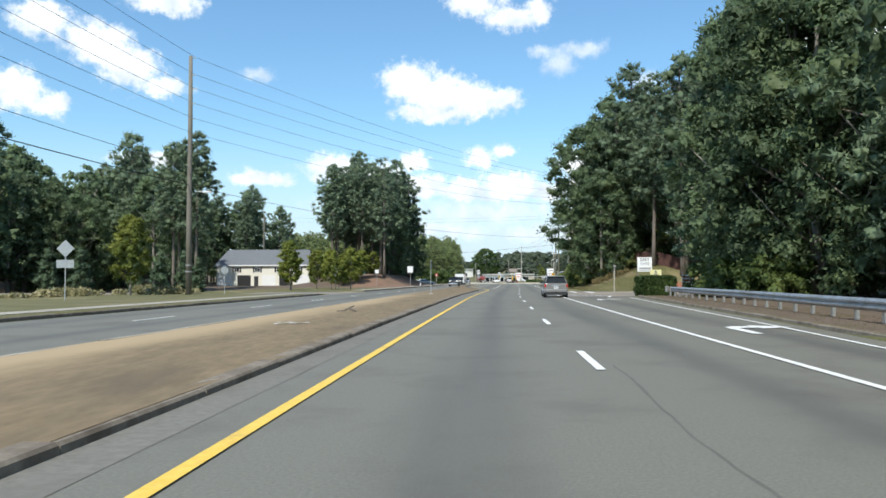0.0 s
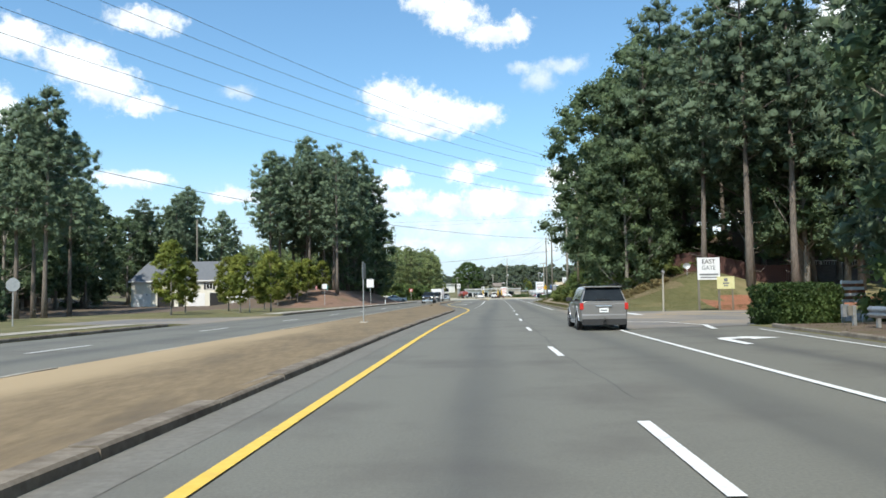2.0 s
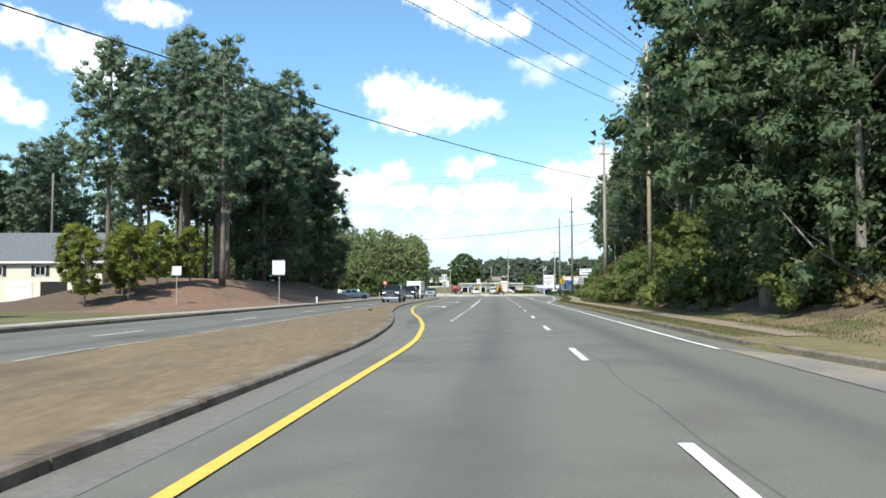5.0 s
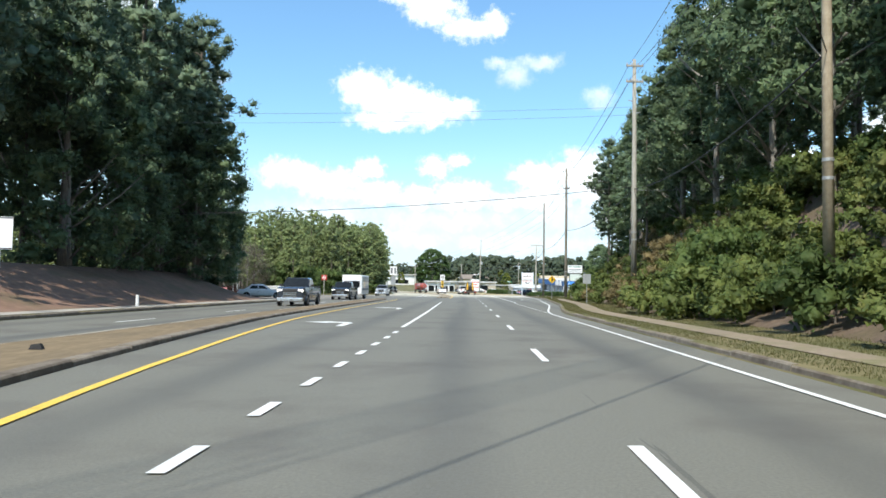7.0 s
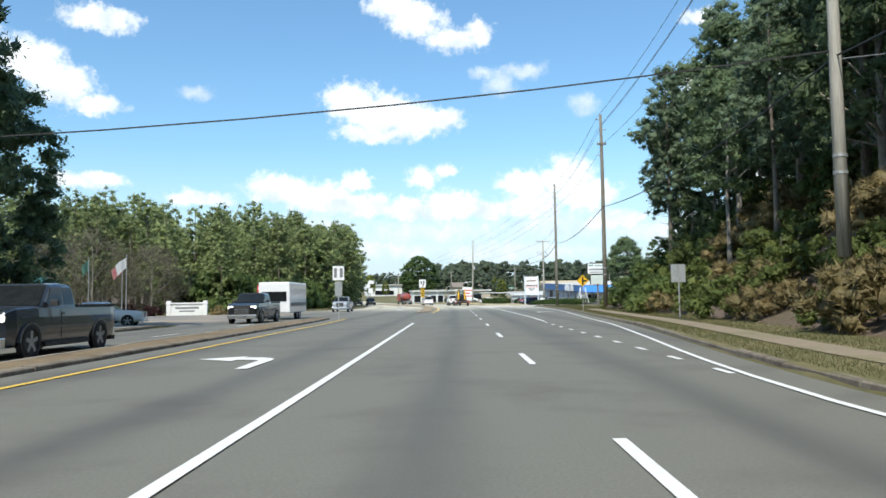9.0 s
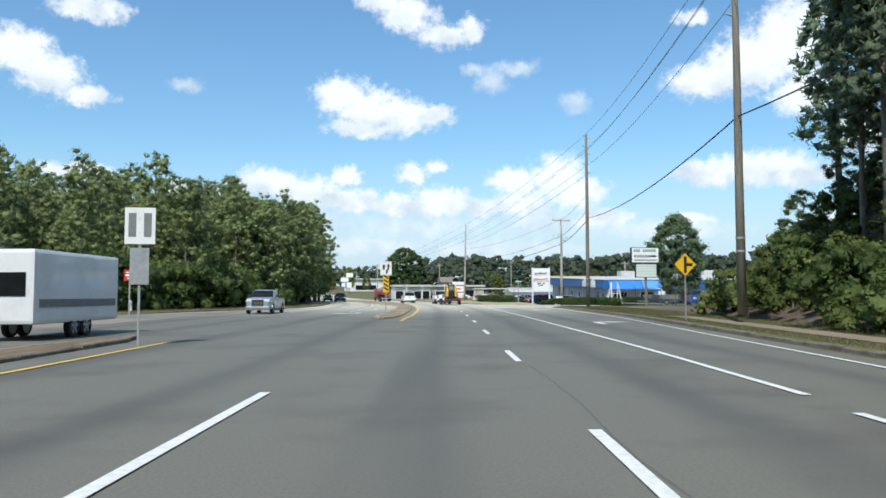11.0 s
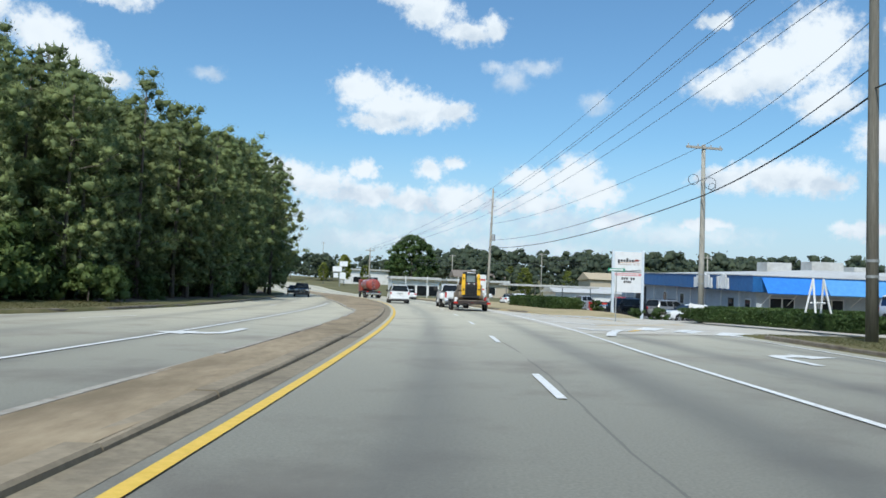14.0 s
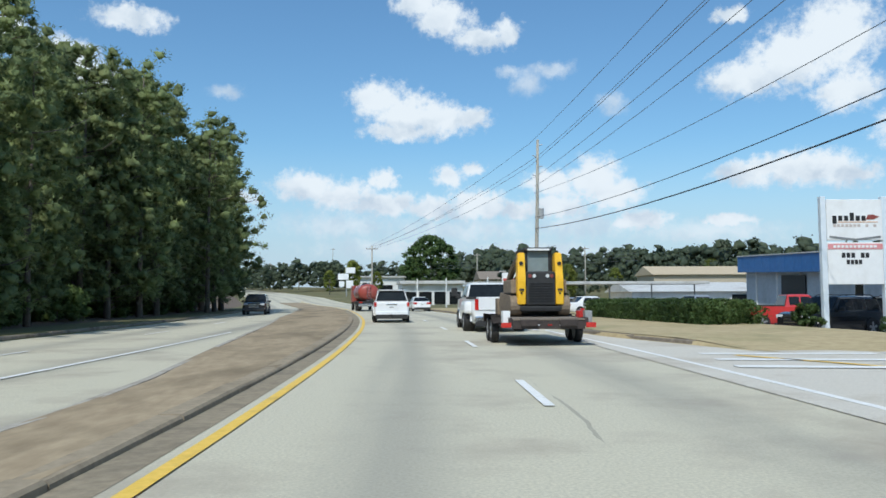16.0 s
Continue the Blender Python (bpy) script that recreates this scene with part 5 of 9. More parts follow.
for x, y in scatter(60, (-25, -16.2), (236, 338), 2.1, 16, lambda x, y: x - lane(y) < kerb_l(y) - (7.0 if y < 262 else 3.4)):
    plant("youngpine", x, y, R.uniform(0.9, 1.04) * stand(y), rnd=R, group="pine plantation")
for x, y in scatter(64, (-48, -22), (228, 345), 3.0, 17, lambda x, y: x - lane(y) < kerb_l(y) - (7.5 if y < 262 else 4)):
    plant("youngpine" if y < 262 and x - lane(y) > -34 else "youngback", x, y, R.uniform(0.92, 1.08) * stand(y), rnd=R, group="pine plantation")
for x, y in scatter(44, (-78, -44), (232, 285), 3.6, 18):
    plant("youngback", x, y, R.uniform(0.78, 0.95), rnd=R, group="pine plantation")
for x, y in scatter(54, (-80, -24), (236, 300), 4.0, 191, lambda x, y: x - lane(y) < kerb_l(y) - 9 - max(0, 252 - y) * 0.6):
    plant("youngback", x, y, R.uniform(1.0, 1.06) * min(1.0, stand(y) + 0.1), rnd=R, group="pine plantation")
for x, y, k in ((3.4, 328, 1.05), (2.6, 334, 1.1), (1.0, 340, 1.1), (4.6, 321, 1.0)):
    plant("youngpine", x, y, k, rnd=R, group="pine plantation")
for x, y in ((24.8, 58.2), (28.5, 59.3), (33, 58.5), (38, 59.5)):
    plant("oak", x, y, 1.05, rnd=R, group="wood behind the guard rail")
for x, y, s in ((20.0, 106, 1.28), (21.8, 107.5, 1.33), (24.0, 105.5, 1.35), (29.9, 142, 1.05), (31.0, 150, 1.08), (32.1, 160, 1.0), (33.3, 170, 0.95), (34.2, 137, 1.1), (33.4, 130, 1.1)):
    plant("oak", x, y, s, rnd=R, group="wood on the rise")
for x, y in scatter(46, (-24, -18), (238, 345), 1.6, 192, lambda x, y: x - lane(y) < kerb_l(y) - (7.5 if y < 262 else 4.2)):
    plant("lush", x, y, R.uniform(0.6, 0.95), rnd=R, label="shaded undergrowth at the plantation edge", group="pine plantation undergrowth")
for x, y in scatter(60, (-40, -18), (234, 264), 1.5, 193, lambda x, y: -14 < x - lane(y) - kerb_l(y) < -7.6):
    plant("lush", x, y, R.uniform(1.2, 1.9), rnd=R, label="shaded undergrowth at the plantation edge", group="pine plantation undergrowth")
for x, y, s in ((20.3, 57.6, 1.1), (21.4, 52.5, 1.2), (24.2, 61.0, 1.1)):
    plant("pinelow", x, y, s, rnd=R, group="wood behind the guard rail")
# built kinds that found no place are taken away again
for key, lst in protos.items():
    for i, ob in enumerate(lst):
        if (key, i) not in used and key not in ("small", "brush"):
            for o in (*ob.children_recursive, ob):
                bpy.data.objects.remove(o)
# trees by the shops
g = make_broad(901, 10.4, 0.04, 2.9, OAK, 70, 0.15, 300, "dense upright oak beside the tall sign", None, "broadleaf_tree", 1.5)
g.matrix_basis = pose(50.2, 257, 0.2)
g2 = make_broad(902, 20.0, 0.04, 9.5, HEDGE, 60, 0.42, 300, "broad round-headed dark green tree far down the road", None, "broadleaf_tree", 1.2)
g2.matrix_basis = pose(28.2, 503, rise(503) - 1)
for x, y, s in ((5.5, 470, 1.9), (-2, 480, 1.3), (12, 476, 1.2), (60, 470, 1.6), (72, 440, 1.3), (88, 420, 1.5), (52, 400, 1.2)):
    plant("small", x, y, s, rnd=R, label="small roadside tree far down the road")


def far_woods():
    """Distant wooded ridge: hundreds of rough crowns in one sheet of leaf clumps."""
    rng = np.random.default_rng(77)
    cs, rs = [], []
    def row(n, xr, yr, hr):
        for _ in range(n):
            x, y = rng.uniform(*xr), rng.uniform(*yr)
            h = rng.uniform(*hr)
            z0 = ground_z(x, y)
            w = h * rng.uniform(0.36, 0.52)
            for _k in range(15):
                t = rng.uniform(0.12, 1) ** 0.8
                a = rng.uniform(0, 2 * math.pi)
                rr = w * math.sin(math.pi * (0.12 + 0.82 * t)) * rng.uniform(0.3, 1)
                cs.append((x + rr * math.cos(a), y + rr * math.sin(a), z0 + h * t))
                rs.append(w * rng.uniform(0.22, 0.36))
    row(120, (-60, 45), (520, 640), (8, 12))
    row(190, (45, 230), (520, 640), (13, 17.5))
    row(170, (90, 270), (400, 500), (10, 13))
    row(110, (-200, -45), (430, 640), (8, 12))
    row(90, (120, 330), (330, 400), (9, 12))
    row(110, (40, 160), (400, 470), (5, 10))
    row(60, (-260, -110), (250, 420), (12, 18))
    row(40, (-170, -100), (60, 230), (14, 20))
    row(40, (60, 140), (40, 220), (14, 20))
    me = leaf_mesh("far_wood", cs, rs, 9, 0.55, rng, 0.8, 0.4, 1.1, 0.6, 0.0, 0.1, 0.85)
    me.materials.append(FARWOOD)
    tagged(new("far_wood", me), "hazy green wooded ridge on the skyline", "wood", kind="stuff")


far_woods()


def grass_tufts(name, n, place, size, label, seed):
    """Short grass blades over a verge, in one sheet."""
    rng = np.random.default_rng(seed)
    p = np.array([place(rng) for _ in range(n)])
    a = rng.uniform(0, 2 * math.pi, n)
    s = size * rng.uniform(0.5, 1.4, n)
    dx, dy = np.cos(a) * 0.010, np.sin(a) * 0.010
    lean = rng.normal(size=(n, 2)) * 0.35
    v = np.empty((n, 3, 3))
    v[:, 0] = p + np.stack([dx, dy, np.zeros(n)], 1)
    v[:, 1] = p - np.stack([dx, dy, np.zeros(n)], 1)
    v[:, 2] = p + np.stack([lean[:, 0] * s, lean[:, 1] * s, s], 1)
    me = bpy.data.meshes.new(name)
    me.from_pydata(v.reshape(-1, 3).tolist(), [], np.arange(n * 3).reshape(-1, 3).tolist())
    me.materials.append(BLADE)
    tagged(new(name, me), label, "grass", kind="stuff")


def verge(lo, hi, y0, y1):
    def f(rng):
        y = rng.uniform(y0, y1)
        u = kerb_r(y) + rng.uniform(lo, hi)
        return lane(y) + u, y, terrain(u, y) - 0.01
    return f


grass_tufts("verge_grass", 32000, verge(0.25, 1.4, 94, 214), 0.055, "short dry grass between kerb and path", 5)
grass_tufts("verge_grass", 44000, verge(2.6, 5.0, 94, 214), 0.075, "mown grass strip below the bank", 6)
grass_tufts("verge_grass", 2500, verge(0.3, 3.0, 8, 57), 0.05, "thin grass and litter below the guard rail", 7)
grass_tufts("verge_grass", 26000, verge(2.0, 14.0, 84, 100), 0.08, "rough grass slope below the wood fence", 8)
grass_tufts("verge_grass", 30000, verge(0.3, 5.0, 214, 251), 0.06, "mown verge before the shop fence", 9)


def far_verge(rng):
    y = rng.uniform(229, 262)
    u = kerb_l(y) - rng.uniform(0.3, 6.5)
    return lane(y) + u, y, terrain(u, y) - 0.01


grass_tufts("verge_grass", 24000, far_verge, 0.07, "mown grass verge before the pine plantation", 10)


# ---- roadside things ----
def bars(parent, m, rows, material, depth=0.012):
    """Unreadable lines of writing as plain bars: rows of (x0, x1, z0, z1) on a panel's front."""
    for x0, x1, z0, z1 in rows:
        bm = bmesh.new()
        box(bm, x0, x1, -depth, 0, z0, z1, m=m)
        part("lettering", bm, material, parent)


def text(parent, body, m, size, material):
    cu = bpy.data.curves.new("lettering", "FONT")
    cu.body = body
    cu.size = size
    cu.extrude = 0.006
    cu.align_x = "CENTER"
    cu.materials.append(material)
    ob = new("lettering", cu)
    ob.parent = parent
    ob.matrix_basis = m
    return ob


def octagon(r):
    return [(r * math.cos(math.pi / 8 + i * math.pi / 4), r * math.sin(math.pi / 8 + i * math.pi / 4)) for i in range(8)]


def rect(w, h):
    return [(-w / 2, -h / 2), (w / 2, -h / 2), (w / 2, h / 2), (-w / 2, h / 2)]


UP = pose(0, 0, 0, 90, 0, 0)


def road_sign(x, y, rz, panels, post_h, label, posts=(0.0,), wood=False, z=None, lean=0.0, post_r=0.03):
    """Sign on a post; panels: (outline, height, front material, ink shapes); the front faces -y before turning."""
    root = empty("road_sign", pose(x, y, ground_z(x, y) if z is None else z, 0, lean, rz), label, "sign", "roadside signs")
    for px in posts:
        bm = bmesh.new()
        if wood:
            box(bm, px - 0.05, px + 0.05, -0.05, 0.05, -0.3, post_h, 0.01)
        else:
            # folded steel channel with a back flange
            box(bm, px - post_r, px + post_r, -0.008, 0.008, -0.3, post_h)
            box(bm, px - post_r, px - post_r + 0.012, 0.008, 0.035, -0.3, post_h)
            box(bm, px + post_r - 0.012, px + post_r, 0.008, 0.035, -0.3, post_h)
        part("post", bm, POLEWOOD if wood else STEEL_POST, root)
    for outline, zc, front, ink in panels:
        bm = bmesh.new()
        prism(bm, outline, 0.0, 0.02, pose(0, -0.012, zc) @ UP, 0.004)
        pan = part("panel", bm, front, root)
        for shape, material in ink:
            bm = bmesh.new()
            prism(bm, shape, 0.022, 0.028, pose(0, -0.012, zc) @ UP)
            part("symbol", bm, material, pan)
        for dz in (-0.2, 0.2):
            bm = bmesh.new()
            tube(bm, (0, -0.045, zc + dz), (0, 0.02, zc + dz), 0.014, n=6)
            part("bolt", bm, STEEL_POST, pan)
    return root


def frame_of(w, h, t=0.04):
    """Border strips of a panel."""
    return [[(-w / 2 + 0.02, h / 2 - t - 0.02), (w / 2 - 0.02, h / 2 - t - 0.02), (w / 2 - 0.02, h / 2 - 0.02), (-w / 2 + 0.02, h / 2 - 0.02)],
            [(-w / 2 + 0.02, -h / 2 + 0.02), (w / 2 - 0.02, -h / 2 + 0.02), (w / 2 - 0.02, -h / 2 + t + 0.02), (-w / 2 + 0.02, -h / 2 + t + 0.02)]]


def diamond(r):
    return [(0, -r), (r, 0), (0, r), (-r, 0)]


def bar(x0, x1, y0, y1):
    return [(x0, y0), (x1, y0), (x1, y1), (x0, y1)]


# signs of the first stretch
road_sign(-23.3, 47, 4, [(diamond(0.54), 3.2, SIGN_BACK, []), (rect(1.05, 0.5), 2.25, SIGN_BACK, [])], 3.4, "grey back of a diamond warning sign with plate", (0.0,))
road_sign(-20.4, 71.2, 8, [(octagon(0.38), 2.3, SIGN_BACK, [])], 2.7, "bare metal back of an octagonal stop sign")
road_sign(-13.8, 98, 5, [(rect(0.72, 0.8), 2.3, SIGN_BACK, [])], 2.7, "square grey-green back of a road sign on the far verge")
road_sign(-11.1, 128, 5, [(rect(0.62, 0.62), 2.35, SIGN_W, [])], 2.65, "small white square sign on the far verge")
road_sign(-1.05, 66.7, 80, [(rect(0.66, 0.76), 2.5, SIGN_BACK, [])], 2.95, "grey sign seen almost edge-on, on the median", z=0.12, post_r=0.045)
road_sign(18.3, 81.5, 60, [(rect(0.8, 0.22), 2.75, SIGN_BACK, [(bar(-0.32, 0.32, -0.05, 0.05), SIGN_W)])], 2.85, "leaning street-name blade on a wooden post", wood=True, lean=2.5)
road_sign(-5.9, 137.3, 6, [(rect(1.0, 1.25), 3.05, SIGN_W, [(s, BLACK) for s in frame_of(1.0, 1.25)])], 3.6, "large white rectangular sign on the red bank", (0.05,))
road_sign(9.0, 193.5, 4, [(rect(0.80, 1.0), 3.15, SIGN_W, [(bar(-0.3, -0.1, -0.3, 0.35), GREYINK), (bar(0.1, 0.3, -0.3, 0.35), GREYINK)]), (rect(0.5, 1.0), 2.05, SIGN_BACK, [])], 3.6, "white sign over a narrow grey plate on the median's end", z=0.1)
road_sign(-1.95, 228, 3, [(rect(0.80, 0.80), 2.9, SIGN_R, [(bar(-0.30, 0.30, -0.07, 0.07), SIGN_W), (bar(-0.25, 0.25, 0.16, 0.24), SIGN_W), (bar(-0.2, 0.2, -0.25, -0.17), SIGN_W)])], 3.3, "red square prohibition sign with white bar", wood=True)
road_sign(-2.2, 256.5, 3, [(rect(0.9, 0.9), 2.2, SIGN_W, [(bar(-0.3, 0.3, 0.1, 0.2), GREYINK), (bar(-0.25, 0.25, -0.15, -0.02), GREYINK)])], 2.6, "small white notice before the pines")
road_sign(26.9, 176.8, 175, [(rect(0.72, 0.9), 2.3, SIGN_BACK, [])], 2.75, "grey back of a sign in the brush")
side_t = [bar(-0.07, 0.07, -0.38, 0.38), bar(0.07, 0.36, -0.07, 0.07)]
road_sign(29.81, 206.60, 4, [(diamond(0.53), 2.55, SIGN_Y, [(s, BLACK) for s in side_t])], 2.95, "yellow diamond junction warning sign", z=0.2)
# keep-right sign on the median nose, with its striped marker
island = [(-0.21, 0.22), (-0.05, 0.22), (-0.08, -0.05), (-0.13, -0.1), (-0.18, -0.05)]
bend = [(0.0, -0.30), (0.09, -0.30), (0.10, -0.14), (0.19, -0.02), (0.19, 0.12), (0.25, 0.12), (0.145, 0.30), (0.04, 0.12), (0.10, 0.12), (0.10, 0.0), (0.0, -0.12)]
slopes = [[(-0.14, a), (-0.14, a + 0.11), (0.14, a - 0.07), (0.14, a - 0.18)] for a in (0.46, 0.22, -0.02, -0.26)]
slopes[-1] = [(-0.14, -0.24), (-0.14, -0.13), (0.14, -0.31), (0.14, -0.38), (0.08, -0.38)]
road_sign(16.02, 217.3, 4, [(rect(0.68, 0.83), 2.80, SIGN_W, [(island, BLACK), (bend, BLACK)] + [(s, GREYINK) for s in frame_of(0.66, 0.80, 0.012)]), (rect(0.35, 0.98), 1.88, SIGN_Y, [(s, BLACK) for s in slopes])], 3.3, "white divided-road arrow sign over a yellow and black striped marker", z=0.12)

# small white marker post on the far verge
bm = bmesh.new()
tube(bm, (0, 0, -0.1), (0, 0, 0.62), 0.09, 0.08, 10)
thing("marker_post", bm, WHITE_TRIM, pose(-4.4, 148.7, ground_z(-4.4, 148.7)), "short white utility marker on the red bank", "marker")
bm = bmesh.new()
tube(bm, (0, 0, -0.1), (0, 0, 0.7), 0.11, 0.1, 10)
tube(bm, (0, 0, 0.7), (0, 0, 0.82), 0.13, 0.05, 10)
thing("fire_hydrant", bm, WHITE_TRIM, pose(-3.4, 233, ground_z(-3.4, 233)), "short white hydrant on the verge", "hydrant")


GREEN_SHEET = mat("green_sheeting", (0.01, 0.22, 0.12), (0.02, 0.27, 0.15), 0.5, 5.0, 0.02)
road_sign(32.8, 264.0, -20, [(rect(0.95, 0.17), 2.93, GREEN_SHEET, [(bar(-0.38, 0.38, -0.035, 0.035), SIGN_W)])], 3.0, "green street-name blade on a thin post", z=0.02)


def name_board():
    root = empty("name_board", pose(21.75, 82.2, ground_z(21.75, 82.2), 0, 0, 2), "white estate name board with dark serif lettering", "sign")
    z0 = ground_z(21.75, 82.2)
    for px in (-0.72, 0.72):
        bm = bmesh.new()
        box(bm, px - 0.06, px + 0.06, -0.05, 0.05, -0.3, 3.75 - z0, 0.01)
        part("post", bm, POLEDARK, root)
    bm = bmesh.new()
    box(bm, -0.80, 0.80, -0.09, -0.05, 2.15 - z0, 3.70 - z0, 0.008)
    pan = part("panel", bm, SIGN_W, root)
    text(pan, "EAST", pose(0, -0.10, 3.28 - z0, 90, 0, 0), 0.44, BLACK)
    text(pan, "GATE", pose(0, -0.10, 2.86 - z0, 90, 0, 0), 0.40, GREYINK)
    bars(pan, pose(0, -0.091, 0), [(-0.66, 0.66, 2.46 - z0, 2.58 - z0), (-0.60, 0.60, 2.28 - z0, 2.36 - z0)], GREYINK)
    bm = bmesh.new()
    box(bm, 0.55, 1.80, -0.12, -0.09, 1.50 - z0, 2.36 - z0, 0.006)
    low = part("lower_panel", bm, mat("pale_yellow_board", (0.62, 0.58, 0.28), (0.70, 0.66, 0.36), 0.6, 4.0, 0.02), root, "pale yellow notice board")
    bars(low, pose(0, -0.121, 0), [(1.05, 1.30, 2.02 - z0, 2.24 - z0), (0.95, 1.4, 1.84 - z0, 1.94 - z0), (1.02, 1.33, 1.68 - z0, 1.76 - z0)], GREYINK)
    bm = bmesh.new()
    box(bm, 1.62, 1.70, -0.09, -0.04, -0.3, 2.3 - z0, 0.01)
    part("post", bm, POLEDARK, root)


name_board()


def barricade():
    x, y = 19.35, 59.8
    z = ground_z(x, y)
    root = empty("barricade", pose(x, y, z, 0, 0, 8), "white and rust striped barricade board", "barricade")
    for i in range(7):
        bm = bmesh.new()
        a, b = 0.72 + i * 0.125, 0.72 + (i + 1) * 0.125
        box(bm, -0.58, 0.52 - 0.03 * i, -0.02, 0.02, a - z + 0.1, b - z + 0.1)
        part("slat", bm, SIGN_W if i % 2 == 0 else CLAY, root)
    for px in (-0.55, 0.35):
        bm = bmesh.new()
        box(bm, px - 0.04, px + 0.04, 0.02, 0.09, -0.2, 1.72 - z)
        part("post", bm, WHITE_TRIM, root)


barricade()


def wood_fence():
    root = empty("wood_fence", Matrix(), "dark reddish-brown board fence on the slope", "fence")
    pts = [(25.4, 101.0), (30.0, 98), (36, 96)]
    n = 0
    for (x0, y0), (x1, y1) in zip(pts, pts[1:]):
        d = math.hypot(x1 - x0, y1 - y0)
        k = int(d / 0.16)
        for i in range(k):
            t = (i + 0.5) / k
            x, y = x0 + (x1 - x0) * t, y0 + (y1 - y0) * t
            z = ground_z(x, y)
            bm = bmesh.new()
            box(bm, -0.072, 0.072, -0.012, 0.012, -0.1, 1.75 + 0.02 * math.sin(n * 7.7))
            ob = part("board", bm, FENCE_RED, root)
            ob.matrix_basis = pose(x, y, z, 0, 0, math.degrees(math.atan2(y1 - y0, x1 - x0)))
            n += 1


wood_fence()


# small dish on the slope before the fence
bm = bmesh.new()
rings = []
for i in range(5):
    r = 0.04 + 0.072 * i
    rings.append([(r * math.cos(a), 0.7 * r * r, 0.8 * r * math.sin(a)) for a in (2 * math.pi * k / 14 for k in range(14))])
loft(bm, rings, cap=False)
zd = ground_z(25.0, 96.0)
tube(bm, (0, 0.0, 0), (0.0, 0.1, zd - 3.75), 0.03)
thing("satellite_dish", bm, SIGN_BACK, pose(25.0, 96.0, 3.6, 8, 0, 170), "small grey satellite dish on a post", "dish", smooth=True)


def grey_house():
    """Blue-grey sided house on a brick base, behind the trees of the side street."""
    zb = 1.3
    root = empty("house", pose(45.5, 105.5, zb, 0, 0, -6), "pale blue-grey house on a brick base behind trees", "house")
    bm = bmesh.new()
    box(bm, -7, 7, 0, 8, -1.0, 2.0, 0.02)
    part("brick_base", bm, mat("brown_brick", (0.16, 0.075, 0.055), (0.24, 0.12, 0.09), 0.9, 12.0, 0.3, stretch=(1, 1, 3)), root)
    bm = bmesh.new()
    box(bm, -6.95, 6.95, 0.05, 7.95, 2.0, 5.3)
    part("wall", bm, mat("blue_grey_siding", (0.36, 0.41, 0.42), (0.44, 0.49, 0.50), 0.8, 3.0, 0.08, stretch=(0.3, 0.3, 8)), root)
    bm = bmesh.new()
    for s in (-1, 1):
        panel4(bm, [(-7.4, 4 - s * 4.5, 5.2), (7.4, 4 - s * 4.5, 5.2), (7.4, 4, 8.2), (-7.4, 4, 8.2)][::s], 0.15)
    part("roof", bm, SHINGLE, root)
    for x in (-4.6, -1.4, 2.0, 5.0):
        bm = bmesh.new()
        box(bm, x - 0.55, x + 0.55, -0.04, 0.05, 2.9, 4.5, 0.01)
        fr = part("window", bm, WHITE_TRIM, root)
        bm = bmesh.new()
        box(bm, x - 0.45, x + 0.45, -0.06, -0.04, 3.0, 4.4)
        part("pane", bm, GLASS, fr)
    bm = bmesh.new()
    box(bm, -6.8, 1.0, -2.0, 0.0, 1.85, 2.05, 0.02)
    part("porch_floor", bm, WHITE_TRIM, root)
    for x in (-6.6, -4.1, -1.6, 0.8):
        bm = bmesh.new()
        box(bm, x - 0.07, x + 0.07, -1.95, -1.81, -0.9, 4.6, 0.01)
        part("porch_post", bm, WHITE_TRIM, root)
    bm = bmesh.new()
    box(bm, -6.6, 0.8, -1.92, -1.84, 2.85, 2.95)
    part("porch_rail", bm, WHITE_TRIM, root)
    for i in range(30):
        bm = bmesh.new()
        x = -6.5 + i * 0.245
        box(bm, x - 0.02, x + 0.02, -1.9, -1.86, 2.05, 2.85)
        part("baluster", bm, WHITE_TRIM, root)


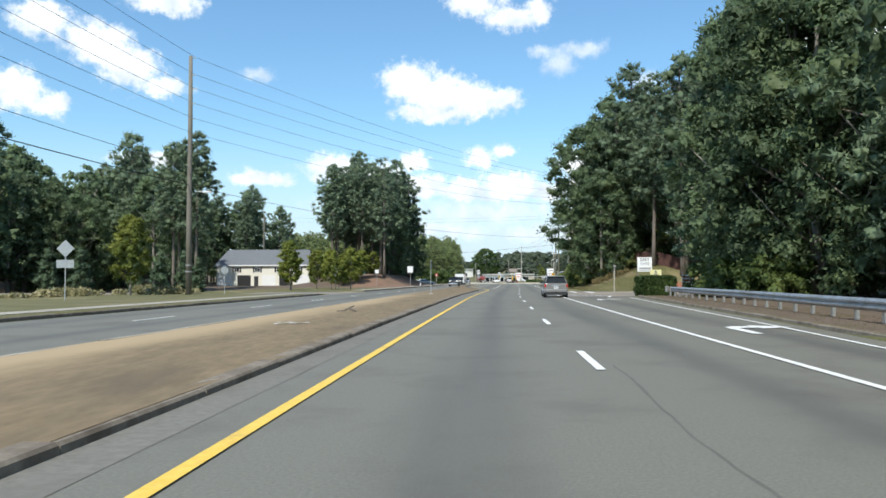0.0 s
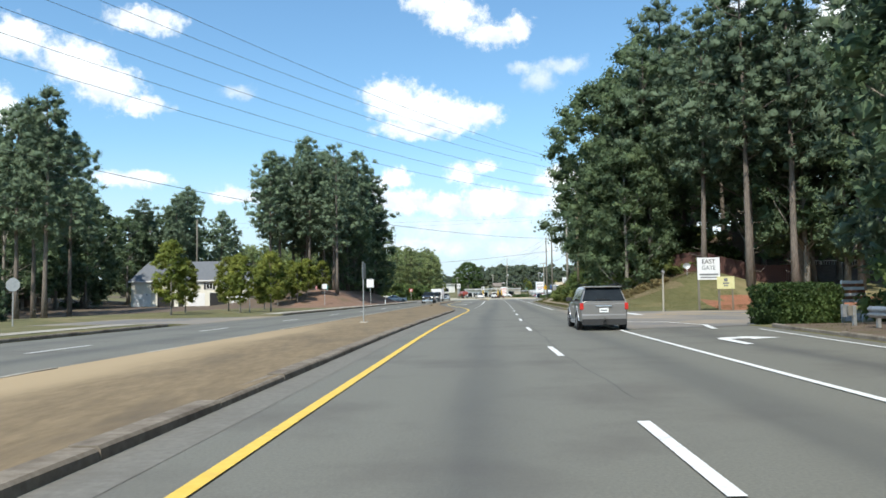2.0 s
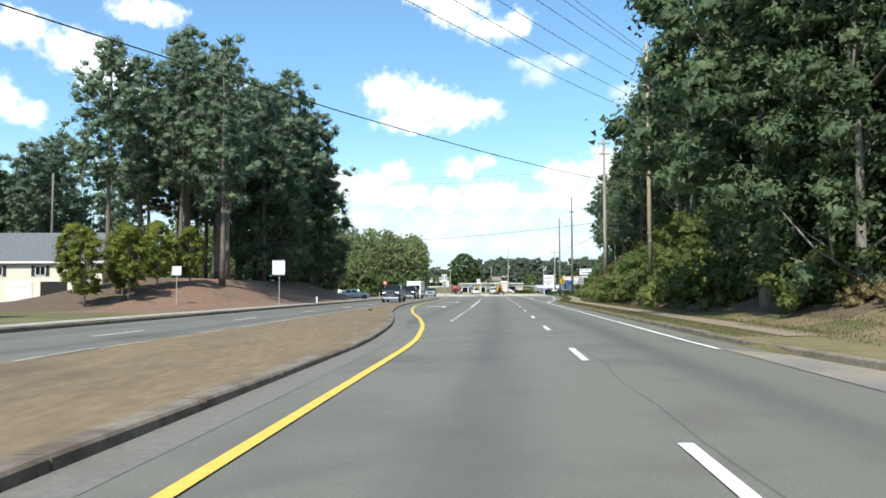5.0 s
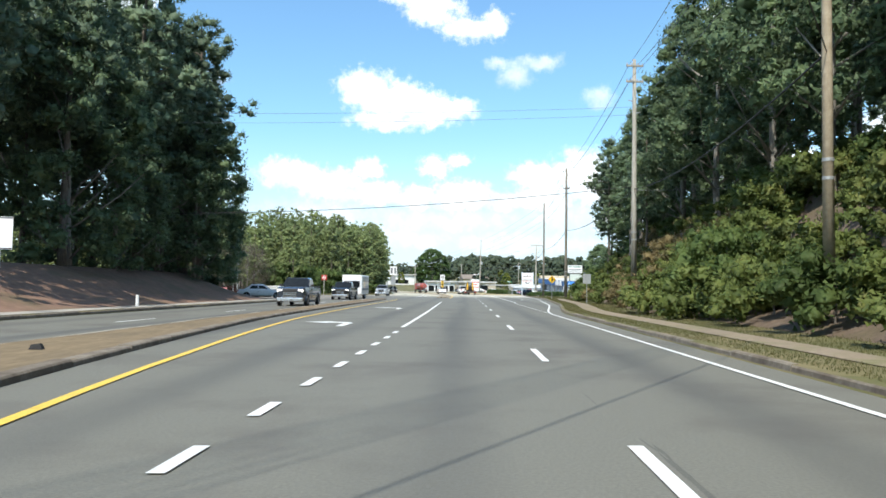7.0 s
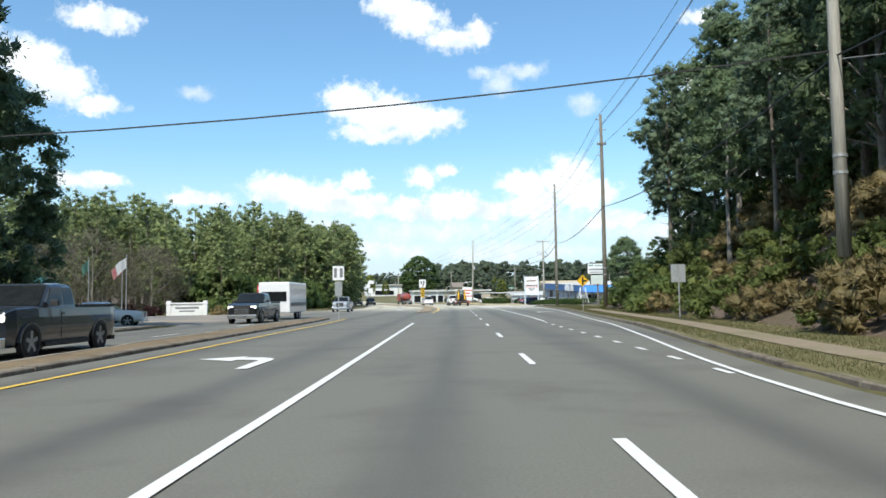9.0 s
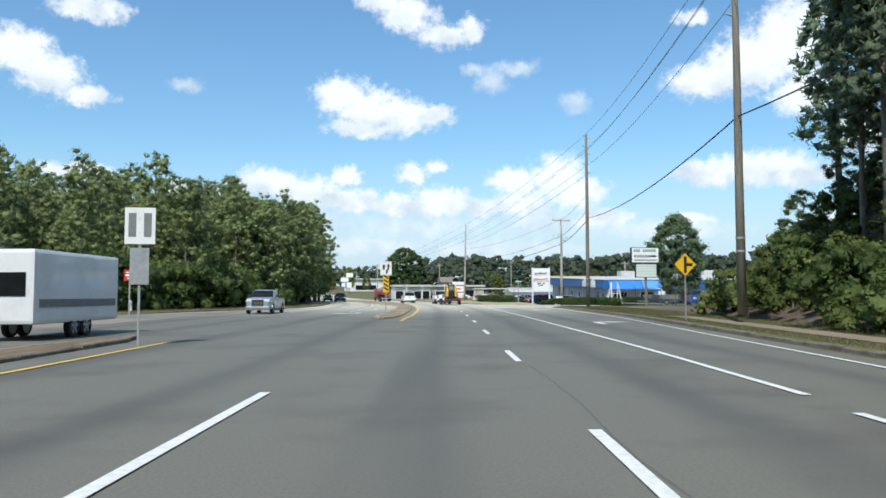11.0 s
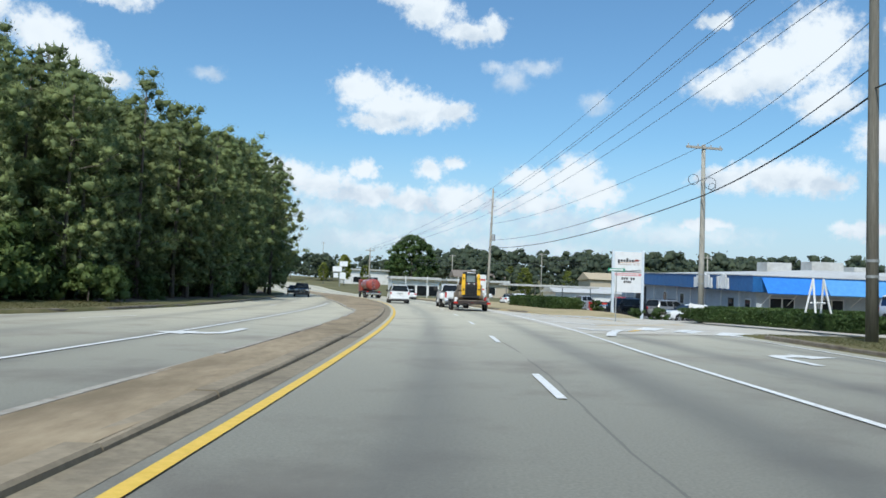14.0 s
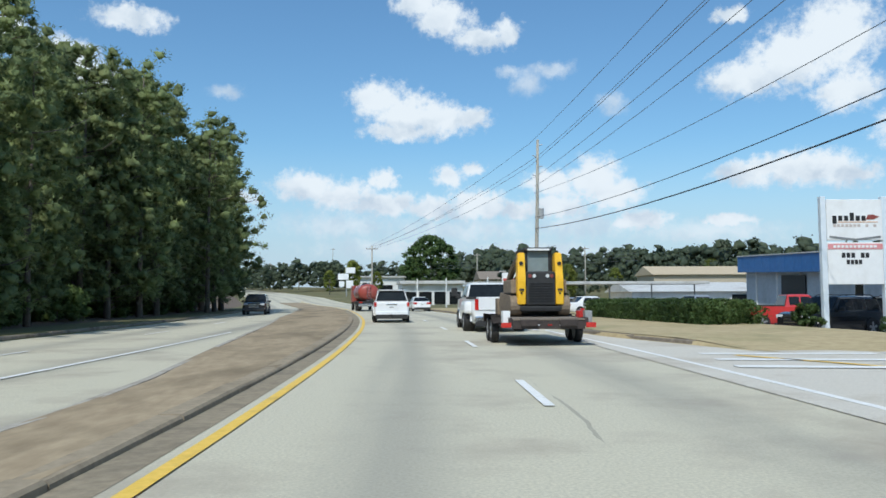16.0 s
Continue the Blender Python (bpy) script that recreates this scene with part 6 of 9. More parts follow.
def guard_rail():
    root = empty("guard_rail", Matrix(), "long galvanised W-beam guard rail on posts", "guard rail")
    ys = frange(-8, 54.5, 1.9)
    off = lambda y: lane(y) + tab(y, [-8, 19, 36, 54.5], [9.9, 10.1, 11.3, 12.0])
    prof = [(0.0, 0.31), (-0.03, 0.33), (-0.085, 0.39), (-0.085, 0.43), (-0.02, 0.48), (-0.02, 0.50), (-0.085, 0.55), (-0.085, 0.59), (-0.03, 0.65), (0.0, 0.67), (0.008, 0.65), (-0.03, 0.59), (-0.06, 0.55), (0.0, 0.49), (-0.06, 0.43), (-0.03, 0.37)]
    for i, (a, b) in enumerate(zip(ys[::2], ys[2::2])):
        bm = bmesh.new()
        loft(bm, [[(off(y) + px - (0.006 if i % 2 else 0), y, ground_z(off(y), y) + pz) for px, pz in prof] for y in (a - 0.1, (a + b) / 2, b + 0.1)])
        part("rail", bm, GALV, root)
    for y in ys:
        x, z = off(y), ground_z(off(y), y)
        bm = bmesh.new()
        box(bm, x + 0.16, x + 0.26, y - 0.06, y + 0.06, z - 0.3, z + 0.66)
        part("post", bm, STEEL_POST, root)
        bm = bmesh.new()
        box(bm, x + 0.0, x + 0.16, y - 0.04, y + 0.04, z + 0.33, z + 0.65)
        part("block", bm, POLEDARK, root)
    y = 54.6
    x, z = off(y), ground_z(off(y), y)
    bm = bmesh.new()
    prof2 = [(-0.12, 0.28), (0.10, 0.28), (0.10, 0.70), (-0.12, 0.70)]
    loft(bm, [[(x + a, yy, z + b) for a, b in prof2] for yy in (y, y + 0.12)])
    part("end_terminal", bm, GALV, root, "blunt steel end piece")


grey_house()
guard_rail()


def hedge(name, x0, x1, y0, y1, z0, h, leaves, label, n, seed, rz=0.0, m=None, size=0.055):
    """Clipped hedge: a dense box of leaves with a rounded, slightly uneven skin, over stems."""
    rng = np.random.default_rng(seed)
    lx_, ly_ = (x1 - x0) / 2, (y1 - y0) / 2
    p = rng.uniform(-1, 1, (n, 3))
    ax = rng.integers(0, 5, n)
    sgn = np.sign(rng.normal(size=n))
    for k in range(2):
        s = ax == k
        p[s, k] = sgn[s]
    top = (ax >= 3)
    p[top, 2] = 1
    rr = np.linalg.norm(p / np.array([1.0, 1.0, 1.0]), ord=6, axis=1)
    p = p / np.maximum(rr, 0.8)[:, None]
    wob = np.array([noise.noise(Vector((a * lx_ * 1.4, b * ly_ * 1.4, c * 2))) for a, b, c in p])
    p = p * (1 + 0.13 * wob + rng.normal(size=n) * 0.03)[:, None]
    c = p * np.array([lx_, ly_, h / 2]) + np.array([0, 0, h / 2])
    me = leaf_mesh("foliage", c, np.full(n, 0.05), 3, size, rng, 1, 0.2, 1.3, heart=0.0)
    root = empty(name, m if m is not None else pose((x0 + x1) / 2, (y0 + y1) / 2, z0, 0, 0, rz), label, "hedge")
    mesh_part("foliage", me, leaves, root)
    bm = bmesh.new()
    k = 0.86
    box(bm, -lx_ * k, lx_ * k, -ly_ * k, ly_ * k, -0.1, h * 0.88, 0.12)
    part("core", bm, HEDGE, root, "dense dark inner twigs")
    return root


hedge("clipped_hedge", 15.05, 17.8, 57.6, 60.2, ground_z(16, 59) - 0.05, 1.6, HEDGE, "rounded dark green clipped hedge at the guard rail's end", 5200, 1)
hedge("clipped_hedge", 33.4, 36.4, 285, 301, 0.28, 1.1, HEDGE, "long clipped hedge before the parked cars", 9000, 2, m=pose(34.6, 293.5, 0.1, 0, 0, 5))
hedge("clipped_hedge", 0, 1.3, 0, 13.5, 0.28, 0.75, HEDGE, "long clipped hedge along the shop lot", 8000, 3, m=pose(45.8, 268.8, 0.25, 0, 0, 90 + 9))
hedge("clipped_hedge", 0, 1.2, 0, 14, 0.28, 0.65, HEDGE, "low clipped hedge behind the chain-link fence", 7000, 4, m=pose(39.6, 259, 0.25, 0, 0, 14))
for x, y, s in ((36.9, 283.0, 0.6), (40.2, 282.6, 0.75), (39.2, 274.2, 0.85), (46, 330, 1.2)):
    b = make_bush(int(x * 10), s, s * 1.5, HEDGE, 30, 60, 0.07, "clipped round shrub by the tall white sign")
    b.matrix_basis = pose(x, y, ground_z(x, y))
# bank of flowering shrub behind the guard rail
for i, (x, y) in enumerate(((19.6, 56), (18.4, 51.5), (18.0, 47), (17.6, 42.5))):
    b = plant("lush", x + 1.0, y, 1.1, rnd=R, label="dark leafy shrub behind the guard rail")


# ---- poles and lines ----
def utility_pole(x, y, z0, top, wood, label, r=0.19, arms=(), lean=(0.0, 0.0), pins=(), lamp=None, drum=None):
    root = empty("utility_pole", pose(x, y, z0, lean[0], lean[1], 0), label, "utility pole", "utility poles")
    h = top - z0
    bm = bmesh.new()
    pipe(bm, [(0, 0, -0.5), (0, 0, h * 0.33), (0.02, 0, h * 0.66), (0, 0, h)], [r, r * 0.88, r * 0.75, r * 0.6], 12)
    part("shaft", bm, wood, root, smooth=True)
    for z, w, rz in arms:
        bm = bmesh.new()
        box(bm, -w / 2, w / 2, -0.16, -0.05, z - z0 - 0.07, z - z0 + 0.07, 0.01, m=pose(0, 0, 0, 0, 0, rz))
        arm = part("crossarm", bm, wood, root)
        for k in (-0.45, -0.18, 0.18, 0.45):
            bm = bmesh.new()
            tube(bm, (w * k, -0.1, z - z0 + 0.07), (w * k, -0.1, z - z0 + 0.22), 0.05, 0.035, 8)
            ins = part("insulator", bm, CERAMIC, arm)
            ins.matrix_basis = pose(0, 0, 0, 0, 0, rz)
    for z, side in pins:
        bm = bmesh.new()
        tube(bm, (0, 0, z - z0), (side * 0.45, 0, z - z0 + 0.10), 0.05, 0.035, 8)
        part("insulator", bm, CERAMIC, root)
    for z in (z0 + 2.2, z0 + 2.75):
        bm = bmesh.new()
        tube(bm, (0, 0, z - z0 - 0.05), (0, 0, z - z0 + 0.05), r * 1.04, n=12)
        part("band", bm, STEEL_POST, root)
    if lamp:
        dx, lz = lamp
        bm = bmesh.new()
        pipe(bm, [(0, 0, lz - z0 - 0.5), (dx * 0.5, 0, lz - z0 + 0.05), (dx, 0, lz - z0)], [0.035, 0.03, 0.03], 8)
        part("lamp_arm", bm, GALV, root)
        bm = bmesh.new()
        prism(bm, [(-0.35, -0.14), (0.35, -0.10), (0.35, 0.10), (-0.35, 0.14)], -0.08, 0.07, pose(dx + 0.3, 0, lz - z0), 0.03)
        part("lamp_head", bm, SIGN_W, root, "pale street lamp head")
    if drum:
        dx, dz = drum
        bm = bmesh.new()
        tube(bm, (dx, -0.1, dz - z0), (dx, -0.1, dz - z0 + 0.85), 0.24, n=14)
        part("transformer", bm, CERAMIC, root, "grey can transformer")
    return root


P0 = (-21.6, 64.7)
Z0 = (20.5, 19.0, 17.8, 16.5, 15.2, 13.9)
utility_pole(*P0, -0.1, 20.6, POLEDARK, "tall dark wooden utility pole across the highway", 0.26, pins=[(z - 0.1, 1) for z in Z0], lamp=(1.2, 8.9))
utility_pole(-27.5, -2, 0, 20.6, POLEDARK, "tall dark wooden utility pole across the highway", 0.26, pins=[(z - 0.1, 1) for z in Z0])
utility_pole(22.0, 129, 2.6, 19.2, TANPOLE, "weathered tan wooden pole on the brushy bank", 0.17, pins=[(z, -1) for z in (18.6, 17.3, 16.0, 14.8)])
utility_pole(26.9, 162.9, 3.0, 18.8, POLEWOOD, "weathered wooden pole on the bank with line brackets", 0.22, arms=[(18.3, 1.3, 0), (17.1, 1.3, 0)], pins=[(15.6, -1), (14.7, 1)])
utility_pole(30.9, 203.3, 1.0, 17.0, POLEDARK, "dark wooden pole at the end of the bank", 0.2, arms=[(14.4, 0.8, 0)], pins=[(16.5, -1), (15.6, 1), (13.4, -1)])
utility_pole(36.5, 246.5, 0.2, 17.5, POLEDARK, "tall dark wooden pole beside the shop fence", 0.21, pins=[(17.0, 1), (16.2, -1), (15.4, 1), (14.4, -1), (13.5, 1)])
utility_pole(38.75, 266.3, 0.2, 10.9, POLEWOOD, "pale wooden pole with a broad crossarm and cable loops", 0.19, arms=[(10.7, 2.4, 8)])
utility_pole(32.8, 320.3, 0.1, 15.1, POLEWOOD, "leaning wooden pole with a can transformer", 0.19, lean=(0, 1.2), pins=[(14.6, 1), (13.6, -1), (12.7, 1), (11.9, -1)], drum=(0.35, 8.2))
for x, y, h in ((-9.4, 560, 17), (-25, 575, 13), (-34, 560, 11), (16, 372, 9.5), (60, 420, 12), (75, 350, 9), (38, 440, 11)):
    z = ground_z(x, y)
    utility_pole(x, y, z, z + h, POLEWOOD, "distant wooden pole down the road", 0.17, arms=[(z + h - 0.5, 1.8, 10)])
# board leaned against the pole foot
bm = bmesh.new()
box(bm, -0.45, 0.45, -0.02, 0.02, 0, 0.95, 0.006, m=pose(0, 0, 0, -12, 6, 0))
thing("leaning_board", bm, WHITE_TRIM, pose(38.3, 265.9, 0.22), "plain white board leaned against a pole", "board")
# cable loops under the crossarm
for i, (dx, r) in enumerate(((-0.55, 0.32), (0.5, 0.36), (0.62, 0.22))):
    bm = bmesh.new()
    pipe(bm, [(r * math.cos(a), 0, r * math.sin(a)) for a in np.linspace(0, 2 * math.pi, 15)], [0.018] * 15, 5)
    thing("cable_loop", bm, WIRE, pose(38.6 + dx, 266.05, 8.7 - 0.2 * i), "coiled slack loop of black cable", "cable", "cable loops")


def wire(p0, p1, sag, r=0.016, material=None, label="thin overhead power line"):
    p0, p1 = Vector(p0), Vector(p1)
    n = 14
    bm = bmesh.new()
    pipe(bm, [p0.lerp(p1, i / n) - Vector((0, 0, sag * 4 * (i / n) * (1 - i / n))) for i in range(n + 1)], [r] * (n + 1), 4)
    thing("overhead_wire", bm, material or WIRE_A, Matrix(), label, "cable", "overhead wires")


ZR = (18.7, 18.4, 17.4, 16.1, 14.9, 13.9)
for i, z in enumerate(Z0):
    wire((-27.1, -2, z), (P0[0] + 0.4, P0[1], z), 0.7)
    wire((P0[0] + 0.4, P0[1], z), (21.6, 129, ZR[i]), 1.3)
wire((-27.5, -2, 9.6), (P0[0], P0[1], 9.5), 0.5, 0.035, WIRE, "thick black communication cable")
wire((P0[0], P0[1], 9.4), (22, 129, 8.6), 1.5, 0.02, WIRE, "thick black communication cable")
wire((-27.5, -2, 11.2), (P0[0], P0[1], 11.0), 0.5, 0.02)
for k, (a, b, za, zb) in enumerate((((22, 129), (26.9, 162.9), (18.6, 17.4, 16.0, 14.8), (18.5, 18.5, 17.3, 15.7)), ((26.9, 162.9), (30.9, 203.3), (18.5, 18.5, 17.3, 15.7), (16.7, 16.5, 15.6, 14.6)), ((30.9, 203.3), (36.5, 246.5), (16.7, 16.5, 15.6, 14.6), (17.2, 16.3, 15.5, 14.5)), ((36.5, 246.5), (32.8, 320.3), (17.2, 16.3, 15.5, 14.5), (14.8, 13.7, 12.8, 12.0)), ((32.8, 320.3), (16, 372), (14.8, 13.7, 12.8, 12.0), (9.3, 9.2, 9.1, 9.0)))):
    for i, (u0, u1) in enumerate(zip(za, zb)):
        s = -0.35 if i % 2 == 0 else 0.35
        wire((a[0] + s, a[1], u0), (b[0] + s, b[1], u1), 0.7)
    if k < 3:
        wire((*a, 9.0 if k else 8.6), (*b, 9.0), 0.8, 0.032, WIRE, "thick black communication cable")
for za, zb, zc, r in ((8.8, 7.7, 7.3, 0.035), (9.8, 8.7, 8.3, 0.022)):
    wire((36.5, 246.5, za), (38.6, 266.3, zb), 0.3, r, WIRE, "thick black communication cable")
    wire((38.6, 266.3, zb), (32.8, 320.3, zc), 0.9, r, WIRE, "thick black communication cable")
wire((36.5, 246.5, 13.4), (32.8, 320.3, 11.0), 0.9)
wire((26.9, 162.9, 9.2), (-40, 170, 8.0), 1.8, 0.03, WIRE, "black cable crossing over the highway")
wire((26.9, 162.9, 15.2), (-40, 170, 15.5), 0.8, 0.012)
wire((26.9, 162.9, 14.6), (-40, 170, 14.6), 0.8, 0.012)
wire((26.9, 162.9, 8.9), (44, 150, 9.6), 0.5, 0.02)
wire((38.6, 266.2, 10.8), (36.5, 246.5, 11.5), 0.4)
wire((38.6, 266.2, 10.8), (32.8, 320.3, 10.4), 0.8)
for dz in (0, 0.8, 1.6):
    wire((-25, 575, ground_z(-25, 575) + 11 - dz), (75, 430, 11.5 - dz), 1.2, 0.03)
utility_pole(-40, 170, ground_z(-40, 170), 16, POLEDARK, "dark wooden pole among the far pines", 0.2)


# ---- house with garages ----
def gable_house():
    w, d, eave, ridge = 19.0, 9.0, 4.3, 7.3
    root = empty("house", pose(-36.2, 153.5, 0.2, 0, 0, -2), "cream two-storey house with garages and grey gable roof", "house")
    bm = bmesh.new()
    box(bm, -w / 2, w / 2, 0, d, -1.2, eave, 0.02)
    part("wall", bm, SIDING, root)
    bm = bmesh.new()
    o = 0.35
    for s in (-1, 1):
        vs = [(-w / 2 - o, d / 2 + s * (d / 2 + o), eave - 0.25), (w / 2 + o, d / 2 + s * (d / 2 + o), eave - 0.25), (w / 2 - 1.0, d / 2, ridge), (-w / 2 + 1.0, d / 2, ridge)]
        lo = [bm.verts.new(v) for v in vs]
        hi = [bm.verts.new((x, y, z + 0.16)) for x, y, z in vs]
        bm.faces.new(lo)
        bm.faces.new(hi)
        for i in range(4):
            bm.faces.new((lo[i], lo[(i + 1) % 4], hi[(i + 1) % 4], hi[i]))
    for s in (-1, 1):
        a = [bm.verts.new(v) for v in ((s * (w / 2 + o), -o, eave - 0.25), (s * (w / 2 + o), d + o, eave - 0.25), (s * (w / 2 - 1.0), d / 2, ridge + 0.05))]
        bm.faces.new(a)
    part("roof", bm, SHINGLE, root)
    bm = bmesh.new()
    box(bm, -w / 2 - o, w / 2 + o, -o - 0.03, -o, eave - 0.3, eave - 0.08)
    part("fascia", bm, WHITE_TRIM, root)
    for x in (-5.4, -1.2, 3.2, 7.0):
        bm = bmesh.new()
        box(bm, x - 0.55, x + 0.55, -0.06, 0.0, 2.75, 3.75, 0.01)
        win = part("window", bm, WHITE_TRIM, root)
        for k in (-1, 1):
            bm = bmesh.new()
            box(bm, x + k * 0.25 - 0.21, x + k * 0.25 + 0.21, -0.075, -0.061, 2.85, 3.65)
            part("pane", bm, GLASS, win)
            bm = bmesh.new()
            box(bm, x + k * 0.74 - 0.16, x + k * 0.74 + 0.16, -0.07, -0.002, 2.72, 3.78)
            part("shutter", bm, PLASTIC, win)
    # open bays: a black panel on the wall stands for the shade inside
    for x, op in ((-7.7, 0), (-3.9, 1), (1.1, 0), (4.6, 1), (7.9, 0)):
        bm = bmesh.new()
        box(bm, x - 1.35, x + 1.35, -0.05, -0.002, -0.2, 2.15)
        dr = part("garage_door", bm, BLACK if op else WHITE_TRIM, root, "open garage bay, its shaded inside a flat black panel" if op else "closed white garage door")
        if not op:
            for k in range(4):
                bm = bmesh.new()
                box(bm, x - 1.25, x + 1.25, -0.075, -0.051, -0.1 + k * 0.55, 0.38 + k * 0.55, 0.01)
                part("door_panel", bm, WHITE_TRIM, dr)
    bm = bmesh.new()
    box(bm, -1.85, -1.0, -0.05, -0.002, -0.2, 1.95)
    part("door", bm, PLASTIC, root)
    bm = bmesh.new()
    tube(bm, (-6.9, -0.3, 1.9), (-6.9, -0.3, 2.1), 0.06)
    part("wall_lamp", bm, BLACK, root)


gable_house()


# ---- monument sign and flags at the side street ----
def monument():
    root = empty("monument_sign", pose(-8.6, 222, ground_z(-8.6, 222) - 0.05, 0, 0, 4), "white stone monument sign with stepped ends", "sign")
    bm = bmesh.new()
    box(bm, -1.75, 1.75, -0.2, 0.2, -0.2, 1.25, 0.04)
    part("slab", bm, WALL_W, root)
    for s in (-1, 1):
        bm = bmesh.new()
        box(bm, s * 1.85 - 0.22, s * 1.85 + 0.22, -0.28, 0.28, -0.2, 1.6, 0.04)
        part("pillar", bm, WALL_W, root)
    bm = bmesh.new()
    box(bm, -2.1, 2.1, -0.3, 0.3, 1.25, 1.4, 0.03)
    part("cap", bm, WHITE_TRIM, root)
    bars(root, pose(0, -0.2, 0), [(-1.2, 1.2, 0.75, 0.95), (-0.8, 0.8, 0.45, 0.58)], GREYINK)


monument()


def flag(x, y, h, colour, label, w=1.5):
    root = empty("flagpole", pose(x, y, ground_z(x, y)), label, "flagpole", "flagpoles")
    bm = bmesh.new()
    tube(bm, (0, 0, -0.2), (0, 0, h), 0.05, 0.03, 10)
    part("pole", bm, GALV, root)
    bm = bmesh.new()
    bmesh.ops.create_icosphere(bm, subdivisions=1, radius=0.07, matrix=pose(0, 0, h + 0.05))
    part("finial", bm, GALV, root)
    bm = bmesh.new()
    cols = []
    for i in range(9):
        t = i / 8
        yy = 0.12 * math.sin(t * 8)
        cols.append([bm.verts.new((-0.06 - w * t * 0.7, yy, h - 0.15 - 0.9 * t * 0.9)), bm.verts.new((-0.05 - w * t * 0.55, yy + 0.05, h - 1.15 - 0.8 * t))])
    for a, b in zip(cols, cols[1:]):
        bm.faces.new((a[0], b[0], b[1], a[1]))
    bmesh.ops.solidify(bm, geom=bm.faces[:], thickness=0.012)
    part("flag", bm, colour, root)


flag(-12.9, 216, 6.0, SIGN_W, "steel flagpole with a limp pale flag")
flag(-13.8, 217.5, 5.6, FLAG_R, "steel flagpole with a limp red and white flag")
flag(-17.6, 219, 5.8, GREENINK, "steel flagpole with a drooping green flag", 1.0)
for x, y, s in ((-12.5, 221.5, 0.9), (-15.2, 223.5, 0.9), (-11.2, 219.5, 0.75)):
    b = make_bush(int(-x * 10), s, s * 1.2, MAROON, 30, 60, 0.08, "rounded dark maroon shrub by the monument sign")
    b.matrix_basis = pose(x, y, ground_z(x, y))
for x, y, s in ((-5.4, 221.5, 0.9), (-3.9, 222.6, 0.8)):
    b = make_bush(int(-x * 10), s, s * 1.1, RUST, 30, 60, 0.08, "rounded bronze shrub by the monument sign")
    b.matrix_basis = pose(x, y, ground_z(x, y))
bm = bmesh.new()
box(bm, -1.35, 1.35, -0.05, 0.05, 0.1, 0.85, 0.02)
thing("low_banner", bm, FLAG_R, pose(-17.0, 222, ground_z(-17, 222), 0, 0, 3), "low red and white banner on the lawn", "banner")
for x, c in ((-25.0, FLAG_R), (-23.2, TEAL)):
    root = empty("banner_board", pose(x, 221, ground_z(x, 221)), "coloured banner board among the trees", "banner")
    bm = bmesh.new()
    box(bm, -0.7, 0.7, -0.03, 0.03, 2.2, 4.0, 0.01)
    part("panel", bm, c, root)
    for s in (-0.6, 0.6):
        bm = bmesh.new()
        tube(bm, (s, 0.05, -0.2), (s, 0.05, 4.0), 0.04)
        part("post", bm, STEEL_POST, root)
for i, (x, y, h, w) in enumerate(((-19, 224, 9.0, 4.6), (-13.5, 226, 7.5, 3.8), (-24, 225, 8.0, 4.0))):
    t = make_broad(950 + i, h, 0.12, w, CREPE, 60, 0.075, 170, "multi-stemmed greyish-brown twiggy tree, almost leafless", BARK_G, "bare_tree", 1.0, True)
    t.matrix_basis = pose(x, y, ground_z(x, y))


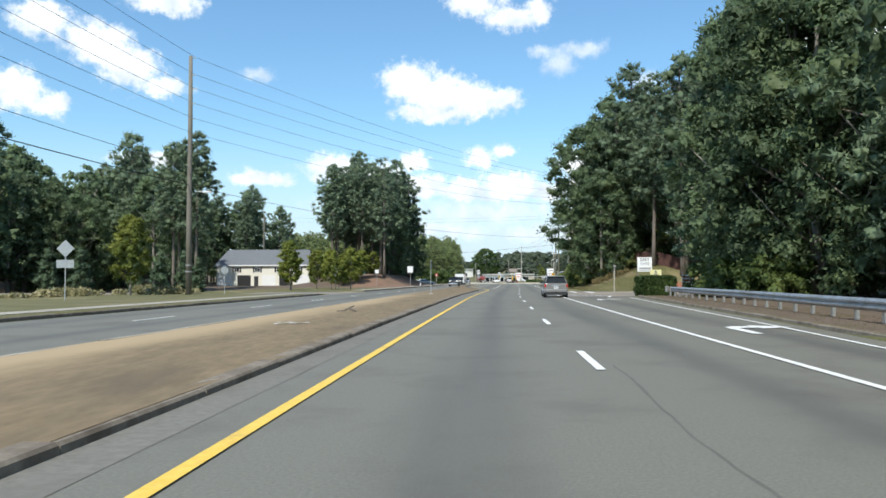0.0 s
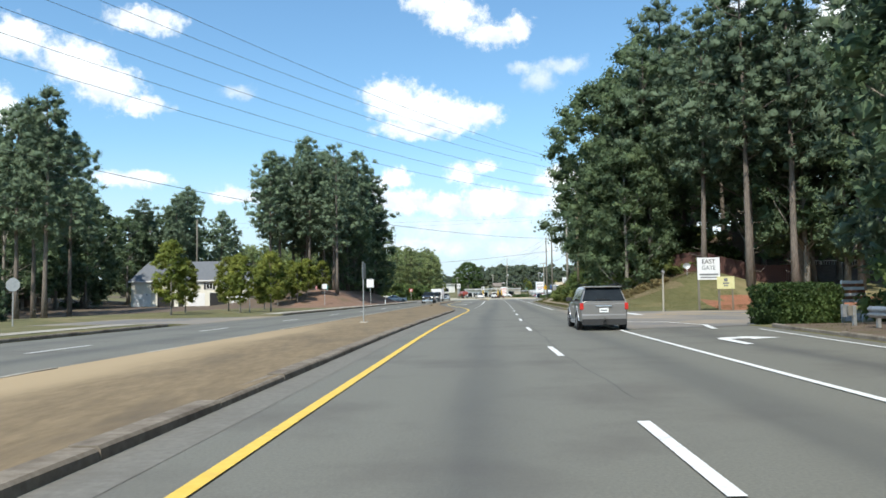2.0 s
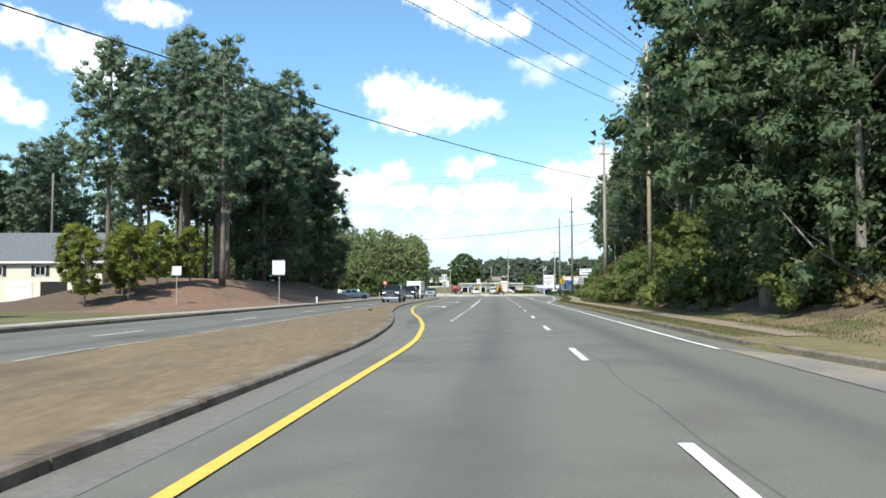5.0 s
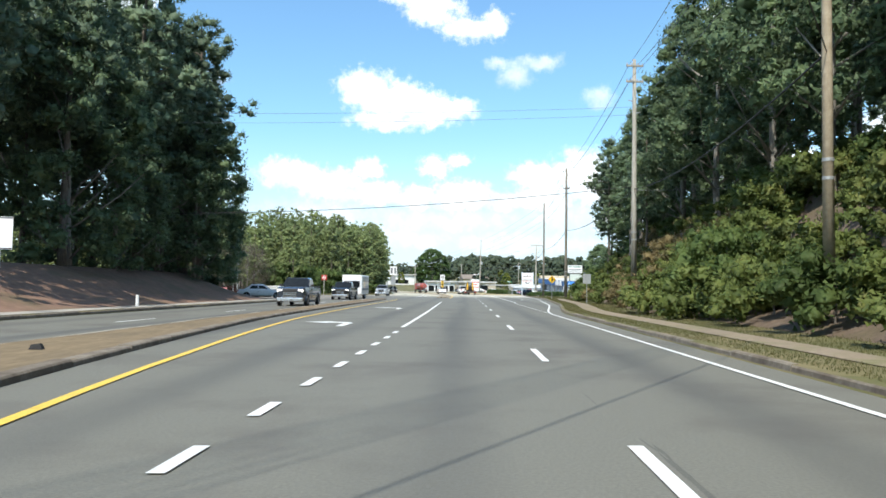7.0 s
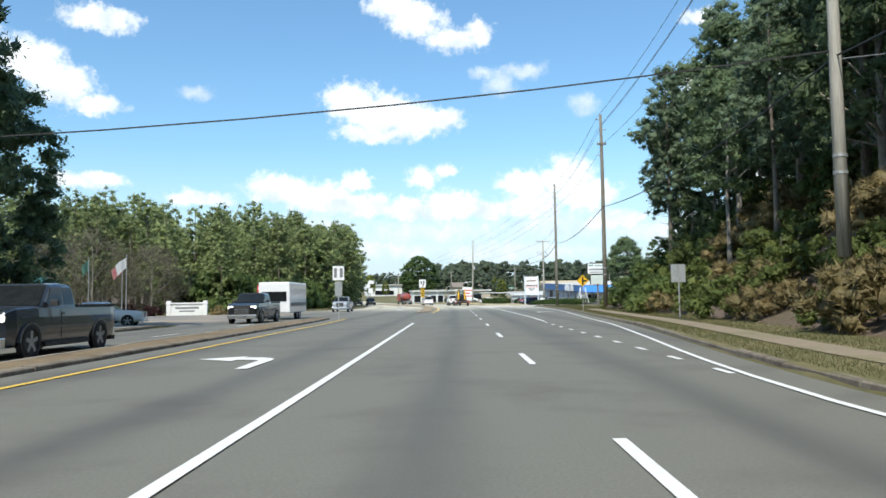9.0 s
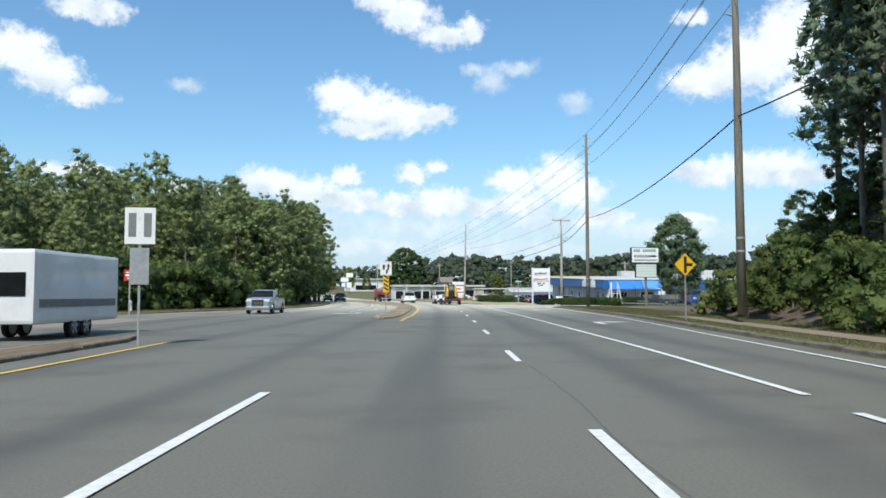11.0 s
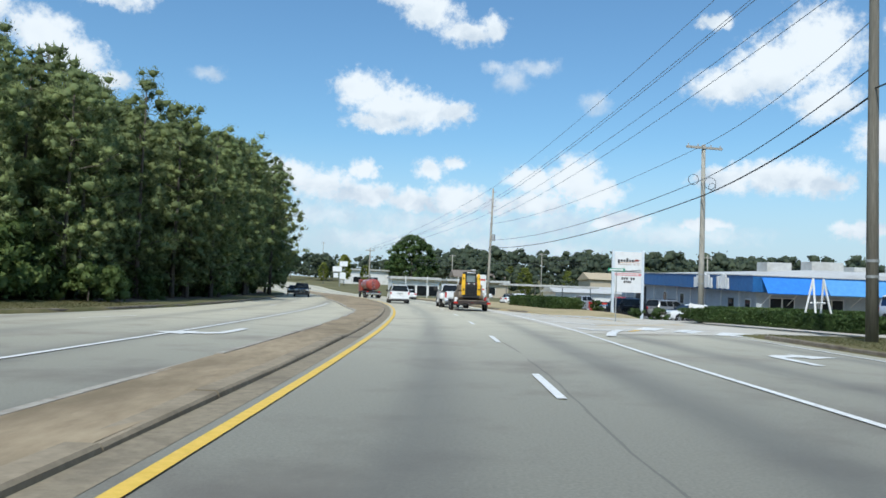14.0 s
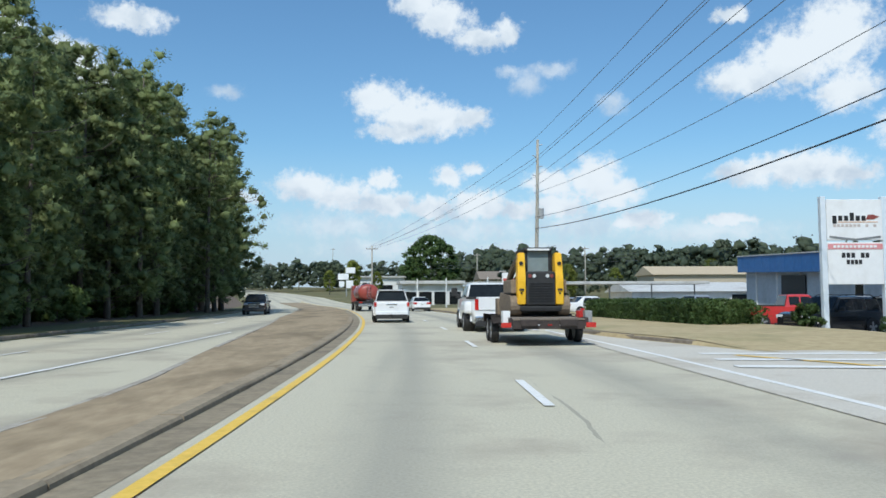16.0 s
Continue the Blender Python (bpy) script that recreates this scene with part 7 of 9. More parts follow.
# ---- shops ----
def blue_shop():
    root = empty("blue_shop", pose(47.6, 277.8, 0, 1.7, 0, -1.6), "low grey block shop with deep blue metal fascia", "shop")
    W, Dp = 26.0, 38.0
    bm = bmesh.new()
    box(bm, 0.6, W, 0.6, Dp, -1.8, 3.1)
    part("wall", bm, WALL_G, root)
    bm = bmesh.new()
    box(bm, 0, 0.6, 0, Dp + 0.3, 2.17, 3.42, 0.03)
    part("fascia", bm, BLUE_D, root)
    bm = bmesh.new()
    box(bm, 0.6, W, -0.02, 0.6, 2.17, 3.42, 0.03)
    part("fascia", bm, BLUE_D, root)
    bm = bmesh.new()
    box(bm, -0.06, W + 0.1, -0.06, Dp + 0.35, 3.42, 3.50, 0.02)
    part("roof_edge", bm, ROOF_W, root)
    for y in np.arange(1.2, Dp, 1.25):
        bm = bmesh.new()
        box(bm, -0.012, 0.0, y - 0.012, y + 0.012, 2.19, 3.40)
        part("fascia_seam", bm, BLUE_D, root)
    bm = bmesh.new()
    vs = [(0.4, 0.4, 3.5), (W, 0.4, 3.5), (W, Dp - 14, 3.5), (0.4, Dp - 14, 3.5), (7.5, 6, 4.1), (W, 6, 4.1)]
    v = [bm.verts.new(p) for p in vs]
    for f in ((0, 1, 5, 4), (2, 3, 4, 5), (0, 4, 3), (1, 2, 5), (0, 3, 2, 1)):
        bm.faces.new([v[i] for i in f])
    part("roof", bm, ROOF_W, root)
    # awnings on the south face
    for xa, xb, mt_, lab in ((0.7, 5.4, BLUE_L, "bright blue sloping awning"), (5.5, 11.0, mat("faded_blue_awning", (0.07, 0.26, 0.60), (0.10, 0.32, 0.66), 0.6, 3.0, 0.05), "faded blue sloping awning")):
        bm = bmesh.new()
        ring = lambda x: [(x, -0.05, 3.3), (x, -1.1, 2.15), (x, -1.06, 2.08), (x, -0.05, 3.2)]
        loft(bm, [ring(xa), ring(xb)])
        part("awning", bm, mt_, root, lab)
    for x in (1.0, 3.0, 5.3, 8.0, 10.8):
        bm = bmesh.new()
        tube(bm, (x, -1.02, 2.1), (x, 0.55, 1.2), 0.03, n=6)
        part("awning_strut", bm, WHITE_TRIM, root)
    for y, z0, h in ((2.0, 0.6, 1.6), (5.2, -0.6, 1.55), (11.5, -0.75, 1.55), (16.5, 0.5, 1.6), (21.5, 0.4, 1.6)):
        bm = bmesh.new()
        box(bm, 0.54, 0.61, y - 0.50, y + 0.50, z0, h)
        fr = part("door" if z0 < 0 else "window", bm, BLACK if z0 < 0 else WHITE_TRIM, root)
        bm = bmesh.new()
        box(bm, 0.515, 0.539, y - 0.42, y + 0.42, z0 + 0.08, h - 0.08)
        part("pane", bm, GLASS, fr)
    for y in np.arange(3.6, Dp - 1, 3.6):
        bm = bmesh.new()
        box(bm, 0.53, 0.6, y - 0.10, y + 0.10, -1.8, 2.17)
        part("pilaster", bm, WALL_W, root)
    for x in (2.6, 6.5, 11.5, 17.5):
        bm = bmesh.new()
        box(bm, x - 1.0, x + 1.0, 0.54, 0.59, 0.7, 1.8)
        fr = part("window", bm, WHITE_TRIM, root)
        for k in (-0.5, 0.5):
            bm = bmesh.new()
            box(bm, x + k - 0.42, x + k + 0.42, 0.515, 0.539, 0.78, 1.72)
            part("pane", bm, GLASS, fr)
    # no opening is cut: black sheet painted for the shade within the bay
    bm = bmesh.new()
    box(bm, 0.50, 0.56, 28.0, 31.6, -1.8, 1.95)
    part("bay_door", bm, BLACK, root, "open workshop bay, its inner shade a flat black sheet")
    # two cut-out name signs on the fascia (plain shapes)
    for y, ww, n in ((9.7, 4.2, 7), (5.4, 2.4, 5)):
        bm = bmesh.new()
        box(bm, -0.10, -0.03, y - ww / 2, y + ww / 2, 2.3, 2.55, 0.02)
        board = part("fascia_sign", bm, SIGN_W, root, "white cut-out sign shapes")
        for k in range(n):
            a = y + (k - (n - 1) / 2) * ww / n
            t = 1 - abs(k - (n - 1) / 2) / n
            bm = bmesh.new()
            box(bm, -0.16, -0.03, a - ww / n * 0.42, a + ww / n * 0.42, 2.25 + 0.06 * (k % 2), 2.75 + 0.75 * t + 0.06 * ((k * 5) % 3), 0.05)
            part("sign_shape", bm, SIGN_W, board)
    for x, y, w, h in ((6, 9, 2.2, 1.0), (12, 12, 3.0, 1.4), (16, 13, 1.8, 0.9), (21, 14, 2.2, 1.2)):
        bm = bmesh.new()
        box(bm, x - w / 2, x + w / 2, y - 1, y + 1, 3.6, 4.0 + 0.7 * h, 0.04)
        part("roof_unit", bm, ROOF_W, root, "grey rooftop air unit")


blue_shop()


def shed(name, x, y, w, d, h, wall, roof, label, rz=0.0, ridge=0.0, openings=(), z=None):
    """Plain low commercial building: walls, roof edge or gable, dark openings on its front."""
    root = empty(name, pose(x, y, ground_z(x, y) if z is None else z, 0, 0, rz), label, "building", "distant shops")
    bm = bmesh.new()
    box(bm, -w / 2, w / 2, 0, d, -1.0, h)
    part("wall", bm, wall, root)
    bm = bmesh.new()
    if ridge:
        vs = [(-w / 2 - 0.4, -0.5, h), (w / 2 + 0.4, -0.5, h), (w / 2 + 0.4, d + 0.4, h), (-w / 2 - 0.4, d + 0.4, h), (-w / 2 - 0.4, d / 2, h + ridge), (w / 2 + 0.4, d / 2, h + ridge)]
        v = [bm.verts.new(p) for p in vs]
        for f in ((0, 1, 5, 4), (2, 3, 4, 5), (0, 4, 3), (1, 2, 5), (0, 3, 2, 1)):
            bm.faces.new([v[i] for i in f])
    else:
        box(bm, -w / 2 - 0.3, w / 2 + 0.3, -0.8, d + 0.2, h, h + 0.5, 0.04)
    part("roof", bm, roof, root)
    for a, b, z0, z1 in openings:
        bm = bmesh.new()
        box(bm, a - 0.08, b + 0.08, -0.05, -0.003, z0, z1 + 0.08)
        fr = part("opening", bm, WHITE_TRIM, root)
        bm = bmesh.new()
        box(bm, a, b, -0.07, -0.051, z0 + 0.02, z1)
        part("pane", bm, GLASS, fr)
    return root


shed("white_workshop", 92, 298, 30, 14, 4.0, WALL_W, ROOF_W, "long white block workshop with roller doors", -4, openings=[(-11.5, -8, 0.2, 2.8), (-4, -0.5, 0.2, 2.8), (4, 7.5, 0.2, 2.8)])
shed("strip_shop", 25.3, 374, 9.6, 8, 3.3, WALL_W, ROOF_W, "low white shop with dark shopfront openings", 5, openings=[(-4.5, -2.5, 0.1, 2.1), (-2.1, -0.1, 0.1, 2.1), (0.3, 2.3, 0.1, 2.1), (2.7, 4.5, 0.1, 2.1)])
shed("strip_shop", 40, 392, 14, 8, 3.4, WALL_T, ROOF_W, "cream shop with a flat parapet", 6, openings=[(-5, -2, 0.6, 2.4), (1, 4, 0.6, 2.4)])
shed("gable_store", 50.5, 330, 13, 9, 2.3, WALL_W, ROOF_W, "small white building with a shallow pale gable roof", 0, 1.0, openings=[(-5.2, -3.4, 0.4, 1.6), (3.6, 6.0, 0.1, 2.0)])
shed("tan_hall", 72, 382, 18, 10, 4.9, WALL_T, mat("tan_metal_roof", (0.42, 0.34, 0.22), (0.50, 0.41, 0.28), 0.7, 3.0, 0.05), "distant hall with a tan metal roof", 0, 1.6, openings=[(-6, -3, 1.5, 3.2)])
shed("grey_store", 45, 430, 14, 9, 4.6, WALL_T, mat("brown_roof", (0.17, 0.14, 0.11), (0.24, 0.20, 0.16), 0.9, 3.0, 0.1), "distant store with a brown roof", 4, 2.0, openings=[(-5, -2, 0.6, 2.2), (0, 3, 0.6, 2.2)])
shed("grey_store", 12, 500, 16, 9, 5, WALL_W, ROOF_W, "distant white store among trees", 14, 0, openings=[(-5, 4, 0.6, 2.6)])
shed("hill_house", 47, 452, 7, 6, 4.5, WALL_W, ROOF_W, "white gabled house on the wooded hill", 20, 2.2, openings=[(-2, -1, 1.5, 2.8), (1, 2, 1.5, 2.8)])


def canopy():
    root = empty("flat_canopy", pose(40.4, 318, 0.25, 0, 0, 2), "long thin pale steel canopy on slim columns", "canopy")
    bm = bmesh.new()
    box(bm, -6.2, 6.2, -1.5, 1.5, 2.15, 2.38, 0.03)
    part("roof", bm, ROOF_W, root)
    for x in (-5.5, -1.8, 1.8, 5.5):
        bm = bmesh.new()
        tube(bm, (x, 0, 0), (x, 0, 2.15), 0.06)
        part("column", bm, STEEL_POST, root)


canopy()


def letter_board():
    root = empty("letter_board", pose(34.5, 347, 0.1, 0, 0, 4), "white roadside sign board with red bands on two posts", "sign")
    for x in (-1.2, 1.2):
        bm = bmesh.new()
        box(bm, x - 0.08, x + 0.08, -0.08, 0.08, -0.4, 4.2, 0.01)
        part("post", bm, STEEL_POST, root)
    bm = bmesh.new()
    box(bm, -1.5, 1.5, -0.2, -0.09, 1.2, 4.25, 0.02)
    face = part("panel", bm, SIGN_W, root)
    bars(face, pose(0, -0.2, 0), [(-1.35, 1.35, 3.25, 3.55), (-1.35, 0.6, 2.45, 2.75), (-1.1, 1.2, 1.7, 1.95)], REDINK)


letter_board()
for x, y, h in ((22.8, 352, 3.6), (26.4, 350, 3.6), (31.8, 352, 3.8)):
    bm = bmesh.new()
    tube(bm, (0, 0, -0.2), (0, 0, h), 0.09, 0.08, 10)
    thing("bollard_post", bm, WHITE_TRIM, pose(x, y, 0.2), "tall plain white post by the road", "post", "white posts")


def pylon_sign():
    """Two-panel white sign between pale blue posts."""
    root = empty("pylon_sign", pose(0, 285.5, 0.1), "tall white two-panel sign between pale blue posts", "sign")
    root.scale = (1, 1, 1.03)
    for x in (39.03, 41.62):
        bm = bmesh.new()
        box(bm, x - 0.11, x + 0.11, -0.11, 0.11, -0.9, 5.2, 0.015)
        part("post", bm, mat("pale_blue_post", (0.62, 0.69, 0.74), (0.70, 0.76, 0.80), 0.5, 4.0, 0.02), root)
    bm = bmesh.new()
    box(bm, 39.16, 41.5, -0.12, 0.12, 3.45, 5.08, 0.02)
    top = part("upper_panel", bm, SIGN_W, root)
    bm = bmesh.new()
    box(bm, 39.16, 41.5, -0.10, 0.10, 1.68, 3.36, 0.02)
    low = part("lower_panel", bm, SIGN_W, root, "white changeable-letter panel")
    # mark on the upper panel as plain shapes
    bars(top, pose(0, -0.12, 0), [(39.40 + k * 0.245, 39.40 + k * 0.245 + 0.17, 4.22 - 0.12 * (k == 0), 4.42 + 0.12 * (k == 3)) for k in range(6)], BLACK)
    bm = bmesh.new()
    prism(bm, [(40.80, 4.27), (41.1, 4.27), (41.38, 4.38), (41.1, 4.47), (40.9, 4.46)], 0, 0.012, pose(0, -0.12, 0) @ UP)
    part("swoosh", bm, mat("dark_red_mark", (0.22, 0.05, 0.04), (0.28, 0.07, 0.05), 0.6, 8.0, 0.0), top)
    bars(top, pose(0, -0.12, 0), [(39.62, 41.3, 4.155, 4.18)], mat("orange_rule", (0.62, 0.28, 0.08), (0.68, 0.32, 0.10), 0.6, 8.0, 0.0))
    bars(top, pose(0, -0.12, 0), [(39.42 + k * 0.17, 39.54 + k * 0.17, 3.97, 4.08) for k in range(11) if k not in (7, 9)], mat("pale_lettering", (0.48, 0.42, 0.38), (0.55, 0.48, 0.44), 0.6, 8.0, 0.0))
    bm = bmesh.new()
    prism(bm, [(39.25, 3.62), (40.33, 3.50), (41.4, 3.62), (41.4, 3.54), (40.33, 3.41), (39.25, 3.54)], 0, 0.012, pose(0, -0.12, 0) @ UP)
    part("chevron_line", bm, GREYINK, top)
    bm = bmesh.new()
    box(bm, 39.18, 41.48, -0.115, -0.1, 3.08, 3.3)
    part("red_band", bm, mat("pale_red_band", (0.62, 0.22, 0.22), (0.70, 0.32, 0.32), 0.6, 3.0, 0.0), low)
    bars(low, pose(0, -0.115, 0), [(39.4 + k * 0.17, 39.52 + k * 0.17, 3.14, 3.24) for k in range(11)], SIGN_W)
    bars(low, pose(0, -0.10, 0), [(39.75 + k * 0.2, 39.9 + k * 0.2, 2.74, 2.94) for k in range(6) if k != 3] + [(39.95 + k * 0.17, 40.08 + k * 0.17, 2.48, 2.66) for k in range(4)], BLACK)


pylon_sign()


def tall_sign():
    root = empty("tall_sign", pose(42.3, 246.2, 0.1), "tall white cabinet sign over a smaller letter panel", "sign")
    bm = bmesh.new()
    tube(bm, (0.05, 0.1, -0.3), (0.05, 0.1, 4.6), 0.12, n=12)
    part("post", bm, POLEDARK, root)
    bm = bmesh.new()
    box(bm, -1.5, 1.35, -0.2, 0.2, 4.4, 5.95, 0.03)
    top = part("cabinet", bm, BLACK, root)
    bm = bmesh.new()
    box(bm, -1.42, 1.29, -0.225, -0.2, 4.46, 5.89)
    face = part("face", bm, SIGN_W, top)
    bm = bmesh.new()
    box(bm, -1.05, 1.1, -0.16, 0.16, 2.95, 4.3, 0.03)
    low = part("letter_panel", bm, BLACK, root)
    bm = bmesh.new()
    box(bm, -1.0, 1.06, -0.18, -0.16, 3.0, 4.25)
    f2 = part("face", bm, mat("pale_green_letterboard", (0.55, 0.62, 0.56), (0.62, 0.68, 0.62), 0.6, 4.0, 0.0, stretch=(0.2, 0.2, 8)), low)
    for k in range(4):
        bm = bmesh.new()
        box(bm, -0.98, 1.04, -0.19, -0.181, 3.28 + k * 0.25, 3.30 + k * 0.25)
        part("letter_rail", bm, STEEL_POST, f2)
    bars(face, pose(0, -0.225, 0), [(-1.25 + k * 0.23, -1.08 + k * 0.23, 5.5, 5.75) for k in range(10) if k not in (3,)], GREENINK)
    bars(face, pose(0, -0.225, 0), [(-1.2 + k * 0.28, -1.0 + k * 0.28, 4.93, 5.2) for k in range(6)], GREYINK)
    bm = bmesh.new()
    prism(bm, [(0.35, 5.0), (0.85, 4.98), (1.2, 5.08), (0.85, 5.18), (0.5, 5.16)], 0, 0.012, pose(0, -0.225, 0) @ UP)
    part("swoosh", bm, BLACK, face)
    bars(face, pose(0, -0.225, 0), [(-1.2, 1.15, 4.62, 4.74)], GREYINK)


tall_sign()


def chain_link():
    root = empty("chain_link_fence", Matrix(), "grey chain-link fence with slim posts along the lot", "fence")
    a, b = Vector((42.0, 252, 0)), Vector((45.5, 222, 0))
    n = 11
    for i in range(n + 1):
        p = a.lerp(b, i / n)
        z = ground_z(p.x, p.y)
        bm = bmesh.new()
        tube(bm, (p.x, p.y, z - 0.2), (p.x, p.y, z + 1.75), 0.03, n=8)
        tube(bm, (p.x, p.y, z + 1.75), (p.x - 0.22, p.y, z + 2.05), 0.02, n=6)
        part("post", bm, STEEL_DARK, root)
    for zz in (0.1, 1.72):
        bm = bmesh.new()
        tube(bm, (a.x, a.y, 0.28 + zz), (b.x, b.y, 0.28 + zz), 0.012, n=6)
        part("rail", bm, STEEL_DARK, root)
    # mesh: crossing slanted wires, thinned out
    bm = bmesh.new()
    L = (b - a).length
    k = int(L / 0.3)
    for i in range(-6, k):
        for s in (1, -1):
            t0 = i * 0.3 / L if s > 0 else (i * 0.3 + 1.65) / L
            t1 = t0 + s * 1.65 / L
            if 0 <= min(t0, t1) and max(t0, t1) <= 1:
                p, q = a.lerp(b, t0), a.lerp(b, t1)
                tube(bm, (p.x, p.y, 0.36), (q.x, q.y, 2.0), 0.0028, n=3, caps=False)
    part("wire_mesh", bm, STEEL_DARK, root)


chain_link()
# light-framed A-shaped stand in the lot
bm = bmesh.new()
for s in (-1, 1):
    tube(bm, (s * 0.9, -0.4, 0), (s * 0.55, 0, 2.6), 0.06)
    tube(bm, (s * 0.9, 0.4, 0), (s * 0.55, 0, 2.6), 0.06)
tube(bm, (-0.75, 0, 1.2), (0.75, 0, 1.2), 0.05)
thing("display_stand", bm, WHITE_TRIM, pose(44.8, 264, 0.28, 0, 0, 30), "white tubular display stand in the lot", "stand")
# sign cluster far down the road
root = empty("sign_cluster", pose(5.0, 455, rise(455) + 0.2), "cluster of white shop signs on one post", "sign")
bm = bmesh.new()
tube(bm, (0, 0.2, -0.3), (0, 0.2, 7.5), 0.15)
part("post", bm, STEEL_POST, root)
for x0, x1, z0, z1 in ((-0.2, 2.3, 6.1, 7.6), (-2.2, 0.6, 4.4, 6.0), (0.0, 1.8, 2.2, 4.2), (-1.9, -0.5, 2.6, 4.0)):
    bm = bmesh.new()
    box(bm, x0, x1, -0.15, 0.15, z0, z1, 0.03)
    part("panel", bm, SIGN_W, root)


# litter and debris on the first median
bm = bmesh.new()
pipe(bm, [(-0.42, 0, 0.03), (-0.1, 0.03, 0.05), (0.12, 0, 0.16), (0.30, -0.02, 0.24)], [0.02, 0.035, 0.04, 0.02], 6)
pipe(bm, [(0.10, 0.0, 0.12), (0.32, 0.05, 0.04), (0.40, 0.05, 0.02)], [0.04, 0.05, 0.03], 6)
thing("broken_branch", bm, BARK, pose(-3.8, 30.1, 0.105, 0, 0, -8), "short broken branch lying on the median", "debris")
for x, y, rz, w in ((-4.5, 21.8, 10, 0.34), (-4.15, 22.1, 25, 0.30), (-4.6, 22.3, -15, 0.26)):
    bm = bmesh.new()
    v = [bm.verts.new(p) for p in ((-w, -0.05, 0.01), (0, -0.09, 0.035), (w, -0.03, 0.012), (w * 0.9, 0.06, 0.03), (0, 0.08, 0.015), (-w * 0.9, 0.05, 0.025))]
    bm.faces.new((v[0], v[1], v[4], v[5]))
    bm.faces.new((v[1], v[2], v[3], v[4]))
    bmesh.ops.solidify(bm, geom=bm.faces[:], thickness=0.006)
    thing("paper_scrap", bm, SIGN_W, pose(x, y, 0.108, 0, 0, rz), "crumpled pale paper scrap on the median", "litter")
bm = bmesh.new()
tube(bm, (0, 0, 0), (0, 0, 0.05), 0.22, 0.20, 14)
thing("concrete_footing", bm, CONCRETE, pose(-1.05, 66.7, 0.10), "small concrete pad at the sign post's foot", "footing")
bm = bmesh.new()
loft(bm, [[(-0.12, -0.09, 0), (0.13, -0.08, 0), (0.10, 0.1, 0), (-0.1, 0.08, 0)], [(-0.09, -0.06, 0.09), (0.08, -0.07, 0.12), (0.07, 0.06, 0.10), (-0.06, 0.06, 0.08)]])
thing("dark_clod", bm, RUBBER, pose(2.6, 122.0, 0.108), "dark clod of dirt on the median's edge", "debris")


# ---- vehicles ----
def wheel(parent, x, y, r, w, rim=None, name="wheel"):
    """Tyre with rounded shoulders, dished rim with spokes."""
    s = 1 if x > 0 else -1
    bm = bmesh.new()
    prof = [(-0.5, 0.70), (-0.5, 0.90), (-0.42, 0.98), (-0.2, 1.0), (0.2, 1.0), (0.42, 0.98), (0.5, 0.90), (0.5, 0.70)]
    n = 22
    rings = [[(x + a * w, y + b * r * math.cos(t), r + b * r * math.sin(t)) for a, b in prof] for t in (2 * math.pi * i / n for i in range(n))]
    loft(bm, rings + [rings[0]], cap=False)
    bmesh.ops.remove_doubles(bm, verts=bm.verts[:], dist=0.0005)
    ty = part(name, bm, RUBBER, parent, smooth=True)
    bm = bmesh.new()
    tube(bm, (x - s * 0.45 * w, y, r), (x + s * 0.26 * w, y, r), r * 0.70, n=20)
    for k in range(5):
        a = k * math.pi / 2.5
        box(bm, -0.02, 0.025, -r * 0.12, r * 0.12, 0.1 * r, r * 0.69, 0.0, m=pose(x + s * 0.36 * w, y, r, math.degrees(a), 0, 0))
    tube(bm, (x + s * 0.30 * w, y, r), (x + s * 0.42 * w, y, r), r * 0.16, r * 0.12, 10)
    part("rim", bm, rim or ALLOY, ty)
    return ty


def body_ring(y, w, zb, zt, tuck=0.93, shoulder=0.965):
    """Cross-section of a lower body at station y."""
    h = zt - zb
    half = [(0.80 * w, zb), (tuck * w, zb + 0.06), (0.985 * w, zb + 0.28 * h), (w, zb + 0.5 * h), (0.992 * w, zb + 0.74 * h), (shoulder * w, zt - 0.03), (shoulder * w - 0.05, zt)]
    return [(-x, y, z) for x, z in half] + [(x, y, z) for x, z in reversed(half)]


def cab_ring(y, wb, zb, wt, zt):
    half = [(wb, zb), (wb * 0.99, zb + 0.03), (wt + (wb - wt) * 0.12, zt - 0.10), (wt - 0.05, zt - 0.02), (wt - 0.16, zt + 0.015)]
    return [(-x, y, z) for x, z in half] + [(x, y, z) for x, z in reversed(half)]


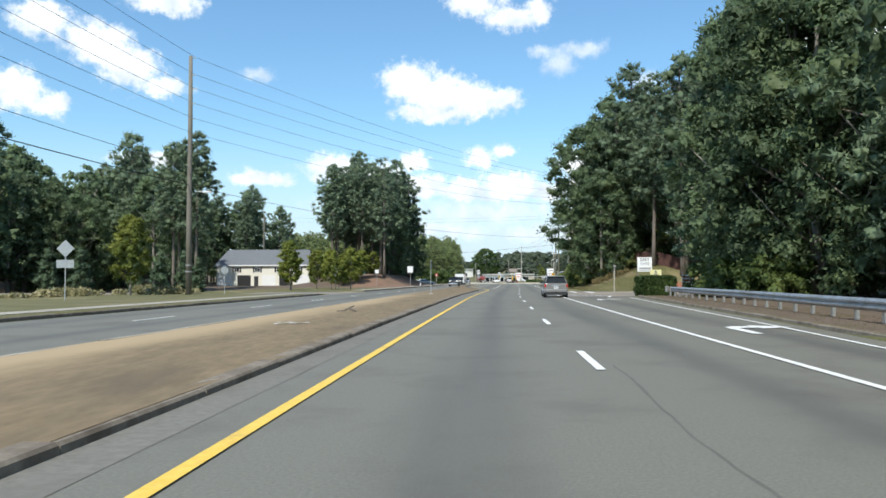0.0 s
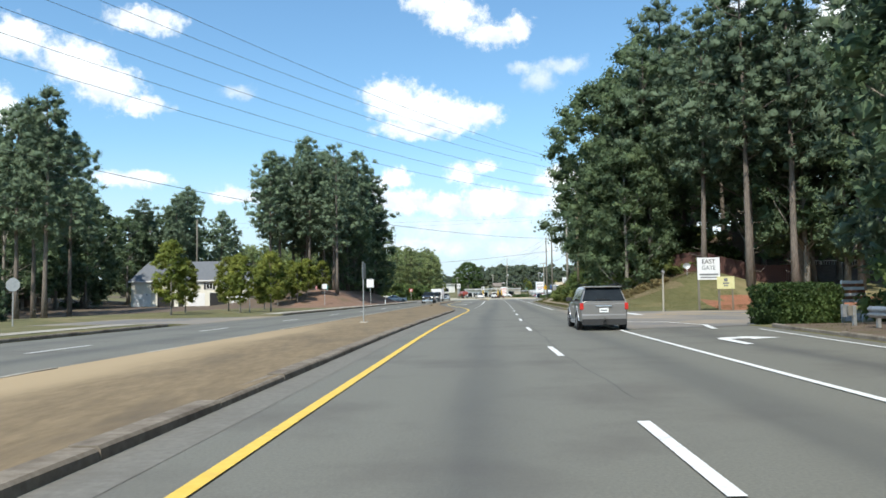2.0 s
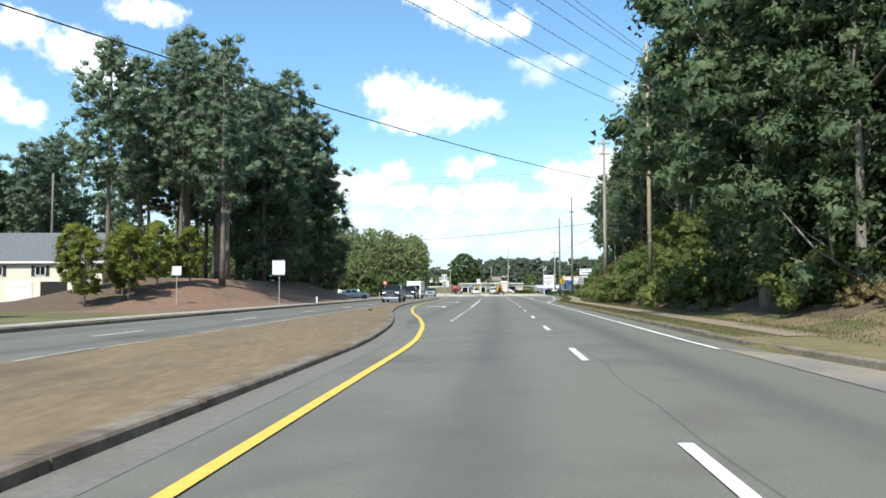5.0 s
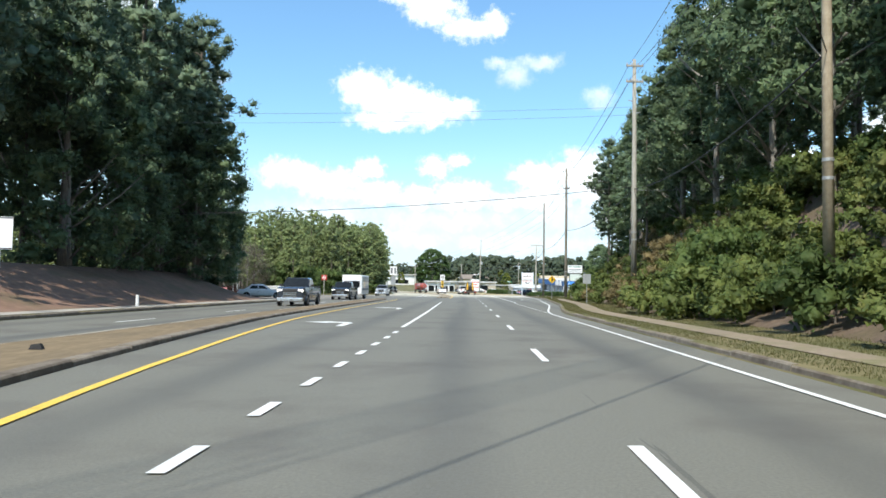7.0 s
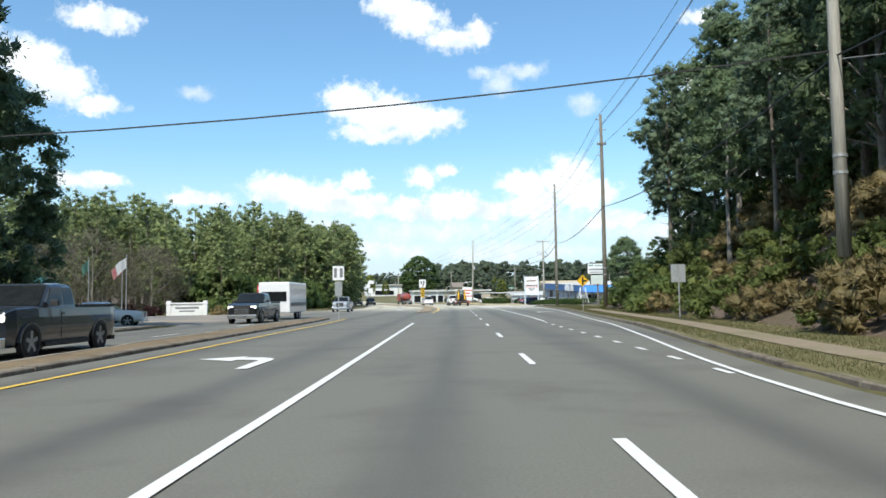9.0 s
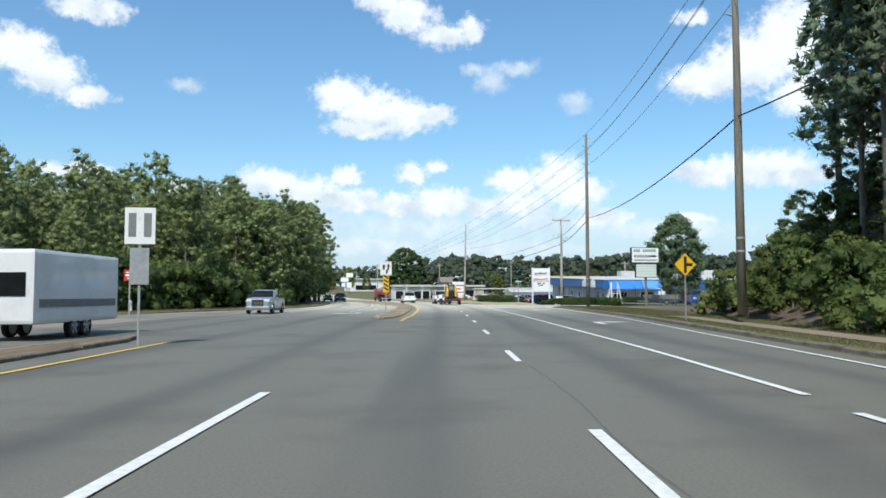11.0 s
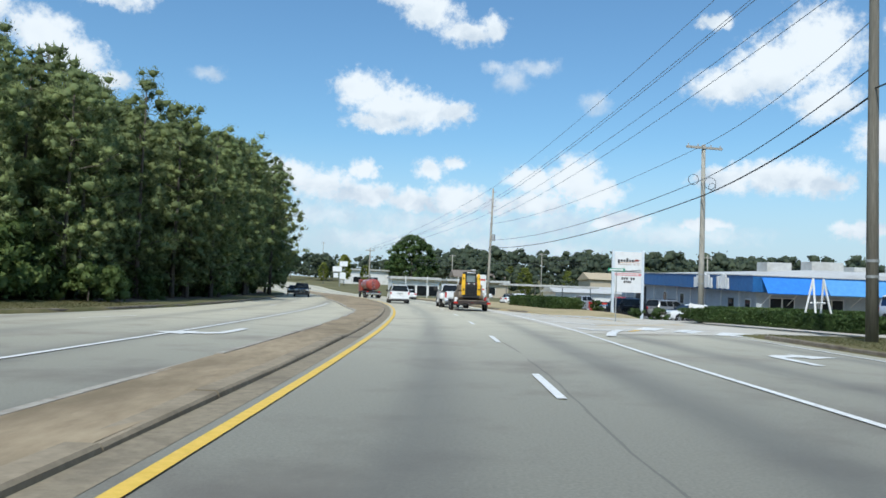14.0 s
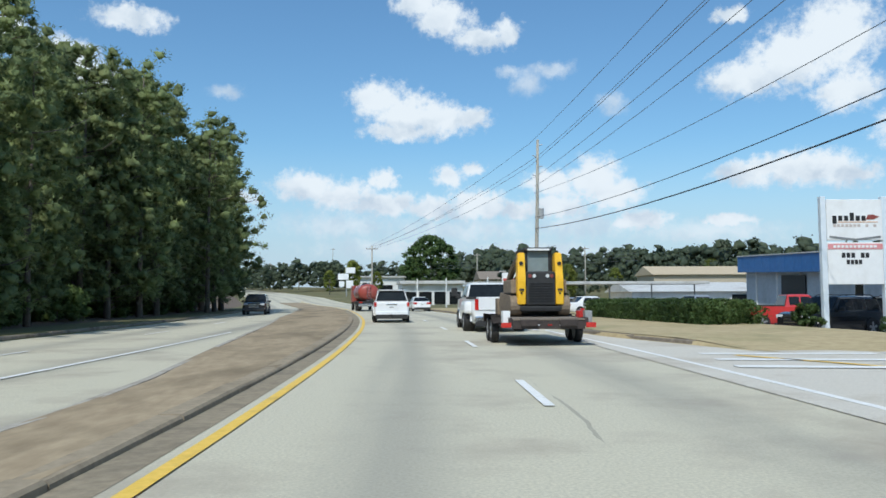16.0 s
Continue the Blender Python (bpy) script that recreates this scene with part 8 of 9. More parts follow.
def vehicle(name, m, paint, kind, L, W, H, r, label, category="car", cladding=None, lights_on=False, plate=True):
    """Passenger vehicle, front towards +y. kind: suv, van, sedan, pickup."""
    root = empty(name, m, label, category, "road vehicles")
    w, clr = W / 2, r * 0.72
    hood = {"suv": 0.62, "van": 0.60, "sedan": 0.62, "pickup": 0.66}[kind] * H
    belt = {"suv": 0.63, "van": 0.58, "sedan": 0.66, "pickup": 0.67}[kind] * H
    f, b = L / 2, -L / 2
    cb, cf, tb, tf = {"suv": (b + 0.06, 0.20 * L, b + 0.30, 0.06 * L), "van": (b + 0.06, 0.27 * L, b + 0.28, 0.10 * L), "sedan": (b + 0.14 * L, 0.20 * L, b + 0.29 * L, 0.05 * L), "pickup": (-0.10 * L, 0.235 * L, -0.07 * L, 0.125 * L)}[kind]
    st = [(b, 0.90 * w, clr + 0.16, belt * 0.93), (b + 0.07, 0.965 * w, clr + 0.05, belt * 0.98), (b + 0.35, w, clr, belt), (cf - 0.15, w, clr, belt), (cf + 0.15, 0.995 * w, clr, (belt + hood) / 2 + 0.02), (f - 0.45, 0.965 * w, clr, hood), (f - 0.12, 0.90 * w, clr + 0.05, hood * 0.93), (f, 0.80 * w, clr + 0.12, hood * 0.80)]
    bm = bmesh.new()
    loft(bm, [body_ring(*s) for s in st])
    body = part("body", bm, paint, root, smooth=False)
    bm = bmesh.new()
    wt = {"suv": 0.745, "van": 0.80, "sedan": 0.72, "pickup": 0.80}[kind] * w
    loft(bm, [cab_ring(cb, 0.955 * w, belt - 0.06, 0.90 * w, belt + 0.02), cab_ring(tb, 0.955 * w, belt - 0.06, wt, H - 0.03), cab_ring((tb + tf) / 2, 0.955 * w, belt - 0.06, wt + 0.01, H), cab_ring(tf, 0.955 * w, belt - 0.06, wt, H - 0.02), cab_ring(cf, 0.955 * w, belt - 0.06, 0.92 * w, belt + 0.0)])
    cab = part("cabin", bm, paint, root)
    # glass: windscreen, rear window, side windows on the cabin's planes
    def sidept(s, y, t):
        z = belt + 0.03 + t * (H - 0.13 - belt)
        k = (z - (belt - 0.03)) / (H - 0.10 - (belt - 0.03))
        x = 0.945 * w + (wt + (0.955 * w - wt) * 0.12 - 0.945 * w) * k
        return (s * (x + 0.004), y, z)
    slope_f = lambda t: cf + (tf - cf) * t
    slope_b = lambda t: cb + (tb - cb) * t
    nwin = {"suv": 3, "van": 3, "sedan": 2, "pickup": 2}[kind]
    for s in (-1, 1):
        edges = [slope_b(0.55) + 0.10] + [tb + 0.05 + (tf - tb) * k / nwin for k in range(1, nwin)] + [slope_f(0.30) - 0.05]
        for k in range(nwin):
            y0, y1 = edges[k] + 0.035, edges[k + 1] - 0.035
            y0t = max(y0, slope_b(1.0) + 0.05)
            y1t = min(y1, slope_f(1.0) - 0.03)
            if k < nwin - 1 or y1t > y1:
                y1t = min(y1, tf)
            q = [sidept(s, y0, 0.06), sidept(s, y1, 0.06), sidept(s, y1t, 0.97), sidept(s, y0t, 0.97)]
            bm = bmesh.new()
            panel4(bm, q if s > 0 else [q[1], q[0], q[3], q[2]], 0.006)
            part("side_window", bm, GLASS, cab)
        # mirror
        bm = bmesh.new()
        box(bm, -0.11, 0.11, -0.05, 0.07, -0.08, 0.09, 0.03, m=pose(s * (0.99 * w + 0.10), cf - 0.42, belt + 0.10))
        box(bm, -0.06, 0.06, -0.03, 0.03, -0.05, 0.0, 0.0, m=pose(s * (0.96 * w), cf - 0.40, belt + 0.06))
        part("mirror", bm, PLASTIC, root)
        # door seams and handles
        for yy in ([tb + (tf - tb) * 0.52] if kind != "pickup" else [0.07 * L]):
            bm = bmesh.new()
            box(bm, s * w * 0.995 - 0.006, s * w * 0.995 + 0.006, yy - 0.006, yy + 0.006, clr + 0.18, belt - 0.05)
            part("door_seam", bm, BLACK, body)
        bm = bmesh.new()
        box(bm, s * w - 0.012, s * w + 0.022, tb + (tf - tb) * 0.60, tb + (tf - tb) * 0.60 + 0.17, belt - 0.20, belt - 0.16, 0.005)
        part("door_handle", bm, PLASTIC, body)
        # wheel arches
        for yy in (f - 0.175 * L, b + 0.19 * L):
            bm = bmesh.new()
            R1, R2 = r * 1.22, r * 1.08
            arc = [math.pi * i / 12 for i in range(13)]
            pts = [(R1 * math.cos(a), r + R1 * math.sin(a)) for a in arc] + [(R2 * math.cos(a), r + R2 * math.sin(a)) for a in reversed(arc)]
            lo = [bm.verts.new((s * (w + 0.012), yy + p, z)) for p, z in pts]
            hi = [bm.verts.new((s * (w - 0.14), yy + p, z)) for p, z in pts]
            nn = len(pts)
            for i in range(nn):
                bm.faces.new((lo[i], lo[(i + 1) % nn], hi[(i + 1) % nn], hi[i]))
            for i in range(12):
                bm.faces.new((lo[i], lo[i + 1], lo[nn - 2 - i], lo[nn - 1 - i]))
            part("wheel_arch", bm, cladding or paint, body)
            # the body is uncut: a black disc imitates the shade round the wheel
            bm = bmesh.new()
            tube(bm, (s * (w - 0.03), yy, r), (s * (w + 0.003), yy, r), r * 1.1, n=24)
            part("wheel_well", bm, BLACK, body)
            wheel(root, s * (w - 0.10 + 0.015), yy, r, 0.23)
        # lamps
        bm = bmesh.new()
        zt = belt - 0.06
        if kind in ("suv", "van"):
            box(bm, s * 0.91 * w - 0.06, s * 0.91 * w + 0.075, b - 0.015, b + 0.14, belt - 0.26, belt - 0.02, 0.02)
        elif kind == "pickup":
            box(bm, s * 0.86 * w - 0.06, s * 0.86 * w + 0.11, b - 0.03, b + 0.10, belt - 0.46, belt - 0.03, 0.02)
        else:
            box(bm, s * 0.74 * w - 0.20, s * 0.74 * w + 0.20, b - 0.02, b + 0.10, belt - 0.24, belt - 0.06, 0.02)
        part("tail_lamp", bm, TAIL, root)
        bm = bmesh.new()
        box(bm, s * 0.70 * w - 0.17, s * 0.70 * w + 0.16, f - 0.16, f - 0.005, hood * 0.74, hood * 0.74 + 0.17, 0.03)
        part("headlamp", bm, LAMP_ON if lights_on else LAMP, root)
        # rocker
        bm = bmesh.new()
        box(bm, s * 0.95 * w - 0.05, s * 0.95 * w + 0.05, b + 0.30 * L, f - 0.29 * L, clr - 0.04, clr + 0.09, 0.02)
        part("sill", bm, cladding or PLASTIC, body)
    for nm, y0, t0, y1, t1, sgn in (("windscreen", slope_f(0.05), 0.05, slope_f(0.95), 0.95, 1), ("rear_window", slope_b(0.05), 0.05, slope_b(0.94), 0.94, -1)):
        zz = lambda t: belt + 0.02 + t * (H - 0.05 - belt)
        xa, xb = 0.87 * w, wt - 0.06
        off = 0.012 * sgn
        q = [(xa, y0 + off, zz(t0)), (-xa, y0 + off, zz(t0)), (-xb, y1 + off, zz(t1)), (xb, y1 + off, zz(t1))]
        bm = bmesh.new()
        panel4(bm, q if sgn > 0 else [q[1], q[0], q[3], q[2]], 0.01)
        part(nm, bm, GLASS, cab)
    # bumpers, grille, plate
    bm = bmesh.new()
    box(bm, -0.92 * w, 0.92 * w, b - 0.10, b + 0.12, clr + 0.06, clr + 0.34, 0.05)
    part("rear_bumper", bm, CHROME if kind == "pickup" else paint, root)
    bm = bmesh.new()
    box(bm, -0.90 * w, 0.90 * w, b - 0.115, b + 0.14, clr - 0.06, clr + 0.17, 0.02)
    part("bumper_valance", bm, PLASTIC, root)
    bm = bmesh.new()
    box(bm, -0.88 * w, 0.88 * w, f - 0.14, f + 0.08, clr + 0.02, clr + 0.28, 0.05)
    part("front_bumper", bm, cladding or (CHROME if kind == "pickup" else paint), root)
    bm = bmesh.new()
    box(bm, -0.46 * w, 0.46 * w, f - 0.10, f + 0.012, clr + 0.30, hood * 0.90, 0.02)
    gr = part("grille", bm, PLASTIC, root)
    for k in range(3):
        z = clr + 0.36 + k * 0.11
        bm = bmesh.new()
        box(bm, -0.44 * w, 0.44 * w, f + 0.012, f + 0.026, z, z + 0.035)
        part("grille_bar", bm, CHROME, gr)
    if plate:
        pz = clr + 0.15 if kind == "pickup" else belt - 0.36
        bm = bmesh.new()
        yb = b - 0.125 if kind == "pickup" else b - 0.022
        box(bm, -0.16, 0.16, yb, yb + 0.03, pz, pz + 0.155)
        pl = part("number_plate", bm, SIGN_W, root)
        bars(pl, pose(0, yb, pz), [(-0.12, 0.12, 0.05, 0.10)], GREYINK, 0.004)
    if kind in ("suv",):
        for s in (-1, 1):
            bm = bmesh.new()
            pipe(bm, [(s * wt * 0.86, tb + 0.1, H - 0.01), (s * wt * 0.86, tb + 0.25, H + 0.06), (s * wt * 0.86, tf - 0.3, H + 0.06), (s * wt * 0.86, tf - 0.1, H)], [0.018] * 4, 6)
            part("roof_rail", bm, PLASTIC, root)
        bm = bmesh.new()
        box(bm, -0.78 * w, 0.78 * w, tb - 0.16, tb + 0.12, H - 0.06, H - 0.015, 0.015)
        part("roof_spoiler", bm, paint, root)
        bm = bmesh.new()
        box(bm, -0.06, 0.06, b - 0.20, b - 0.04, clr - 0.02, clr + 0.10, 0.01)
        bmesh.ops.create_icosphere(bm, subdivisions=2, radius=0.055, matrix=pose(0, b - 0.2, clr + 0.14))
        part("tow_hitch", bm, BLACK, root)
        bm = bmesh.new()
        box(bm, -0.30, 0.30, b - 0.035, b + 0.01, belt - 0.16, belt - 0.10, 0.01)
        part("tailgate_trim", bm, CHROME, root)
        bm = bmesh.new()
        box(bm, -0.28, 0.22, cb - 0.0, cb + 0.02, belt + 0.10, belt + 0.125, 0.0, m=pose(0, -0.01, 0))
        part("rear_wiper", bm, BLACK, root)
    if kind == "pickup":
        # the bed is not hollow: a black sheet on top imitates its shade; rail cap and tailgate line
        bm = bmesh.new()
        box(bm, -0.80 * w, 0.80 * w, b + 0.10, cb - 0.05, belt - 0.02, belt + 0.006)
        part("bed_floor", bm, BLACK, root)
        for s in (-1, 1):
            bm = bmesh.new()
            box(bm, s * 0.90 * w - 0.07, s * 0.90 * w + 0.05, b + 0.05, cb, belt - 0.02, belt + 0.06, 0.02)
            part("bed_rail", bm, PLASTIC, root)
        bm = bmesh.new()
        box(bm, -0.78 * w, 0.78 * w, b - 0.035, b + 0.06, belt - 0.46, belt + 0.055, 0.02)
        tg = part("tailgate", bm, paint, root)
        bm = bmesh.new()
        box(bm, -0.12, 0.12, b - 0.05, b - 0.035, belt - 0.14, belt - 0.07, 0.005)
        part("tailgate_handle", bm, PLASTIC, tg)
    return root


def heading(y, extra=0.0):
    return -math.degrees(math.atan((lane(y + 2) - lane(y - 2)) / 4)) + extra


vehicle("suv", pose(20.85, 299.2, 0, 0, 0, heading(299)), WHITE_CAR, "suv", 4.75, 1.96, 1.82, 0.40, "white five-door SUV with dark glass, seen from behind")
vehicle("sedan", pose(22.85, 333.6, 0, 0, 0, heading(332)), WHITE_CAR, "sedan", 4.7, 1.82, 1.45, 0.33, "white four-door saloon down the road")
truck = vehicle("pickup_truck", pose(25.35, 287.9, 0, 0, 0, heading(286, 1)), WHITE_CAR, "pickup", 6.2, 2.02, 1.98, 0.41, "white crew-cab pickup towing a flatbed trailer", "pickup")
for s in (-1, 1):
    bm = bmesh.new()
    box(bm, s * 1.10 - 0.18, s * 1.10 + 0.18, -2.55, -1.25, 0.72, 1.22, 0.14)
    part("dual_fender", bm, WHITE_CAR, truck, "flared white dual-wheel fender")
    wheel(truck, s * 1.13, -1.92, 0.41, 0.25)
    bm = bmesh.new()
    box(bm, s * 1.28 - 0.13, s * 1.28 + 0.13, 1.02, 1.16, 1.42, 1.80, 0.03)
    part("tow_mirror", bm, PLASTIC, truck)


def flatbed():
    root = empty("flatbed_trailer", pose(25.85, 279.1, 0, 0, 0, heading(279)), "tandem-axle steel flatbed trailer with plank deck", "trailer", "road vehicles")
    L, w = 6.2, 1.02
    b = -3.1
    for i in range(9):
        bm = bmesh.new()
        x = -w + 0.02 + i * (2 * w / 9)
        box(bm, x, x + 2 * w / 9 - 0.012, b, b + L, 0.72, 0.775, 0.004)
        part("deck_plank", bm, DECK, root)
    for s in (-1, 1):
        bm = bmesh.new()
        box(bm, s * (w + 0.05) - 0.05, s * (w + 0.05) + 0.05, b - 0.02, b + L, 0.56, 0.80, 0.01)
        part("side_rail", bm, RUSTY, root)
        for y in (b + 2.0, b + 2.85):
            wheel(root, s * (w + 0.25), y, 0.37, 0.22)
        bm = bmesh.new()
        arc = [(b + 1.45, 0.60), (b + 1.6, 0.84), (b + 3.25, 0.84), (b + 3.4, 0.60)]
        vs = [[bm.verts.new((s * (w + x), y, z)) for y, z in arc] for x in (0.11, 0.40)]
        for i in range(3):
            bm.faces.new((vs[0][i], vs[0][i + 1], vs[1][i + 1], vs[1][i]))
        bmesh.ops.solidify(bm, geom=bm.faces[:], thickness=0.02)
        part("fender", bm, RUSTY, root)
        bm = bmesh.new()
        box(bm, s * (w + 0.17) - 0.14, s * (w + 0.17) + 0.14, b - 0.05, b + 0.02, 0.52, 0.66, 0.01)
        part("tail_lamp", bm, TAIL, root)
        bm = bmesh.new()
        box(bm, s * (w + 0.14) - 0.10, s * (w + 0.14) + 0.10, b + 0.1, b + 0.5, 0.62, 0.98, 0.01)
        part("stake_box", bm, STEEL_POST if s > 0 else SIGN_W, root)
        bm = bmesh.new()
        box(bm, s * 0.55 - 0.24, s * 0.55 + 0.24, b - 0.10, b + 0.0, 0.56, 0.74, 0.01)
        part("ramp", bm, RUSTY, root, "stowed steel loading ramp")
    bm = bmesh.new()
    box(bm, -w, w, b - 0.04, b + 0.05, 0.48, 0.70, 0.01)
    rb = part("rear_beam", bm, RUSTY, root)
    for k in range(5):
        bm = bmesh.new()
        box(bm, -0.72 + k * 0.34, -0.60 + k * 0.34, b - 0.055, b - 0.041, 0.58, 0.605)
        part("reflector", bm, SIGN_W if k % 2 else TAIL, rb)
    for y in np.arange(b + 0.4, b + L, 0.6):
        bm = bmesh.new()
        box(bm, -w, w, y, y + 0.06, 0.56, 0.715)
        part("cross_member", bm, RUSTY, root)
    bm = bmesh.new()
    pipe(bm, [(-0.7, b + L, 0.62), (0, b + L + 1.3, 0.6)], [0.06, 0.06], 6)
    pipe(bm, [(0.7, b + L, 0.62), (0, b + L + 1.3, 0.6)], [0.06, 0.06], 6)
    part("drawbar", bm, RUSTY, root)


flatbed()


def track_loader():
    root = empty("track_loader", pose(25.95, 278.9, 0.78, 0, 0, heading(279)), "yellow and black compact track loader chained on a trailer", "loader")
    # tracks, dusty
    for s in (-1, 1):
        bm = bmesh.new()
        ring = []
        for x in (s * 0.56, s * 0.90):
            pts = []
            for i in range(9):
                a = math.pi / 2 + math.pi * i / 8
                pts.append((x, -0.95 + 0.30 * math.cos(a), 0.33 + 0.30 * math.sin(a)))
            for i in range(9):
                a = -math.pi / 2 + math.pi * i / 8
                pts.append((x, 0.95 + 0.36 * math.cos(a), 0.38 + 0.36 * math.sin(a)))
            ring.append(pts)
        loft(bm, ring)
        tr = part("track", bm, DUST, root)
        for k in range(15):
            y = -0.95 + k * 0.135
            bm = bmesh.new()
            box(bm, s * 0.70 - 0.18, s * 0.70 + 0.18, y, y + 0.06, 0.66, 0.72)
            part("track_lug", bm, RUBBER, tr)
        bm = bmesh.new()
        box(bm, s * 0.76 - 0.10, s * 0.76 + 0.10, -1.0, 0.6, 0.70, 1.12, 0.04)
        part("track_guard", bm, DUST, root)
    # main body and engine door with grille
    bm = bmesh.new()
    box(bm, -0.47, 0.47, -1.22, 0.9, 0.22, 1.26, 0.06)
    body = part("body", bm, BLACK, root)
    bm = bmesh.new()
    box(bm, -0.44, 0.44, -1.34, -1.20, 0.34, 1.36, 0.05)
    door = part("engine_door", bm, PLASTIC, root, "black louvred engine door")
    for k in range(8):
        bm = bmesh.new()
        box(bm, -0.36, 0.36, -1.365, -1.335, 0.46 + k * 0.075, 0.50 + k * 0.075, 0.006)
        part("louvre", bm, BLACK, door)
    for x in (-0.33, -0.20, 0.20, 0.33):
        bm = bmesh.new()
        tube(bm, (x, -1.33, 1.22), (x, -1.37, 1.22), 0.055, n=12)
        part("work_lamp", bm, LAMP if abs(x) < 0.3 else mat("dull_red_lens", (0.20, 0.05, 0.04), (0.26, 0.07, 0.06), 0.3, 5.0, 0.0), root)
    bm = bmesh.new()
    box(bm, -0.62, 0.62, -1.38, -1.18, 0.16, 0.32, 0.04)
    part("bumper", bm, BLACK, root)
    # rear towers and lift arms
    for s in (-1, 1):
        bm = bmesh.new()
        prof = [(-1.30, 0.36), (-1.08, 0.36), (-0.90, 1.0), (-0.80, 1.80), (-1.02, 1.94), (-1.20, 1.92), (-1.32, 1.1)]
        a = [bm.verts.new((s * 0.455, y, z)) for y, z in prof]
        c = [bm.verts.new((s * (0.70 - 0.04 * (z > 1.5)), y, z)) for y, z in prof]
        n = len(prof)
        fs = [bm.faces.new(a), bm.faces.new(c)] + [bm.faces.new((a[i], a[(i + 1) % n], c[(i + 1) % n], c[i])) for i in range(n)]
        bmesh.ops.bevel(bm, geom=list({e for f in fs for e in f.edges}), offset=0.025, segments=2, affect="EDGES")
        tw = part("lift_tower", bm, YELLOW_EQ, root, "bright yellow lift-arm tower")
        bm = bmesh.new()
        tube(bm, (s * 0.58, -1.24, 1.60), (s * 0.58, -1.29, 1.60), 0.06, n=12)
        tube(bm, (s * 0.58, -1.28, 0.70), (s * 0.58, -1.33, 0.70), 0.03, n=10)
        part("pivot_cap", bm, BLACK, tw)
        bm = bmesh.new()
        box(bm, s * 0.58 - 0.07, s * 0.58 + 0.07, -1.345, -1.335, 0.78, 0.84)
        part("label_plate", bm, PLASTIC, tw)
        bm = bmesh.new()
        pipe(bm, [(s * 0.58, -1.0, 1.80), (s * 0.60, 0.3, 1.45), (s * 0.66, 1.2, 0.85), (s * 0.66, 1.45, 0.25)], [0.11, 0.11, 0.10, 0.09], 6)
        part("lift_arm", bm, DUST, root, "dust-covered lift arm")
    # cab
    for x, y in ((-0.37, -0.85), (0.37, -0.85), (-0.37, 0.62), (0.37, 0.62)):
        bm = bmesh.new()
        box(bm, x - 0.05, x + 0.05, y - 0.05, y + 0.05, 1.24, 2.02, 0.01)
        part("cab_pillar", bm, BLACK, root)
    bm = bmesh.new()
    box(bm, -0.44, 0.44, -0.98, 0.74, 1.98, 2.10, 0.05)
    part("cab_roof", bm, BLACK, root)
    bm = bmesh.new()
    box(bm, -0.34, 0.34, -0.87, -0.85, 1.36, 1.99)
    part("rear_window", bm, mat("clear_cab_glass", (0.20, 0.25, 0.25), (0.26, 0.31, 0.31), 0.05, 3.0, 0.0), root, "greenish cab rear glass")
    bm = bmesh.new()
    box(bm, -0.34, 0.34, -1.03, -0.98, 2.00, 2.06, 0.01)
    part("light_bar", bm, SIGN_W, root)
    bm = bmesh.new()
    box(bm, -0.24, 0.24, -0.5, -0.2, 1.3, 1.85, 0.06)
    part("seat", bm, PLASTIC, root)
    bm = bmesh.new()
    box(bm, -0.95, 0.95, 1.35, 1.95, 0.0, 0.55, 0.03)
    part("bucket", bm, DUST, root)


track_loader()
bm = bmesh.new()
box(bm, -0.16, 0.16, -0.1, 0.1, 0.0, 0.2, 0.03)
box(bm, -0.05, 0.05, -0.03, 0.03, 0.2, 0.26, 0.01)
thing("fuel_can", bm, RED_CAR, pose(26.98, 276.5, 0.78, 0, 0, 20), "small red fuel can on the trailer's edge", "can")


